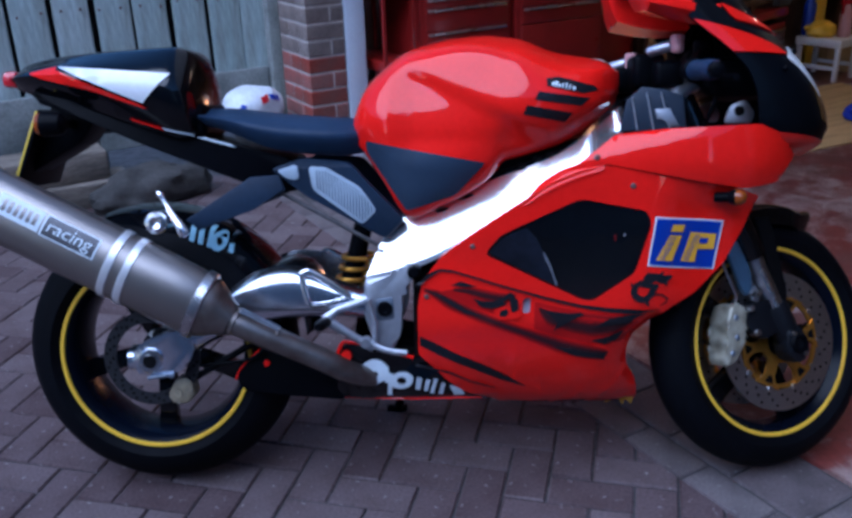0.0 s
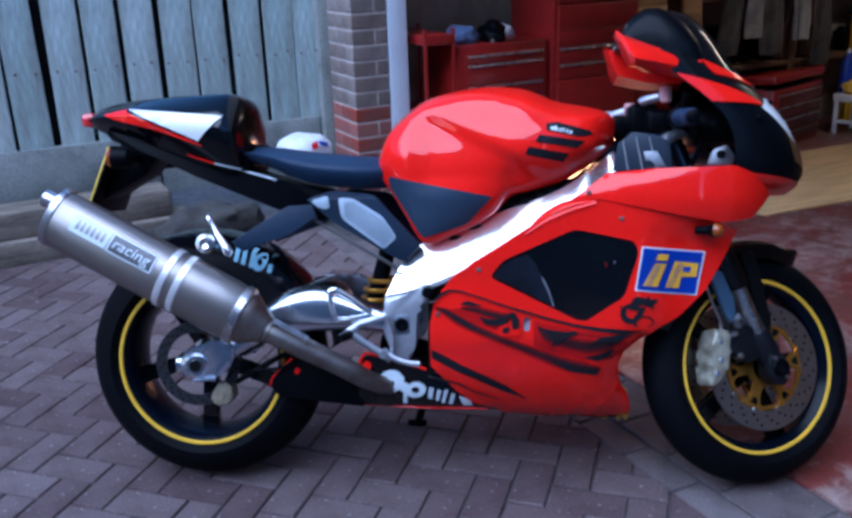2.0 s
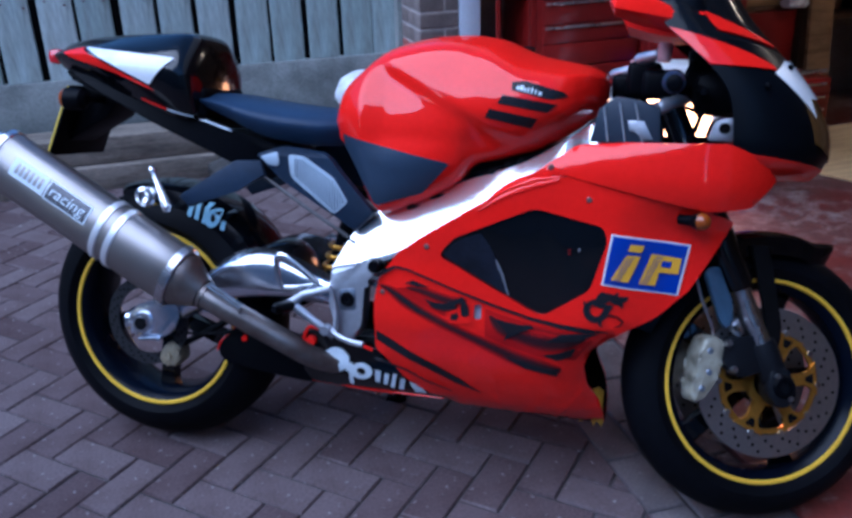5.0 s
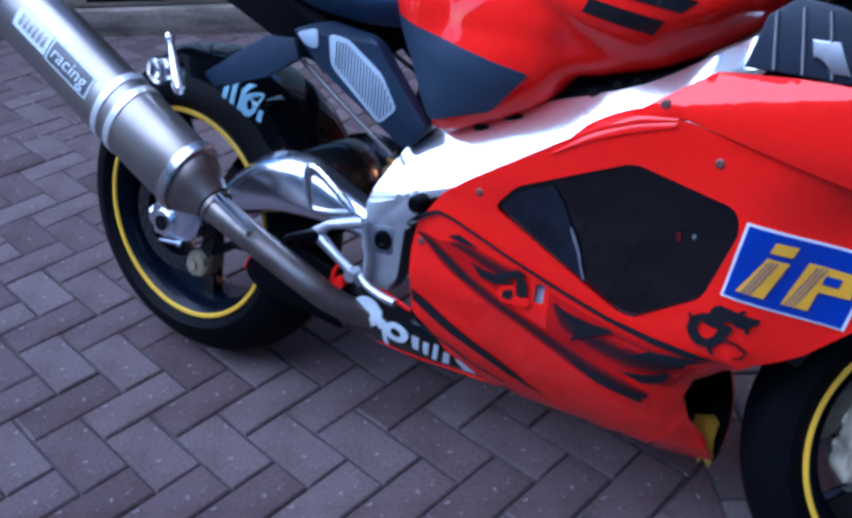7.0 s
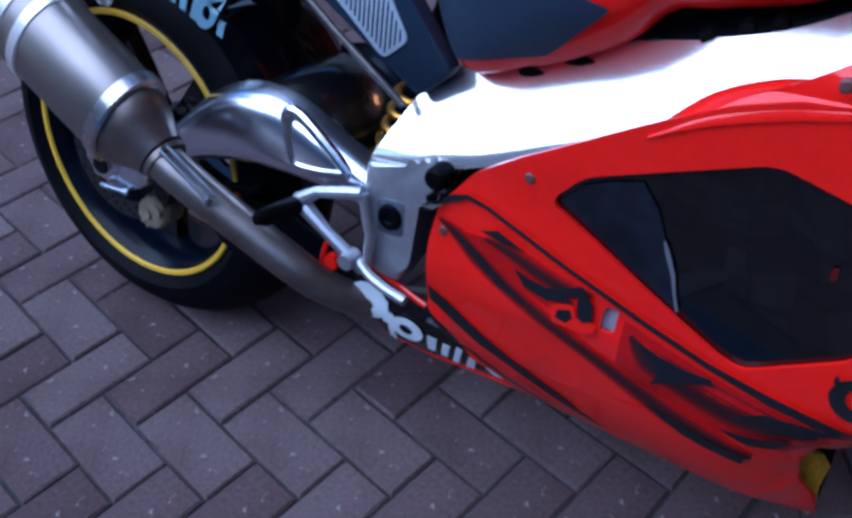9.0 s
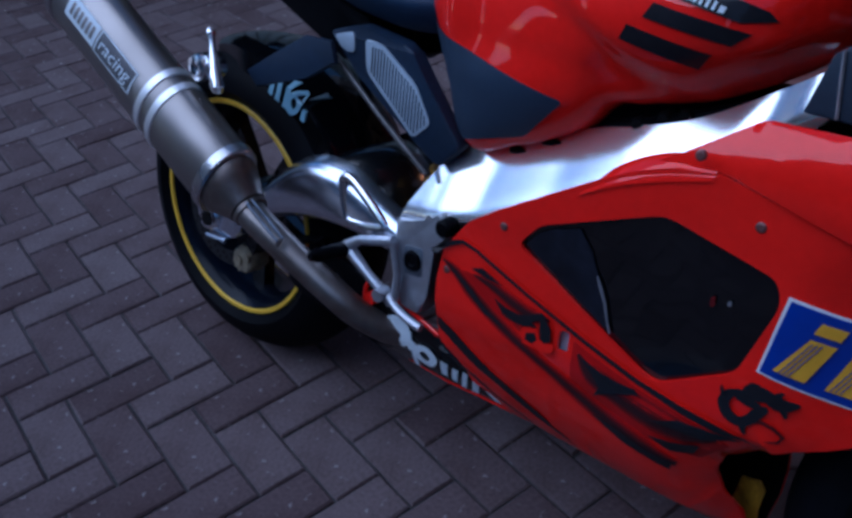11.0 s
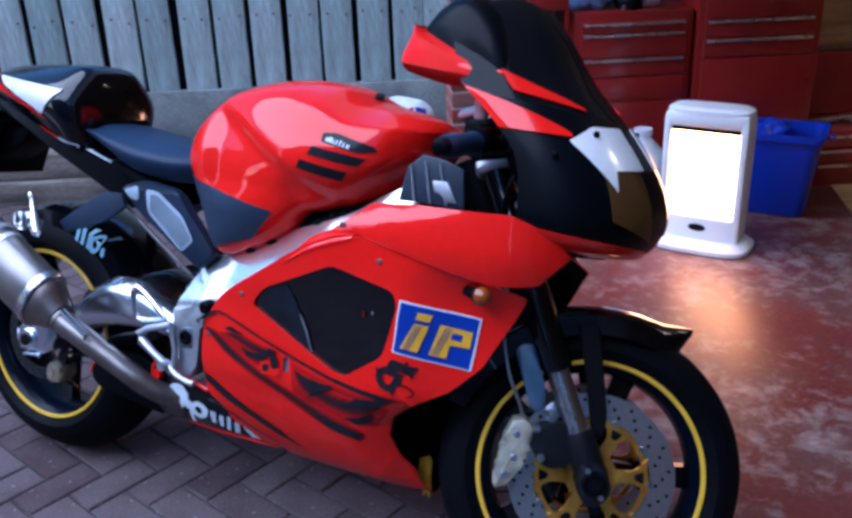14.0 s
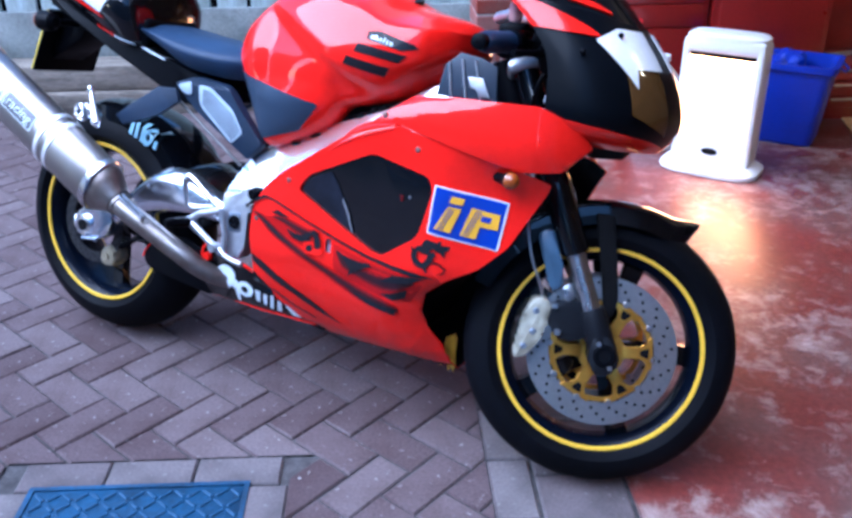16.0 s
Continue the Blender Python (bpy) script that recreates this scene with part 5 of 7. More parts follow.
for path, widths in SMOKE:
    for k, (share, tone) in enumerate(zip((1.0, 0.76, 0.52, 0.28), AIRBRUSH)):
        fine = [tuple(p)[:2] for p in smooth_path([(x, z, 0) for x, z in path], 4)]
        wide = [float(np.interp(q / 4, range(len(widths)), widths)) * share for q in range(len(fine))]
        part("airbrush_band", decal(ribbon(fine, wide), [R], 0.0013 + 0.0006 * k), tone, R, "airbrushed dark red band")
for path, widths in STROKES:
    part("fairing_line", decal(ribbon(path, widths), [R], 0.0044, step=0.012), GRAPHIC, R, "dark graphic line")
for o in SHAPES:
    part("fairing_graphic", decal(o, [R], 0.0050, step=0.012), GRAPHIC, R, "dark logo shape")
part("overflow_hose", decal(ribbon(HOSE, [0.002, 0.005, 0.004, 0.003, 0.003]), [so_window[-1]], 0.004), CAST, R, "thin pale hose behind the vent window")
for path, widths in DRAGON:
    fine = [tuple(p)[:2] for p in smooth_path([(x, z, 0) for x, z in path], 3)]
    part("dragon_mark", decal(ribbon(fine, [1.45 * float(np.interp(q / 3, range(len(widths)), widths)) for q in range(len(fine))]), [R], 0.0030), GRAPHIC, R, "black coiled emblem")
part("dragon_tail", decal(ribbon(*TAIL), [R], 0.0026), AIRBRUSH[2], R, "dark red tail of the emblem")
# bluish reflection at the window's left, painted on as a navy patch
part("window_sheen", decal([(0.768, 0.556), (0.788, 0.582), (0.815, 0.597), (0.846, 0.608), (0.866, 0.586), (0.886, 0.543), (0.898, 0.512), (0.908, 0.484), (0.833, 0.522)], [so_window[-1]], 0.002), WINDOW_SHEEN, R, "navy patch painted for the bluish sheen on the vent window")
part("hose_clip", decal([(1.025, 0.590), (1.030, 0.592), (1.031, 0.581), (1.028, 0.577), (1.025, 0.581)], [so_window[-1]], 0.003), RED_DARK, R, "small red clip behind the vent window")
part("hose_end", decal([(1.045, 0.592), (1.048, 0.594), (1.050, 0.590), (1.048, 0.586), (1.045, 0.588)], [so_window[-1]], 0.003), CAST, R, "pale hose end behind the vent window")
part("slot_frame", decal([(0.780, 0.431), (0.789, 0.438), (0.806, 0.443), (0.811, 0.428), (0.834, 0.430), (0.834, 0.419), (0.824, 0.413), (0.785, 0.411)], [R], 0.0040), RED, R, "red frame of the small slot")
part("slot_mark", decal([(0.789, 0.430), (0.803, 0.436), (0.807, 0.427), (0.801, 0.418), (0.788, 0.419)], [R], 0.0050), GRAPHIC, R, "small dark slot")
LIP_LOW = smooth_path([(0.840, 0.654, 0), (0.890, 0.683, 0), (0.945, 0.706, 0), (1.000, 0.724, 0)], 8)
LIP_TOP = smooth_path([(0.844, 0.664, 0), (0.882, 0.704, 0), (0.935, 0.732, 0), (1.002, 0.746, 0)], 8)
lip = skin(LIP_LOW, LIP_TOP, lambda x, z, v: fairing_width(x, z) + 0.0025 - 0.022 * v ** 2, lambda x: 0.205, 10, -1)
part("fairing_lip", lip, RED, R, "red lip of the fairing over the spar", sharp=0.9)
part("slot_liner", panel([(0.834, 0.420), (0.835, 0.458), (0.857, 0.462), (0.856, 0.422)], lambda x, z: fairing_width(x, z) - 0.012, thick=0.003, step=0.05), MESHY, R, "pale slot behind the logo")

# belly pan
BELLY = rounded([(0.425, 0.232), (0.440, 0.345), (0.470, 0.352), (0.600, 0.318), (0.660, 0.310), (0.74, 0.262), (0.82, 0.205), (0.78, 0.190), (0.60, 0.196), (0.44, 0.216)], 0.012, 3)


def belly_width(x, z):
    return 0.165 * lerp_table([(0.32, 0.80), (0.45, 0.98), (0.58, 1.00), (0.70, 0.86), (0.82, 0.70)], x) * lerp_table([(0.185, 0.50), (0.22, 0.79), (0.27, 0.96), (0.36, 1.0)], z)


for s in (-1, 1):
    bp = part("belly_pan", panel(BELLY, belly_width, (), 0.006, 0.03, s), BLACK, bike, "black belly pan with red edge", sharp=0.9)
    if s < 0:
        edge = smooth_path([(x, -belly_width(x, z) - 0.001, z) for x, z in ((0.428, 0.300), (0.440, 0.345), (0.470, 0.352), (0.600, 0.316))], 6)
        e = bmesh.new()
        tube(e, edge, 0.004, 8)
        part("belly_edge", e, RED, bp, "red edging")
        edge = [(x, -belly_width(x, 0.206) - 0.001, 0.212 - 0.03 * (x - 0.4)) for x in (0.43, 0.48, 0.54, 0.60, 0.65, 0.70, 0.75)]
        e = bmesh.new()
        tube(e, edge, 0.0024, 8)
        part("belly_edge", e, RED, bp, "red edging")
        # the pan runs back beside the tyre
        tl = bmesh.new()
        prism(tl, rounded([(0.250, 0.332), (0.206, 0.288), (0.192, 0.260), (0.214, 0.232), (0.300, 0.222), (0.440, 0.208), (0.450, 0.310), (0.340, 0.338)], 0.012, 3), side_place, -0.118, -0.126, 0.003)
        part("pan_tail", tl, PLASTIC, bp, "black rear end of the belly pan")
        e = bmesh.new()
        tube(e, smooth_path([(0.252, -0.126, 0.331), (0.206, -0.126, 0.287), (0.193, -0.126, 0.260)], 4), 0.0022, 8)
        part("belly_edge", e, RED, bp, "red edging")
        b = bmesh.new()
        tube(b, [(0.266, -0.124, 0.298), (0.266, -0.132, 0.298)], [0.008, 0.007], 14)
        part("belly_knob", b, RED, bp, "small red cap")
        b = bmesh.new()
        tube(b, [(0.452, -0.158, 0.322), (0.452, -0.170, 0.322)], [0.013, 0.011], 14)
        part("belly_knob", b, RED, bp, "small red cap")
        ring = [(0.511 + 0.032 * math.cos(q) + 0.004 * math.sin(q), 0.283 + 0.031 * math.sin(q)) for q in [2 * math.pi * k / 18 for k in range(18)]]
        core = [(0.508 + 0.013 * math.cos(q), 0.278 + 0.009 * math.sin(q)) for q in [2 * math.pi * k / 10 for k in range(10)]]
        part("belly_mark", decal(ring, [bp], 0.003, [core]), LETTER, bp, "white logo shape on the belly pan")
        ring = [(0.572 + 0.026 * math.cos(q) + 0.004 * math.sin(q), 0.262 + 0.022 * math.sin(q)) for q in [2 * math.pi * k / 18 for k in range(18)]]
        core = [(0.572 + 0.011 * math.cos(q), 0.262 + 0.009 * math.sin(q)) for q in [2 * math.pi * k / 10 for k in range(10)]]
        part("belly_mark", decal(ring, [bp], 0.003, [core]), LETTER, bp, "white logo shape on the belly pan")
        for o in ([(0.534, 0.300), (0.544, 0.298), (0.546, 0.256), (0.534, 0.258)], [(0.545, 0.282), (0.554, 0.280), (0.548, 0.222), (0.538, 0.224)],
                  [(0.606, 0.270), (0.618, 0.266), (0.612, 0.236), (0.602, 0.238)], [(0.626, 0.262), (0.636, 0.260), (0.628, 0.230), (0.620, 0.232)],
                  [(0.644, 0.262), (0.652, 0.260), (0.642, 0.222), (0.634, 0.224)], [(0.660, 0.250), (0.670, 0.248), (0.662, 0.218), (0.652, 0.220)],
                  [(0.678, 0.242), (0.704, 0.234), (0.712, 0.212), (0.688, 0.212)]):
            part("belly_mark", decal(o, [bp], 0.003), LETTER, bp, "white logo shape on the belly pan")

# ---- nose, screen, headlights ----
NOSE = [  # z, rear x, half width there, tip x
    (0.738, 1.385, 0.085, 1.480), (0.765, 1.345, 0.190, 1.500), (0.800, 1.318, 0.222, 1.508), (0.840, 1.313, 0.222, 1.500), (0.880, 1.308, 0.217, 1.482),
    (0.920, 1.292, 0.212, 1.456), (0.955, 1.262, 0.207, 1.428), (0.985, 1.228, 0.202, 1.402), (1.015, 1.190, 0.197, 1.374), (1.045, 1.162, 0.190, 1.346),
    (1.090, 1.146, 0.174, 1.314), (1.140, 1.132, 0.144, 1.280), (1.180, 1.122, 0.096, 1.238), (1.192, 1.126, 0.034, 1.206)]

NOSE_FINE = spline_rows(NOSE, 10)
NOSE_Z = [r[0] for r in NOSE_FINE]


def nose_at(z, a, lift=0.0):
    """A point of the nose's skin at height z; a runs from 0 at the tip to 90 degrees at the right-hand rear edge."""
    row = [float(np.interp(z, NOSE_Z, [r[i] for r in NOSE_FINE])) for i in (1, 2, 3)]
    c, s = math.cos(radians(abs(a))), math.sin(radians(abs(a)))
    e = 0.86
    x = row[0] + (row[2] - row[0]) * c ** e
    y = -row[1] * s ** e * (1 if a >= 0 else -1)
    d = Vector((c, -s * (1 if a >= 0 else -1), 0.35)).normalized()
    return Vector((x, y, z)) + d * lift


def nose_shell(z0, z1, a0, a1, nz, na, lift=0.0, thick=0.004):
    bm = bmesh.new()
    rows = [[nose_at(z0(t) + (z1(t) - z0(t)) * i / nz, a0 + (a1 - a0) * t, lift) for t in [j / na for j in range(na + 1)]] for i in range(nz + 1)]
    loft(bm, rows, False)
    mid = Vector((1.30, 0, 0.86))
    verts = bm.verts[:]
    back = {v: bm.verts.new(v.co + (mid - v.co).normalized() * thick) for v in verts}
    rim = [e for e in bm.edges if len(e.link_faces) == 1]
    for f in bm.faces[:]:
        bm.faces.new([back[v] for v in reversed(f.verts)])
    for e in rim:
        p, q = e.verts
        bm.faces.new([p, q, back[q], back[p]])
    return bm


def flat(z):
    return lambda t: z


cowl = part("nose_cowl", nose_shell(lambda t: 0.748 + 0.050 * abs(2 * t - 1) ** 0.8, lambda t: 0.975 + 0.04 * abs(2 * t - 1), -90, 90, 16, 48), NOSE_BLACK, bike, "black nose cowl", sharp=0.9)
part("nose_chin", nose_shell(flat(0.738), lambda t: 0.746 + 0.050 * abs(2 * t - 1) ** 0.8, -90, 90, 5, 48, 0.003), RED, cowl, "red chin below the nose cowl", sharp=0.9)
for s in (-1, 1):
    a0, a1 = (50, 90) if s > 0 else (-50, -90)
    part("cowl_flank", nose_shell(lambda t: 0.950 + 0.006 * t, lambda t: 0.956 + 0.066 * t ** 0.85, a0, a1, 6, 16, 0.004), RED, cowl, "red flank of the cowl")
    a0, a1 = (28, 66) if s > 0 else (-28, -66)
    part("cowl_upper_flank", nose_shell(lambda t: 0.994 + 0.026 * t, lambda t: 0.998 + 0.056 * t, a0, a1, 5, 16, 0.005), RED, cowl, "red strip along the screen")
screen = part("windscreen", nose_shell(lambda t: 0.975 + 0.04 * abs(2 * t - 1), flat(1.192), -90, 90, 14, 36, 0.0, 0.003), SMOKED, bike, "dark smoked windscreen", sharp=0.9)
for s in (-1, 1):
    f = 1 if s < 0 else -1
    part("headlight", nose_shell(lambda t: 0.775 + 0.040 * t, lambda t: 0.895 + 0.012 * t, f * 12, f * 42, 8, 12, 0.0035, 0.003), LENS, cowl, "amber-tinted headlight lens")
    part("headlight_cover", nose_shell(lambda t: 0.898 - 0.036 * min(1, max(0, (t - 0.56) / 0.06)) + 0.078 * max(0, (t - 0.62) / 0.38), lambda t: 0.968 - 0.024 * max(0, (t - 0.55) / 0.45),
                                       f * 7, f * 54, 8, 24, 0.005, 0.002), WHITE, cowl, "white panel above the headlight")
    b = bmesh.new()
    p = nose_at(0.955, f * 34, 0.008)
    bmesh.ops.create_uvsphere(b, u_segments=12, v_segments=8, radius=0.006, matrix=Matrix.Translation(p))
    part("cowl_bolt", b, PLASTIC, cowl)
    b = bmesh.new()
    p = nose_at(0.918, f * 68, 0.008)
    bmesh.ops.create_uvsphere(b, u_segments=12, v_segments=8, radius=0.006, matrix=Matrix.Translation(p))
    part("cowl_bolt", b, PLASTIC, cowl)

# mirrors: a red winged hull with a sharp rear corner, a black dome above it, and a short black joint to the cowl
HULL = [  # x, then (distance from the middle, height): inner top, outer corner, keel
    (1.050, (0.147, 1.126), (0.152, 1.121), (0.150, 1.117)), (1.060, (0.148, 1.121), (0.180, 1.101), (0.172, 1.094)), (1.072, (0.149, 1.116), (0.226, 1.070), (0.208, 1.058)),
    (1.084, (0.150, 1.112), (0.250, 1.052), (0.226, 1.038)), (1.130, (0.157, 1.094), (0.226, 1.046), (0.198, 1.024)), (1.183, (0.165, 1.074), (0.192, 1.040), (0.170, 1.015)),
    (1.242, (0.172, 1.053), (0.174, 1.034), (0.156, 1.014)), (1.250, (0.166, 1.048), (0.168, 1.034), (0.152, 1.018))]
DOME = [(1.070, 0.122), (1.074, 0.140), (1.090, 0.163), (1.120, 0.184), (1.150, 0.186), (1.180, 0.172), (1.210, 0.148), (1.235, 0.115), (1.252, 0.070), (1.258, 0.045)]  # x, height over 1.0
for s in (-1, 1):
    hull = bmesh.new()
    rings = []
    for x, top, out, keel in HULL:
        pts = [(0.095, top[1] - 0.004), top]
        for k in (1, 2, 3):  # the outer face swells a little
            f = k / 4
            pts.append((top[0] + (out[0] - top[0]) * f + 0.004 * math.sin(math.pi * f), top[1] + (out[1] - top[1]) * f + 0.006 * math.sin(math.pi * f)))
        pts += [out, ((out[0] + keel[0]) / 2 + 0.002, (out[1] + keel[1]) / 2 - 0.001), keel, (0.100, keel[1] + 0.012)]
        rings.append([(x, s * y, z) for y, z in pts])
    head = part("mirror_shell", loft(hull, rings), RED, bike, "red mirror shell with a sharp outer corner", sharp=0.5)
    dome = bmesh.new()
    rings = []
    for x, h in DOME:
        base = float(np.interp(x, [r[0] for r in HULL], [r[1][1] for r in HULL])) - 0.006
        edge = float(np.interp(x, [r[0] for r in HULL], [r[1][0] for r in HULL])) + 0.012 * math.sin(math.pi * (x - 1.07) / 0.19)
        top = max(1.0 + h, base + 0.004)
        rings.append([(x, s * (0.092 + (edge - 0.092) * math.copysign(abs(math.cos(b)) ** 0.7, math.cos(b))), base + (top - base) * math.sin(b) ** 0.8) for b in [math.pi * j / 14 for j in range(15)]])
    part("mirror_head", loft(dome, rings), NOSE_BLACK, head, "black upper half of the mirror", sharp=0.9)
    glass = bmesh.new()
    prism(glass, rounded([(0.050, 1.108), (0.140, 1.112), (0.135, 1.140), (0.105, 1.152), (0.062, 1.145)], 0.010, 3), lambda y, z, t: (1.064 + t + 0.30 * (z - 1.10), s * y, z), 0.0, 0.004)
    part("mirror_glass", glass, CHROME, head, "mirror glass")
    armb = bmesh.new()
    tube(armb, smooth_path([(1.225, s * 0.160, 1.034), (1.250, s * 0.164, 1.028), (1.270, s * 0.158, 1.022)], 4), 0.015, 12)
    part("mirror_arm", armb, PLASTIC, head)

# ---- cockpit ----
ck = bmesh.new()
box(ck, 1.235, 1.40, -0.12, 0.12, 0.86, 0.95, 0.03)
dash = part("instrument_pod", ck, PLASTIC, bike, "black instrument pod")
for y in (-0.05, 0.04):
    g = bmesh.new()
    tube(g, [(1.25, y, 0.925), (1.222, y, 0.935), (1.215, y, 0.938)], [0.042, 0.045, 0.040], 24)
    part("gauge", g, PLASTIC, dash)
for s in (-1, 1):
    ip = bmesh.new()
    prism(ip, [(1.060, 0.866), (1.045, 0.800), (1.185, 0.800), (1.178, 0.872), (1.140, 0.886), (1.092, 0.892)], side_place, s * 0.150, s * 0.158, 0.004)
    io = part("inner_cowl", ip, INNER_GREY, bike, "grey ridged inner cowl panel")
    for k in range(3):
        rb = bmesh.new()
        tube(rb, [(1.070 + 0.030 * k, s * 0.160, 0.872 + 0.008 * min(k, 1)), (1.082 + 0.034 * k, s * 0.160, 0.803)], 0.0022, 6)
        part("inner_rib", rb, CAST, io)
    bk = bmesh.new()
    prism(bk, [(1.117, 0.846), (1.149, 0.847), (1.170, 0.809), (1.146, 0.808), (1.138, 0.826), (1.123, 0.824)], side_place, s * 0.140, s * 0.162, 0.003)
    part("inner_bracket", bk, CAST, io, "bare alloy bracket")
    al = bmesh.new()
    prism(al, rounded([(1.270, 0.812), (1.282, 0.850), (1.315, 0.862), (1.335, 0.835), (1.330, 0.812)], 0.008, 2), side_place, s * 0.120, s * 0.128, 0.003)
    part("stay_plate", al, CAST, io, "drilled alloy stay")
    ho = bmesh.new()
    lathe(ho, [(0, s * 0.1295), (0.011, s * 0.1295), (0.011, s * 0.126)], Matrix.Translation((1.302, 0, 0.838)), 14)
    part("stay_hole", ho, ENGINE, io)
tc = steer_box(-0.045, 0.045, -0.135, 0.135, -0.015, 0.015, RAKE, (1.158, 0, 0.872), 0.012)
clamp = part("top_yoke", tc, CAST, bike, "alloy top yoke")
tc = steer_box(-0.045, 0.045, -0.125, 0.125, -0.018, 0.018, RAKE, (1.238, 0, 0.690), 0.012)
part("lower_yoke", tc, PLASTIC, bike)
hs = bmesh.new()
tube(hs, [STEER @ (PIVOT + AXIS * 0.42), STEER @ (PIVOT + AXIS * 0.66)], 0.035, 16)
part("head_stock", hs, PLASTIC, bike)
for s in (-1, 1):
    root = Vector((1.155, s * 0.105, 0.915))
    end = Vector((1.058, s * 0.350, 0.856))
    d = (end - root).normalized()
    bar = bmesh.new()
    tube(bar, [STEER @ root, STEER @ (root + d * 0.13)], 0.011, 12)
    bo = part("handlebar", bar, PLASTIC, bike, "black clip-on handlebar")
    gr = bmesh.new()
    tube(gr, [STEER @ (root + d * q) for q in (0.118, 0.122, 0.15, 0.19, 0.235, 0.245)], [0.017, 0.022, 0.020, 0.021, 0.020, 0.017], 16)
    part("grip", gr, SEAT, bo, "black rubber grip")
    we = bmesh.new()
    tube(we, [STEER @ (root + d * q) for q in (0.243, 0.247, 0.262, 0.265)], [0.012, 0.016, 0.015, 0.010], 16)
    part("bar_end", we, PLASTIC, bo)
    sw = bmesh.new()
    tube(sw, [STEER @ (root + d * q) for q in (0.072, 0.078, 0.110, 0.116)], [0.018, 0.025, 0.025, 0.018], 14)
    part("switch_block", sw, PLASTIC, bo)
    lever = bmesh.new()
    tube(lever, smooth_path([STEER @ (root + d * 0.06 + Vector((0.045, 0, -0.006))), STEER @ (root + d * 0.13 + Vector((0.062, 0, -0.012))), STEER @ (root + d * 0.235 + Vector((0.055, 0, -0.012)))], 5), 0.0065, 8)
    part("brake_lever" if s < 0 else "clutch_lever", lever, PLASTIC, bo)
    res = bmesh.new()
    p = STEER @ (root + d * 0.03 + Vector((0.055, 0, 0.045)))
    tube(res, [p + Vector((0, 0, -0.022)), p + Vector((0, 0, -0.018)), p + Vector((0, 0, 0.016)), p + Vector((0, 0, 0.022))], [0.016, 0.022, 0.024, 0.021], 18)
    part("fluid_reservoir", res, PLASTIC, bo, "fluid reservoir")
    cb = bmesh.new()
    tube(cb, smooth_path([STEER @ (root + d * 0.06), STEER @ (root + Vector((0.08, s * 0.03, 0.0))), (1.255, s * 0.11, 0.86), (1.23, s * 0.08, 0.78)], 5), 0.005, 8)
    part("control_cable", cb, PLASTIC, bo)
# clamps and pots over the top yoke
for name, x0, x1, y0, y1, z0, z1 in (("bar_clamp", 1.062, 1.128, 0.075, 0.150, 0.886, 0.945), ("bar_clamp", 1.135, 1.198, -0.085, -0.020, 0.890, 0.950), ("lock_cover", 1.100, 1.172, -0.020, 0.080, 0.890, 0.968)):
    part(name, boxed(x0, x1, y0, y1, z0, z1, bevel=0.014, seg=3), PLASTIC, clamp)
for s, at_x, at_y, at_z in ((-1, 1.142, -0.079, 0.975), (1, 1.080, 0.104, 0.950)):
    mc = bmesh.new()
    tube(mc, [(at_x - 0.022, at_y + 0.012, at_z - 0.010), (at_x - 0.016, at_y + 0.010, at_z - 0.006), (at_x + 0.022, at_y - 0.010, at_z + 0.004), (at_x + 0.028, at_y - 0.012, at_z + 0.006)], [0.009, 0.012, 0.012, 0.008], 14)
    mo = part("master_cylinder", mc, CAST, clamp, "bare alloy master cylinder")
    pot = bmesh.new()
    tube(pot, [(at_x + 0.034, at_y - 0.018, at_z + z) for z in (-0.012, -0.008, 0.022, 0.026)], [0.010, 0.014, 0.015, 0.012], 14)
    part("fluid_pot", pot, PINK, mo, "pinkish translucent fluid pot")
ig = bmesh.new()
lathe(ig, [(0, 0.030), (0.014, 0.030), (0.018, 0.024), (0.020, 0.0)], STEER @ Matrix.Translation((1.150, 0, 0.885)) @ Matrix.Rotation(radians(90), 4, "X") @ Matrix.Rotation(math.pi, 4, "X"), 20)
part("ignition_lock", ig, CAST, clamp)

# side stand on the far side
ss = bmesh.new()
tube(ss, [(0.60, 0.14, 0.30), (0.56, 0.20, 0.16), (0.53, 0.262, 0.056)], [0.014, 0.012, 0.012], 10)
tube(ss, [(0.50, 0.262, 0.052), (0.555, 0.268, 0.052)], [0.014, 0.014], 10)
part("side_stand", ss, PLASTIC, bike)

# ---- the garage and driveway: u into the garage, s along its front, 33 degrees from the motorcycle's line ----
GAR = pose(1.57, 0, 0, 0, 0, 33)


def at(u, s, z=0.0, turn=0.0):
    return GAR @ pose(u, s, z, 0, 0, turn)


# ground to the horizon, below the bricks
g = bmesh.new()
bmesh.ops.create_grid(g, x_segments=8, y_segments=8, size=300)
solid("ground", g, SAND, Matrix.Translation((0, 0, -0.007)), "dark ground below the block paving", "ground", "structure")
slab = boxed(0.0, 5.6, -2.6, 3.30, -0.20, 0.004, bevel=0.003)
solid("garage_floor", slab, FLOOR_RED, GAR, "worn red painted concrete garage floor", "floor", "structure")

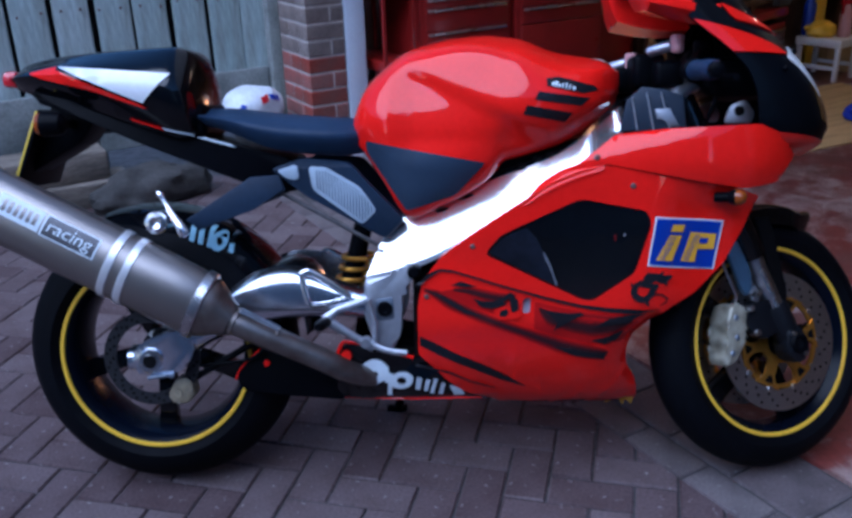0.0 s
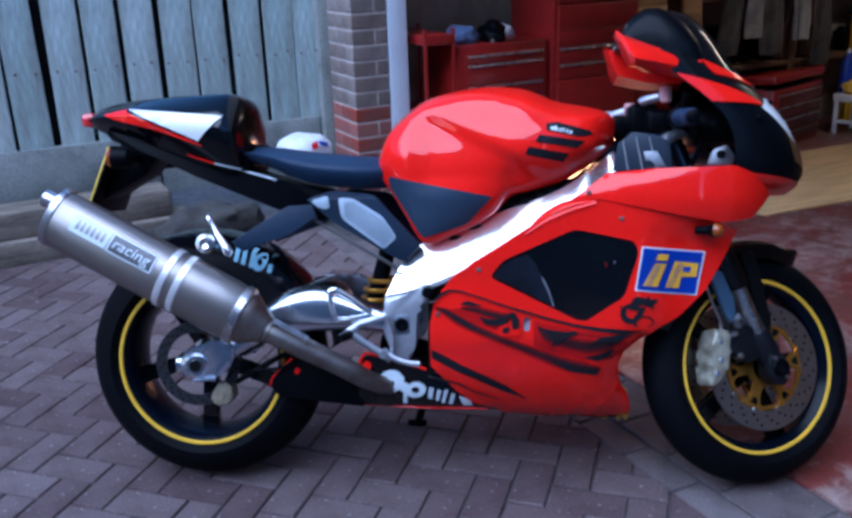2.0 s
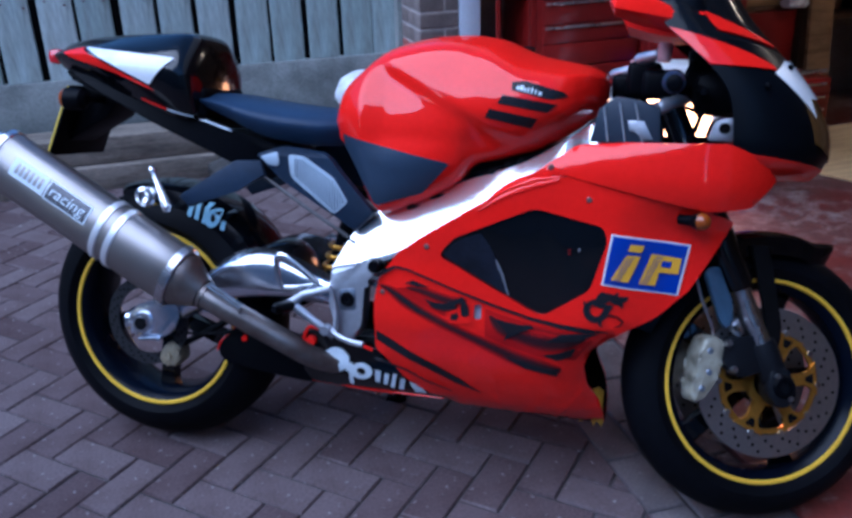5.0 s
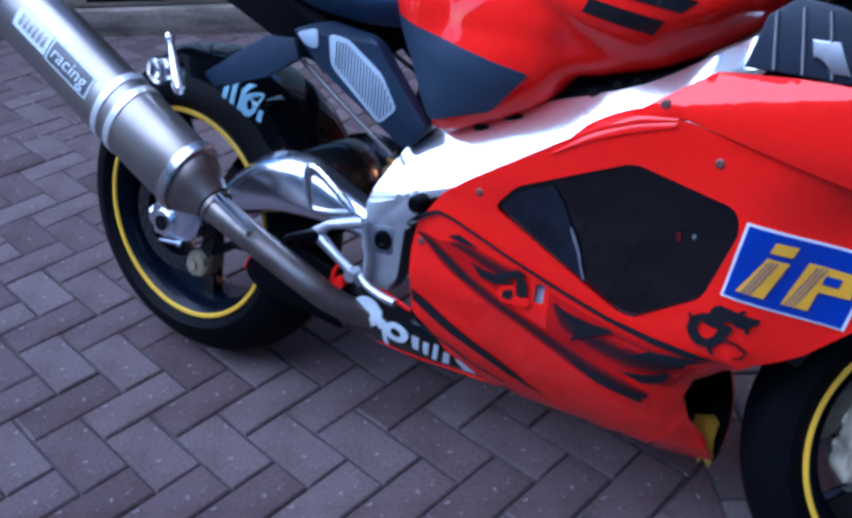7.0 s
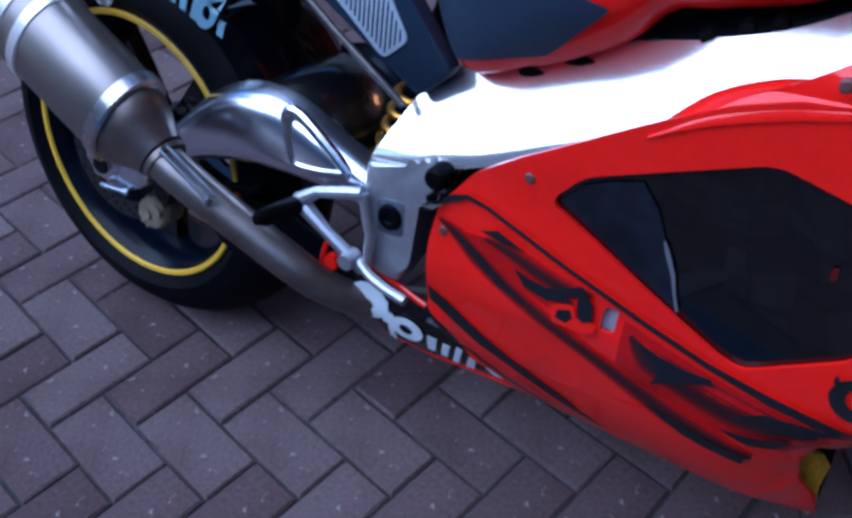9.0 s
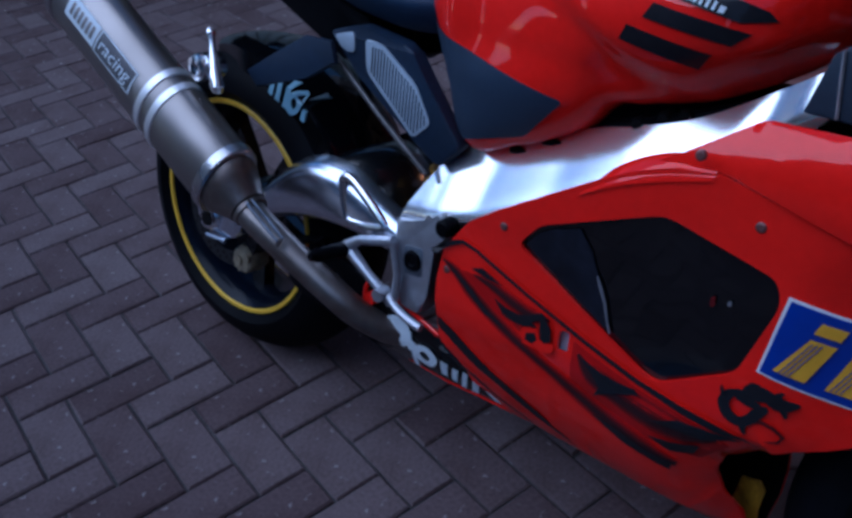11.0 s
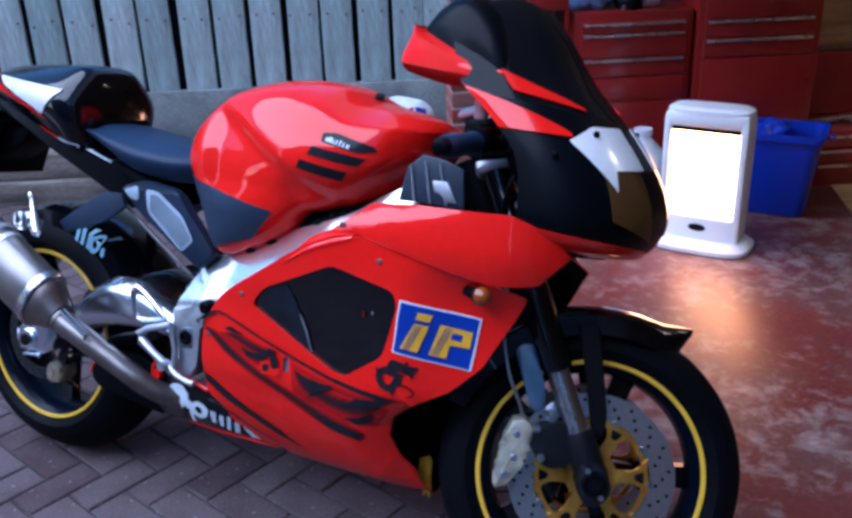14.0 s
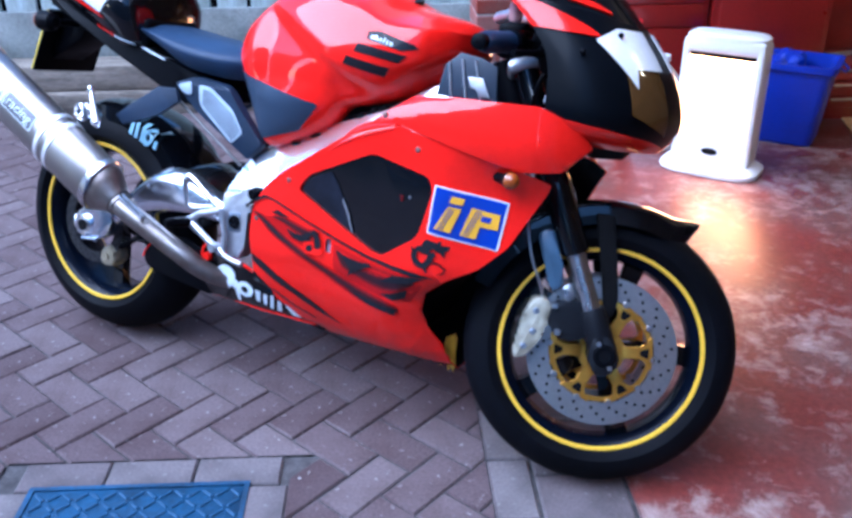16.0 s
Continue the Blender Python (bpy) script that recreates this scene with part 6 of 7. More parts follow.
# garage shell: walls, ceiling
PIER_U0, PIER_U1, PIER_S0, PIER_S1 = -0.07, 0.12, 2.72, 3.035
wl = bmesh.new()
box(wl, 0.12, 5.6, 3.30, 3.46, -0.1, 2.45)
solid("wall_left", wl, PLASTER, GAR, "dim inner garage wall", "wall", "structure")
wl = boxed(5.6, 5.82, -2.85, 3.46, -0.1, 2.45)
solid("wall_back", wl, PLASTER, GAR, "dim back wall of the garage", "wall", "structure")
wl = boxed(0.12, 5.6, -2.85, -2.6, -0.1, 2.45)
solid("wall_right", wl, PLASTER, GAR, "dim inner garage wall", "wall", "structure")
# its unseen upper part is added to block sky and darken reflections
wl = boxed(-0.07, 0.12, -2.85, 3.46, 2.10, 4.60)
solid("wall_lintel", wl, MORTAR, GAR, "lintel wall above the garage opening, its unseen height added to block sky", "wall", "structure")
wl = boxed(-0.07, 0.12, -2.85, -2.25, -0.1, 2.10)
solid("wall_pier_right", wl, MORTAR, GAR, "far pier of the garage opening", "wall", "structure")
ce = boxed(0.12, 5.82, -2.85, 3.46, 2.45, 2.60)
solid("ceiling", ce, CEILING, GAR, "plain garage ceiling", "ceiling", "structure")
fr = bmesh.new()
box(fr, 0.124, 0.225, 2.715, 3.098, 0.0, 2.098, 0.006)
solid("door_frame", fr, FRAME_WHITE, GAR, "white painted garage door post beside the brick pier", "door frame", "structure")

# plain added house fronts closing the drive, unseen behind the camera, block low sky
for x0, x1, y0, h in ((-9.0, 3.5, -8.6, 6.0), (4.1, 15.0, -9.6, 5.6)):
    hf = bmesh.new()
    prism(hf, [(x0, -0.1), (x1, -0.1), (x1, h), ((x0 + x1) / 2, h + 2.2), (x0, h)], side_place, y0 - 0.3, y0)
    solid("unseen_house_front", hf, RENDER, Matrix.Identity(4), "plain grey rendered house front, unseen, added to block low sky", "house", "structure")
# a third unseen wall, added to cut light from the left horizon
solid("unseen_house_front", boxed(-11.3, -11.0, -9.0, 3.0, -0.1, 5.0), RENDER, Matrix.Identity(4), "plain grey rendered house front, unseen, added to block low sky", "house", "structure")

# brick pier
pier = thing("brick_pier", GAR, "brick pier of the garage opening, greyer towards its top", "pier", kind="structure")
part("mortar_core", boxed(PIER_U0 + 0.004, PIER_U1 - 0.002, PIER_S0 + 0.004, PIER_S1 - 0.004, -0.05, 2.10), MORTAR, pier)
part("wall_return", boxed(0.045, PIER_U1 - 0.002, PIER_S1 - 0.004, 3.46, -0.05, 2.10), MORTAR, pier)


def brick_mesh(name, lx, ly, lz, mat):
    return mesh_of(name, boxed(-lx / 2, lx / 2, -ly / 2, ly / 2, -lz / 2, lz / 2, bevel=0.004, seg=1), mat)


kinds = {}
for course in range(27):
    z = 0.036 + 0.075 * course
    mat = BRICK if course <= 7 else BRICK_GREY
    tag = "red" if mat is BRICK else "grey"
    off = course % 2
    row = []
    lens = [0.188] if off else [0.118, 0.063]
    u = PIER_U0
    for ln in lens:
        row.append((u + ln / 2, PIER_S0 + 0.05, ln, 0.1))
        u += ln + 0.009
    sv = PIER_S0 + 0.107
    for ln in ([0.098, 0.098] if off else [0.206]):
        if sv + ln < PIER_S1 + 0.001:
            row.append((PIER_U0 + 0.05, sv + ln / 2, 0.1, ln))
        sv += ln + 0.009
    for cu, cs, lu, lsv in row:
        key = (tag, lu, lsv)
        if key not in kinds:
            kinds[key] = brick_mesh("brick", lu, lsv, 0.065, mat)
        b = new("brick", kinds[key])
        b.parent = pier
        b.location = (cu, cs, z)

# fence with boards, gravel boards and sleepers
fence = thing("fence", GAR, "weathered grey vertical-board fence", "fence", kind="structure")
# a black sheet gives the gaps between boards their shade
part("backing", boxed(-6.6, -0.01, 3.40, 3.43, 0.46, 2.05), ENGINE, fence, "black sheet standing for the shade in the gaps between boards")
board_mesh = mesh_of("board", boxed(-0.0775, 0.0775, -0.011, 0.011, 0.46, 1.98, bevel=0.003, seg=1), BOARD)
board_at = [-0.063, -0.220] + [-0.4008 - 0.1815 * k for k in range(33)]
for u in board_at:
    b = new("board", board_mesh)
    b.parent = fence
    b.location = (u + random.uniform(-0.003, 0.003), 3.365 + random.uniform(-0.004, 0.004), random.uniform(-0.01, 0.01))
    b.rotation_euler = (0, radians(random.uniform(-0.5, 0.5)), 0)
nail = mesh_of("nail", lathe(bmesh.new(), [(0, -0.004), (0.0045, -0.004), (0.006, -0.002), (0.006, 0.003)], Matrix.Identity(4), 8), BOLT)
for u in board_at:
    for du in (-0.045, 0.045):
        for z in (0.83, 1.60):
            n = new("nail", nail)
            n.parent = fence
            n.location = (u + du + random.uniform(-0.012, 0.012), 3.352, z + random.uniform(-0.015, 0.015))
for u0, u1 in ((-0.92, -0.03), (-2.72, -0.935), (-4.55, -2.735), (-6.4, -4.565)):
    part("gravel_board", boxed(u0, u1, 3.345, 3.395, 0.16, 0.468, bevel=0.006), GRAVEL_BOARD, fence, "grey gravel board")
part("fence_post", boxed(-0.022, 0.040, 3.30, 3.39, -0.1, 2.05, bevel=0.006), GRAVEL_BOARD, fence)
for u in (-2.727, -0.928, -4.557):
    part("fence_post", boxed(u - 0.045, u + 0.045, 3.395, 3.49, -0.1, 2.05, bevel=0.006), GRAVEL_BOARD, fence)
grp = "sleepers along the fence"
for u0, u1, z0, z1, s0 in ((-3.05, -0.86, -0.01, 0.115, 3.02), (-5.3, -3.06, -0.01, 0.115, 3.02), (-2.75, -0.95, 0.117, 0.245, 3.06), (-5.0, -2.77, 0.117, 0.245, 3.06)):
    solid("sleeper", boxed(u0, u1, s0, s0 + 0.22, z0, z1, bevel=0.012), SLEEPER, GAR, "old brown timber sleeper lying along the fence", "sleeper", "", grp)


def crumple(name, m, sx, sy, sz, mat, label, category, seed, lumps=0.25):
    """A soft heap: a ball pushed about by noise and flattened on the ground."""
    bm = bmesh.new()
    bmesh.ops.create_icosphere(bm, subdivisions=4, radius=1.0)
    for v in bm.verts:
        n = noise.noise(v.co * 1.7 + Vector((seed, 0, 0))) * lumps + noise.noise(v.co * 4.5 + Vector((seed, 3, 0))) * lumps * 0.35
        p = v.co * (1 + n)
        v.co = Vector((p.x * sx, p.y * sy, max(0.0, (p.z + 0.55) * sz)))
    return solid(name, bm, mat, m, label, category)


crumple("canvas_cover", at(-0.80, 2.95, 0.0, 8), 0.27, 0.12, 0.11, TARP, "dusty dark canvas cover lying crumpled before the sleepers", "bundle", 4.0)
bn = thing("bin", at(-0.29, 2.91, 0.0, 0), "dark open bin standing before the brick pier", "bin")
part("shell", loft(bmesh.new(), [[(r * math.cos(a), r * math.sin(a), z) for a in [2 * math.pi * k / 28 for k in range(28)]] for r, z in
                                 ((0.080, 0.0), (0.086, 0.006), (0.104, 0.34), (0.110, 0.34), (0.110, 0.356), (0.098, 0.356), (0.080, 0.02))]), TARP, bn)
sack = crumple("white_sack", at(-0.29, 2.91, 0.315, 0), 0.155, 0.105, 0.105, SACK, "white sack with blue and red print in the bin", "sack", 9.0, 0.10)
for o, mat in (([(-0.105, 0.062), (-0.082, 0.098), (-0.062, 0.092), (-0.078, 0.055)], STICKER), ([(0.055, 0.128), (0.112, 0.108), (0.110, 0.086), (0.060, 0.106)], STICKER),
               ([(0.012, 0.088), (0.046, 0.096), (0.050, 0.128), (0.010, 0.118)], REDLENS)):
    bmx = decal(o, [sack], 0.003, way=(0, 1, 0))
    part("sack_print", bmx, mat, sack)

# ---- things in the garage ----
# this tube lamp stands out of view, added to warm and brighten the inside
lf = thing("unseen_garage_lamp", at(3.3, 1.3, 2.45), "unseen tube lamp added under the ceiling to light the garage", "lamp")
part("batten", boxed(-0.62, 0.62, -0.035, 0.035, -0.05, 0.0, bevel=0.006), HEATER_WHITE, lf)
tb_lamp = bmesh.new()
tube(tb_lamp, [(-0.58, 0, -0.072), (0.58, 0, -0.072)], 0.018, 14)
part("tube", tb_lamp, ADDED_LAMP, lf, "glowing warm tube")


def tool_chest(u0, u1, top, front, strips, label, doors):
    th = thing("tool_chest", at(u0, front), label, "tool chest", "tool chests along the wall")
    w = u1 - u0
    part("cabinet", boxed(0, w, 0.012, 0.42, 0.09, top, bevel=0.006), CHEST_RED, th)
    part("plinth", boxed(0.03, w - 0.03, 0.05, 0.40, 0.0, 0.09), ENGINE, th)
    for z0, z1, strip in strips:
        d = part("drawer", boxed(0.03, w - 0.03, 0.0, 0.03, z0, z1, bevel=0.004), CHEST_RED, th)
        if strip:
            part("drawer_pull", boxed(0.04, w - 0.04, -0.010, 0.006, z1 - 0.016, z1 - 0.004, bevel=0.003), CHROME, d, "bright drawer pull")
    for z0, z1 in doors:
        part("door", boxed(0.03, w - 0.03, 0.0, 0.03, z0, z1, bevel=0.004), CHEST_RED, th)
    return th


tool_chest(0.47, 1.005, 0.862, 2.62, [(0.776, 0.820, 1), (0.668, 0.772, 1), (0.580, 0.662, 1), (0.472, 0.574, 0)],
           "dark red steel tool chest with bright drawer pulls", [(0.12, 0.465)])
tool_chest(1.02, 1.585, 1.30, 2.60, [(1.16, 1.27, 1), (1.04, 1.15, 1), (0.906, 1.03, 0), (0.820, 0.902, 0), (0.738, 0.815, 1), (0.650, 0.732, 1)], "taller red steel tool chest with bright drawer pulls", [(0.12, 0.644)])
for k, (du, ds, w, h, mat) in enumerate(((0.10, 0.15, 0.13, 0.06, RAG), (0.27, 0.12, 0.10, 0.07, PLASTIC), (0.38, 0.20, 0.08, 0.05, SACK))):
    crumple("rag", at(0.47 + du, 2.64 + ds, 0.862), w * 0.7, 0.08, h, mat, "crumpled rag on the tool chest", "rag", 2.0 + k)
sp = bmesh.new()
tube(sp, [(0, 0, 0), (0.18, 0, 0)], 0.012, 10)
sp.transform(Matrix.Translation((0, 0, 0.012)))
solid("torch", sp, CHROME, at(0.70, 2.70, 0.862, 20), "bright metal torch lying on the tool chest", "torch")
# narrow red trolley by the door post
tr = thing("trolley", at(0.27, 2.62), "narrow dark red steel trolley beside the door post", "trolley")
for z in (0.12, 0.50, 0.88):
    part("tray", boxed(0, 0.17, 0, 0.40, z, z + 0.05, bevel=0.006), CHEST_RED, tr)
for u in (0.0, 0.155):
    for s in (0.0, 0.385):
        part("post", boxed(u, u + 0.015, s, s + 0.015, 0.0, 0.96), CHEST_RED, tr)

# radiant heater, switched on
ht = thing("heater", at(0.868, 2.005, 0.004, -37) @ Matrix.Diagonal((1.03, 1.12, 0.95, 1)), "white upright electric heater with a glowing panel", "heater")


def heat_ring(w, d, z, n=32, e=0.55):
    return [(w * math.copysign(abs(math.cos(a)) ** e, math.cos(a)), d * math.copysign(abs(math.sin(a)) ** e, math.sin(a)), z) for a in [2 * math.pi * k / n for k in range(n)]]


bm = loft(bmesh.new(), [heat_ring(0.195, 0.115, 0.0), heat_ring(0.200, 0.120, 0.006), heat_ring(0.200, 0.120, 0.022), heat_ring(0.180, 0.100, 0.040), heat_ring(0.165, 0.085, 0.044)])
part("base", bm, HEATER_WHITE, ht, "white oval foot")
part("back_casing", boxed(-0.158, 0.158, 0.0, 0.075, 0.04, 0.575, bevel=0.02), HEATER_WHITE, ht, "white casing")
for x in (-0.143, 0.143):
    part("side_frame", boxed(x - 0.015, x + 0.015, -0.055, 0.03, 0.04, 0.560, bevel=0.010), HEATER_WHITE, ht)
part("front_panel", boxed(-0.156, 0.156, -0.054, 0.03, 0.041, 0.142, bevel=0.008), HEATER_WHITE, ht)
part("top_frame", boxed(-0.157, 0.157, -0.0545, 0.03, 0.520, 0.578, bevel=0.012), HEATER_WHITE, ht)
bm = loft(bmesh.new(), [heat_ring(0.158, 0.065, 0.570), heat_ring(0.156, 0.064, 0.590), heat_ring(0.140, 0.055, 0.600), heat_ring(0.06, 0.02, 0.604)])
bm.transform(Matrix.Translation((0, 0.010, 0)))
part("top_cap", bm, HEATER_WHITE, ht)
part("element", boxed(-0.124, 0.124, -0.030, -0.012, 0.146, 0.500, bevel=0.004), HEATER_GLOW, ht, "glowing heating panel")
part("grille_bar", boxed(-0.127, 0.127, -0.048, -0.036, 0.503, 0.519), ENGINE, ht)
bd = bmesh.new()
bmesh.ops.create_uvsphere(bd, u_segments=20, v_segments=8, radius=1, matrix=Matrix.Translation((0, -0.056, 0.095)) @ Matrix.Diagonal((0.034, 0.004, 0.016, 1)))
part("badge", bd, ENGINE, ht, "dark oval badge")
# pale jug behind the heater
jg = thing("jug", at(0.70, 2.30, 0.004) @ Matrix.Diagonal((1.15, 1.1, 0.86, 1)), "pale blue plastic jug standing behind the heater", "jug")
bm = loft(bmesh.new(), [[(r * math.cos(a), r * 0.8 * math.sin(a), z) for a in [2 * math.pi * k / 24 for k in range(24)]] for r, z in
                        ((0.085, 0), (0.095, 0.01), (0.097, 0.30), (0.085, 0.36), (0.045, 0.42), (0.030, 0.44), (0.030, 0.46))])
part("bottle", bm, SACK, jg)
bm = bmesh.new()
tube(bm, [(0, 0, 0.455), (0, 0, 0.485)], 0.034, 18)
part("stopper", bm, SACK, jg)

# blue tub
tb = thing("storage_tub", at(1.345, 2.365, 0.004, -33), "deep blue plastic storage tub", "tub")
bm = bmesh.new()


def tub_ring(w, d, z):
    return rounded([(-w, -d), (w, -d), (w, d), (-w, d)], 0.04, 4), z


rings = []
for w, d, z in ((0.120, 0.10, 0.0), (0.128, 0.108, 0.01), (0.165, 0.14, 0.345), (0.182, 0.157, 0.345), (0.182, 0.157, 0.372), (0.160, 0.136, 0.372), (0.120, 0.10, 0.03)):
    p, zz = tub_ring(w, d, z)
    rings.append([(a, b, zz) for a, b in p])
part("tub", loft(bm, rings), TUB_BLUE, tb)
for s in (-1, 1):
    hb = bmesh.new()
    tube(hb, smooth_path([(s * 0.180, -0.05, 0.360), (s * 0.205, -0.04, 0.345), (s * 0.205, 0.04, 0.345), (s * 0.180, 0.05, 0.360)], 4), 0.006, 8)
    part("tub_handle", hb, TUB_BLUE, tb)
crumple("blue_cloth", at(1.325, 2.42, 0.27), 0.09, 0.08, 0.085, TUB_BLUE, "blue cloth heaped in the tub", "cloth", 6.0, 0.3)

# open red cantilever tool box with spanners
ob = thing("toolbox", at(1.62, 2.62, 0.004), "open dark red metal toolbox full of spanners", "toolbox")
part("box_body", boxed(0, 0.55, 0, 0.34, 0.0, 0.27, bevel=0.006), CHEST_RED, ob)
part("lid", boxed(0, 0.55, 0.345, 0.365, 0.24, 0.58, bevel=0.006), CHEST_RED, ob)
for k, z in enumerate((0.06, 0.13, 0.20)):
    d = part("drawer", boxed(0.02, 0.53, -0.012, 0.01, z, z + 0.055, bevel=0.003), CHEST_RED, ob)
    part("drawer_pull", boxed(0.04, 0.51, -0.018, -0.008, z + 0.04, z + 0.05), CHROME, d)
for k in range(7):
    bm = bmesh.new()
    a = random.uniform(-0.5, 0.5)
    p = Vector((0.06 + 0.06 * k, 0.10 + random.uniform(-0.04, 0.08), 0.285))
    tube(bm, [p, p + Vector((0.16 * math.cos(a), 0.16 * math.sin(a), 0.01))], [0.008, 0.011], 8)
    solid("spanner", bm, CHROME, at(1.62, 2.62, 0.002), "bright steel spanner lying in the toolbox", "spanner", group="spanners in the toolbox")

# small red chest of drawers further in, its lid ajar
rc = thing("drawer_chest", at(2.83, 2.72, 0.004, 14), "small red steel chest with its lid ajar and four dark drawers", "tool chest")
part("cabinet", boxed(0, 0.66, 0.01, 0.30, 0, 0.39, bevel=0.006), CHEST_RED, rc)
lid = boxed(-0.005, 0.665, -0.30, 0.005, 0.0, 0.055, bevel=0.012)
lid.transform(Matrix.Translation((0, 0.30, 0.395)) @ Matrix.Rotation(radians(-7), 4, "X"))
part("lid", lid, CHEST_RED, rc)
# shade below the open lid is drawn as a thin black sheet
part("lid_shade", boxed(0.01, 0.65, 0.02, 0.29, 0.388, 0.397), PLASTIC, rc, "black sheet standing for the shade under the lid")
for k in range(4):
    d = part("drawer", boxed(0.06, 0.64, 0.0, 0.02, 0.03 + 0.085 * k, 0.105 + 0.085 * k, bevel=0.003), CHEST_DARK, rc, "dark drawer front")
    part("drawer_pull", boxed(0.07, 0.63, -0.008, 0.004, 0.090 + 0.085 * k, 0.100 + 0.085 * k), STEEL, d)

# sheet of plywood on the floor
ps = bmesh.new()
prism(ps, [(0.0, 0.0), (1.75, -0.16), (1.95, 0.85), (0.02, 0.90), (-0.14, 0.30)], lambda a, b, t: (a, b, t), 0.0, 0.008, 0.001)
solid("plywood_sheet", ps, PLY, at(1.72, 1.72, 0.004), "tan plywood sheet lying on the garage floor", "sheet")
crumple("blue_strap", at(2.95, 1.93, 0.012), 0.11, 0.07, 0.055, TUB_BLUE, "coiled blue strap on the plywood", "strap", 7.5, 0.3)

# low white step stool with bottles on it
sl = thing("step_stool", at(3.76, 2.76, 0.004, 8), "low white wooden step stool", "stool")
part("top", boxed(-0.14, 0.14, -0.16, 0.16, 0.225, 0.280, bevel=0.008), HEATER_WHITE, sl)
for u in (-0.122, 0.110):
    part("rail", boxed(u, u + 0.012, -0.12, 0.12, 0.075, 0.10, bevel=0.003), HEATER_WHITE, sl)
for u in (-0.13, 0.10):
    for s in (-0.15, 0.12):
        part("leg", boxed(u, u + 0.03, s, s + 0.03, 0.0, 0.226, bevel=0.003), HEATER_WHITE, sl)
crumple("yellow_cloth", at(3.72, 2.80, 0.284), 0.12, 0.09, 0.065, YELLOW, "yellow cloth folded on the stool", "cloth", 3.0, 0.2)
sb = thing("spray_bottle", at(3.80, 2.68, 0.284), "pinkish spray bottle with a red trigger on the stool", "spray bottle")
bm = loft(bmesh.new(), [[(r * math.cos(a), r * math.sin(a), z) for a in [2 * math.pi * k / 20 for k in range(20)]] for r, z in ((0.040, 0), (0.042, 0.01), (0.042, 0.14), (0.022, 0.20), (0.016, 0.21))])
part("bottle", bm, PINK, sb)
bm = boxed(-0.06, 0.028, -0.015, 0.015, 0.21, 0.262, bevel=0.006)
box(bm, -0.050, -0.036, -0.008, 0.008, 0.15, 0.212, 0.003)
part("trigger_head", bm, REDLENS, sb, "red trigger head")
bb = thing("bottle", at(3.70, 2.89, 0.284), "blue bottle with a white cap", "bottle")
bm = loft(bmesh.new(), [[(r * math.cos(a), r * math.sin(a), z) for a in [2 * math.pi * k / 18 for k in range(18)]] for r, z in ((0.038, 0), (0.04, 0.01), (0.04, 0.20), (0.018, 0.25), (0.016, 0.27))])
part("body", bm, STICKER, bb)
bm = bmesh.new()
tube(bm, [(0, 0, 0.265), (0, 0, 0.30)], 0.016, 14)
part("lid", bm, LETTER, bb)
solid("cardboard_box", boxed(0, 0.34, 0, 0.28, 0, 0.24, bevel=0.004), PLY, at(4.02, 2.72, 0.004, 8), "brown cardboard box beside the stool", "box")
part("sheet", boxed(0, 0.15, 0, 0.06, 0.0, 0.80, bevel=0.02), YELLOW, thing("yellow_bag", at(3.93, 3.03, 0.004), "tall yellow plastic bag standing by the shelves", "bag"))

# low shelf with a big carton above the toolbox
ls = thing("low_shelf", at(1.60, 2.99, 0.004), "dark timber shelf above the toolbox", "shelf")
part("board", boxed(0, 0.56, 0, 0.29, 0.580, 0.605, bevel=0.003), DARKWOOD, ls)
for u in (0.0, 0.535):
    part("upright", boxed(u, u + 0.025, 0.03, 0.29, 0, 0.579, bevel=0.003), DARKWOOD, ls)
cb = thing("carton", at(1.62, 3.00, 0.609, 0), "big tan cardboard carton on the shelf", "carton")
part("carton_body", boxed(0, 0.52, 0, 0.27, 0.0, 0.62, bevel=0.006), CARTON, cb)
part("carton_tape", boxed(0.0, 0.52, -0.002, 0.0, 0.30, 0.345), PLY, cb, "strip of paler tape")
crumple("grey_cloth", at(2.13, 2.94, 0.60, 0), 0.075, 0.05, 0.05, SACK, "pale grey cloth hanging over the shelf's edge", "cloth", 8.0, 0.3)
pk = bmesh.new()
box(pk, 0.0, 0.15, 0.0, 0.028, 0.0, 1.55, 0.004)
pk.transform(Matrix.Rotation(radians(-5), 4, "X"))
solid("plank", pk, CARTON, at(2.20, 2.84, 0.008), "brown plank leaning against the shelves", "plank")

# shelving along the wall at the far end, with things hung before it
sv = thing("shelving", at(2.24, 3.00, 0.004), "dark timber shelving crowded with odds and ends", "shelves")
for u in (0.0, 1.0, 2.1, 3.25):
    part("upright", boxed(u, u + 0.05, 0.0, 0.28, 0, 2.2, bevel=0.003), DARKWOOD, sv)
for z in (0.50, 0.95, 1.45):
    part("shelf", boxed(0.0, 3.30, 0.0, 0.28, z, z + 0.03, bevel=0.003), DARKWOOD, sv)
part("rail", boxed(0.0, 3.30, -0.03, 0.0, 1.36, 1.39, bevel=0.003), DARKWOOD, sv)
rnd = random.Random(5)
mats = [TARP, DARKWOOD, PLASTIC, CARTON, TARP, RAG, DARKWOOD, PLASTIC]
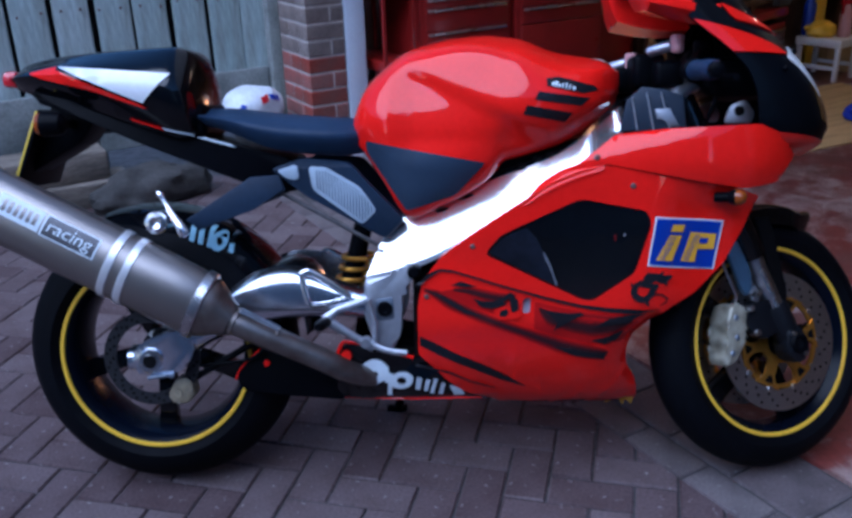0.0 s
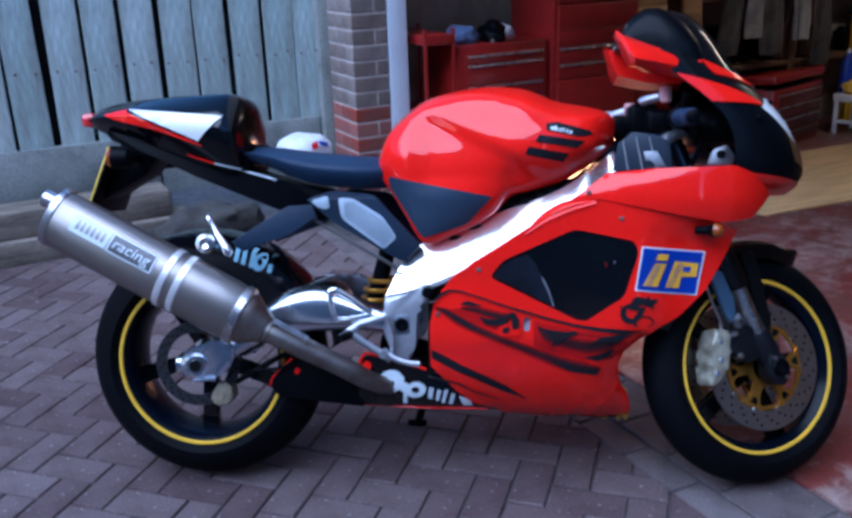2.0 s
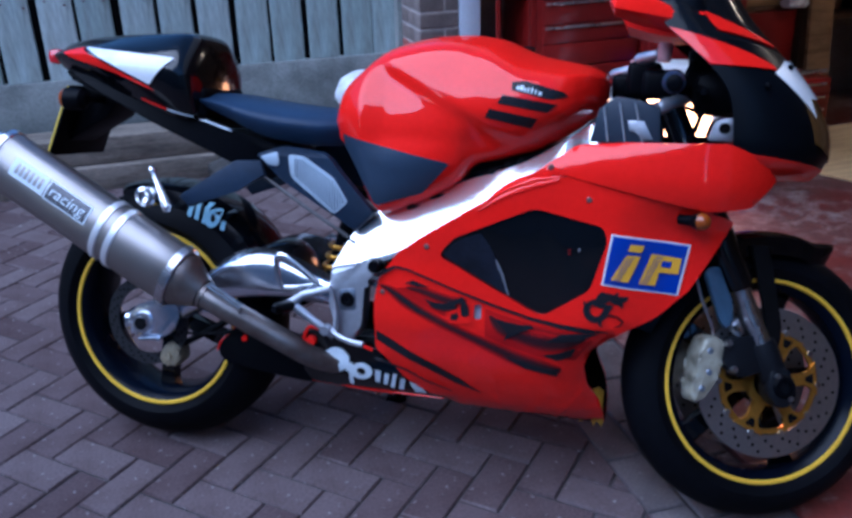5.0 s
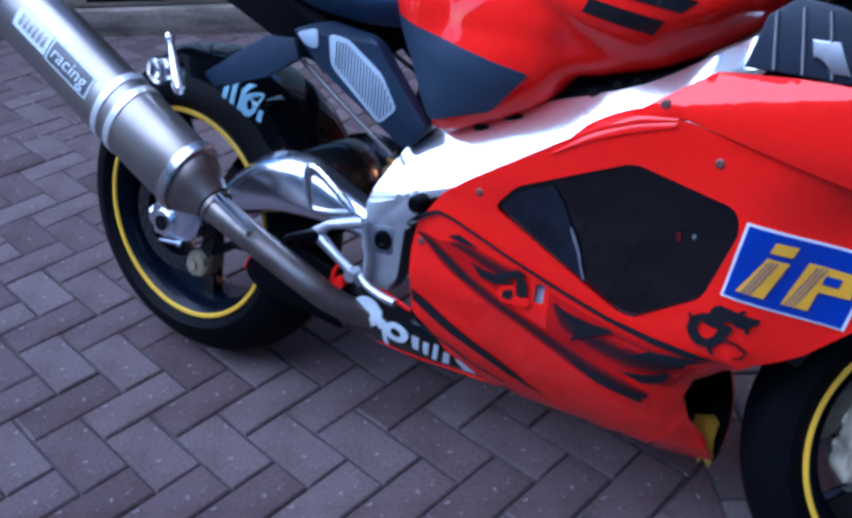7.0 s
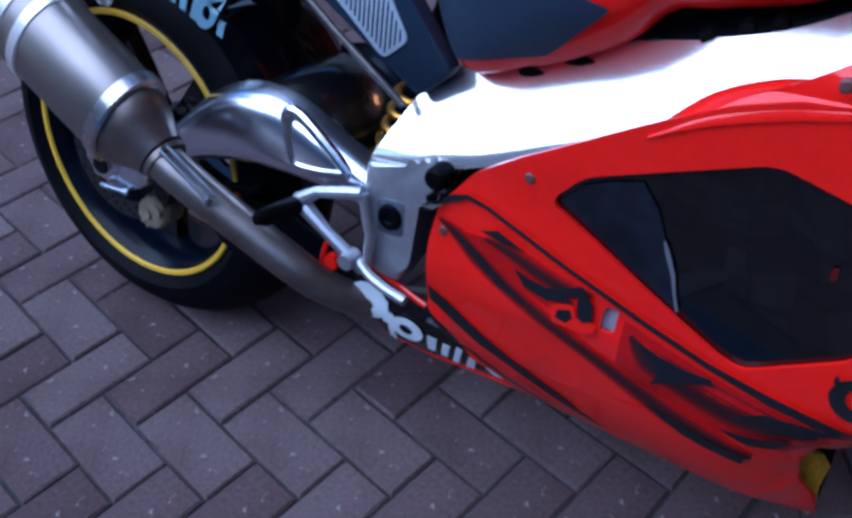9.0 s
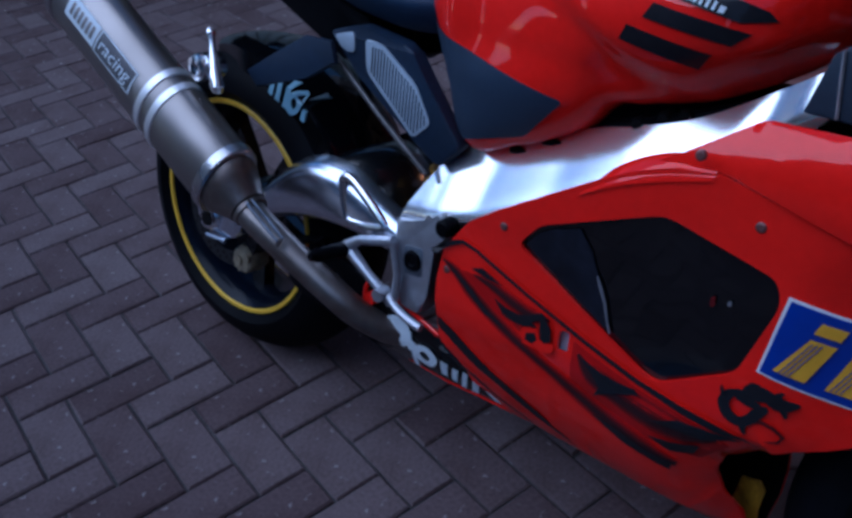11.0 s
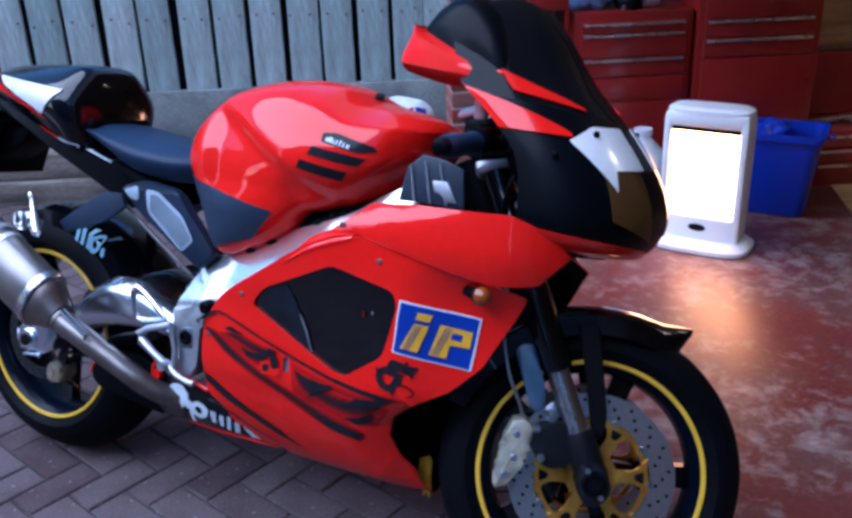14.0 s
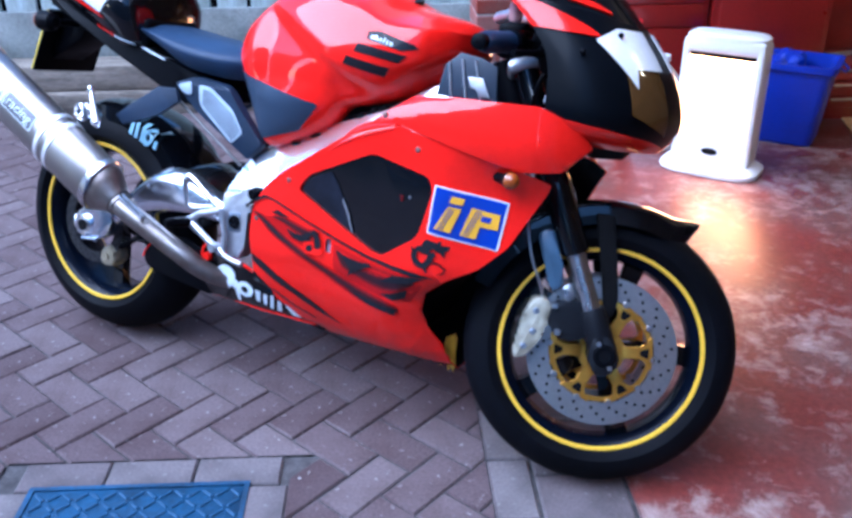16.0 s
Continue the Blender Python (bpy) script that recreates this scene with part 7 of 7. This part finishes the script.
for z in (0.534, 0.984, 1.484):
    u = 0.08
    while u < 3.0:
        w, h, d = rnd.uniform(0.08, 0.24), rnd.uniform(0.10, 0.30), rnd.uniform(0.14, 0.22)
        mt = rnd.choice(mats)
        if rnd.random() < 0.45:
            bm = bmesh.new()
            r = w * 0.42
            loft(bm, [[(r * q * math.cos(a), r * q * math.sin(a), zz * h) for a in [2 * math.pi * k / 16 for k in range(16)]] for q, zz in ((0.94, 0), (1, 0.03), (1, 0.75), (0.6, 0.92), (0.55, 1))])
            solid("tin", bm, mt, at(2.24 + u + w / 2, 3.15, z + 0.004), "old tin standing on the shelf", "tin", group="odds and ends on the shelves")
        else:
            solid("carton", boxed(0, w, 0, d, 0, h, bevel=0.006), mt, at(2.24 + u, 3.05, z + 0.004, rnd.uniform(-6, 6)), "dusty carton standing on the shelf", "carton", group="odds and ends on the shelves")
        u += w + rnd.uniform(0.01, 0.08)


def hung_cloth(u, s, z0, z1, w, mat, label, seed):
    """Cloth gathered on a hook, with folds that widen downwards."""
    rings = []
    for k in range(9):
        f = k / 8
        z = z1 + (z0 - z1) * f
        ww = w * (0.18 + 0.82 * min(1, f * 1.8) ** 0.7) * (1 + 0.12 * noise.noise(Vector((seed, f * 3, 0))))
        ring = []
        for j in range(28):
            a = 2 * math.pi * j / 28
            fold = 1 + 0.22 * math.sin(5 * a + seed + 1.5 * f) + 0.15 * noise.noise(Vector((math.cos(a) * 2, math.sin(a) * 2 + seed, f * 4)))
            ring.append((ww * 0.5 * math.cos(a) * fold + 0.03 * math.sin(seed + 3 * f), ww * 0.17 * math.sin(a) * fold, z))
        rings.append(ring)
    hc = thing("hanging_bag", at(u, s, 0.0), label, "bag", "things hung before the shelves")
    part("cloth", loft(bmesh.new(), rings), mat, hc, sharp=0.9)
    hk = bmesh.new()
    tube(hk, [(0, 0, z1 - 0.01), (0, 0.01, 1.372), (0, 3.00 - s, 1.398)], 0.006, 8)
    part("hook", hk, STEEL, hc)


for u, s, z0, z1, w, mat, label, seed in ((2.60, 2.93, 0.62, 1.25, 0.16, TARP, "dark grey cloth bag hanging from a hook", 1.0), (2.80, 2.90, 0.72, 1.30, 0.13, GREYBAG, "grey cloth bag hanging from a hook", 2.3),
                                         (2.98, 2.92, 0.60, 1.28, 0.17, TARP, "dark grey cloth bag hanging from a hook", 3.1), (3.20, 2.90, 0.68, 1.30, 0.12, GREYBAG, "grey cloth bag hanging from a hook", 4.4),
                                         (3.42, 2.92, 0.50, 1.27, 0.15, TARP, "dark grey cloth bag hanging from a hook", 5.2)):
    hung_cloth(u, s, z0, z1, w, mat, label, seed)
for u, drop in ((2.70, 0.66), (2.90, 0.58), (3.10, 0.72)):
    cl = bmesh.new()
    loop = [(0.07 * math.sin(2 * math.pi * k / 24), 0.004 * k / 24, 1.385 - drop * (0.5 - 0.5 * math.cos(2 * math.pi * k / 24))) for k in range(25)]
    tube(cl, loop, 0.006, 8)
    solid("cable_loop", cl, GREYBAG, at(u, 2.965, 0.004), "grey cable hung in a loop", "cable", group="cables hung before the shelves")

# ---- manhole cover ----
MC = pose(0.786, -0.379, 0, 0, 0, 32)
mh = thing("manhole_cover", MC @ Matrix.Translation((-0.47, -0.62, 0)), "blue-grey iron manhole cover with a raised tread", "manhole cover")
part("plate", boxed(0, 0.47, 0, 0.62, -0.02, 0.0, bevel=0.003), IRON, mh)
part("rim", boxed(-0.012, 0.0, -0.012, 0.632, -0.02, 0.003), IRON, mh)
part("rim", boxed(0.47, 0.482, -0.012, 0.632, -0.02, 0.003), IRON, mh)
part("rim", boxed(0.0, 0.47, 0.62, 0.632, -0.02, 0.003), IRON, mh)
bar_mesh = mesh_of("tread_bar", boxed(-0.016, 0.016, -0.0045, 0.0045, 0.0, 0.004, bevel=0.002, seg=1), IRON)
for i in range(15):
    for j in range(19):
        b = new("tread_bar", bar_mesh)
        b.parent = mh
        b.location = (0.02 + 0.031 * i, 0.02 + 0.032 * j, 0)
        b.rotation_euler = (0, 0, radians(45 if (i + j) % 2 else -45))

# ---- block paving, last ----
paving = thing("driveway", Matrix.Identity(4), "purple-grey brick paving laid in herringbone", "paving", kind="structure")
AX = radians(-11.5)
PX, PY = Vector((math.cos(AX), math.sin(AX))), Vector((-math.sin(AX), math.cos(AX)))
GU, GV = Vector((math.cos(radians(33)), math.sin(radians(33)))), Vector((-math.sin(radians(33)), math.cos(radians(33))))
C32, S32 = math.cos(radians(32)), math.sin(radians(32))


def brick_bm(bm, m, lx, ly, h=0.03):
    """One paver with a chamfered top, 20 triangles."""
    e = 0.004
    x, y = lx / 2 - 0.0025, ly / 2 - 0.0025
    lo = [(-x, -y, -h), (x, -y, -h), (x, y, -h), (-x, y, -h)]
    mi = [(-x, -y, -e), (x, -y, -e), (x, y, -e), (-x, y, -e)]
    hi = [(-x + e, -y + e, 0), (x - e, -y + e, 0), (x - e, y - e, 0), (-x + e, y - e, 0)]
    vs = [bm.verts.new(m @ Vector(p)) for p in lo + mi + hi]
    for a in (0, 4):
        for k in range(4):
            j = (k + 1) % 4
            bm.faces.new([vs[a + k], vs[a + j], vs[a + 4 + j], vs[a + 4 + k]])
    bm.faces.new(vs[8:12])


MU2, MV2 = Vector((C32, S32)), Vector((-S32, C32))
cuts = []


def manhole_frame(p):
    d = p - Vector((0.786, -0.379))
    return d.dot(MU2), d.dot(MV2)


one = bmesh.new()
brick_bm(one, Matrix.Identity(4), 0.2, 0.1)
paver_mesh = mesh_of("paver", one, PAVER)
rest = bmesh.new()
near = []
for i in range(-70, 40):
    for j in range(-55, 60):
        r = (i - j) % 4
        if r not in (0, 3):
            continue
        c = Vector((i + 1.0, j + 0.5)) if r == 0 else Vector((i + 0.5, j + 1.0))
        p = PX * (c.x * 0.1) + PY * (c.y * 0.1 - 0.036)
        q = p - Vector((1.57, 0))
        u, s = q.dot(GU), q.dot(GV)
        if u > -0.20 or s > 3.10 or u < -7 or s < -3.5:
            continue
        a, b = manhole_frame(p)
        cut = None
        if u > -0.44:
            cut = (Vector((1.57, 0)) - GU * 0.313, GU)
        elif -0.70 < a < 0.22 and -0.90 < b < 0.22:
            gaps = [(a - 0.10, 0), (-0.57 - a, 1), (b - 0.10, 2), (-0.76 - b, 3)]
            gap, which = max(gaps)
            if gap < -0.115:
                continue
            if gap < 0.115:
                n = (MU2, -MU2, MV2, -MV2)[which]
                base = Vector((0.786, -0.379)) + (MU2 * (0.10, -0.57)[which] if which < 2 else MV2 * (0.10, -0.76)[which - 2])
                cut = (base, -n)
        if cut:
            cuts.append((p, r, cut))
            continue
        near.append(((p - Vector((0.55, 0.0))).length, p, r))
near.sort(key=lambda a: a[0])
for k, (_, p, r) in enumerate(near):
    m = Matrix.Translation((p.x, p.y, random.uniform(-0.0015, 0.0015))) @ Matrix.Rotation(AX + (math.pi / 2 if r == 3 else 0) + radians(random.uniform(-0.7, 0.7)), 4, "Z")
    if k < 290:
        b = new("paver", paver_mesh)
        b.parent = paving
        b.matrix_basis = m
    else:
        brick_bm(rest, m, 0.2, 0.1)
for p, r, (base, n) in cuts:
    bm = bmesh.new()
    brick_bm(bm, Matrix.Translation((p.x, p.y, 0)) @ Matrix.Rotation(AX + (math.pi / 2 if r == 3 else 0), 4, "Z"), 0.2, 0.1)
    bmesh.ops.bisect_plane(bm, geom=bm.verts[:] + bm.edges[:] + bm.faces[:], plane_co=(base.x, base.y, 0), plane_no=(n.x, n.y, 0), clear_outer=True)
    if len(bm.faces) > 2:
        part("cut_paver", bm, PAVER, paving)
    else:
        bm.free()
part("paver_field", rest, PAVER, paving)["kind"] = "stuff"
sold = bmesh.new()
brick_bm(sold, Matrix.Identity(4), 0.2, 0.1)
edge_mesh = mesh_of("edging_brick", sold, PAVER_EDGE)
big = bmesh.new()
brick_bm(big, Matrix.Identity(4), 0.2, 0.2)
big_mesh = mesh_of("edging_block", big, PAVER_EDGE)
for k in range(26):
    s = -2.2 + 0.2 * k
    if s > 3.0:
        break
    for u, msh, nm in ((-0.262, edge_mesh, "edging_brick"), (-0.108, big_mesh, "edging_block")):
        if s > 2.55 and u > -0.2:
            continue
        b = new(nm, msh)
        b.parent = paving
        b.matrix_basis = GAR @ Matrix.Translation((u, s + (0.06 if nm == "edging_brick" else 0), 0.0)) @ Matrix.Rotation(math.pi / 2, 4, "Z")
for k in range(4):
    for loc, turn in (((-0.42 + 0.2 * k, 0.05), 0), ((0.05, -0.10 - 0.2 * k), 90), ((-0.522, -0.10 - 0.2 * k), 90)):
        if loc[1] > 0 and k == 3:
            continue
        b = new("edging_brick", edge_mesh)
        b.parent = paving
        b.matrix_basis = MC @ pose(loc[0], loc[1], 0.0005 * k, 0, 0, turn)
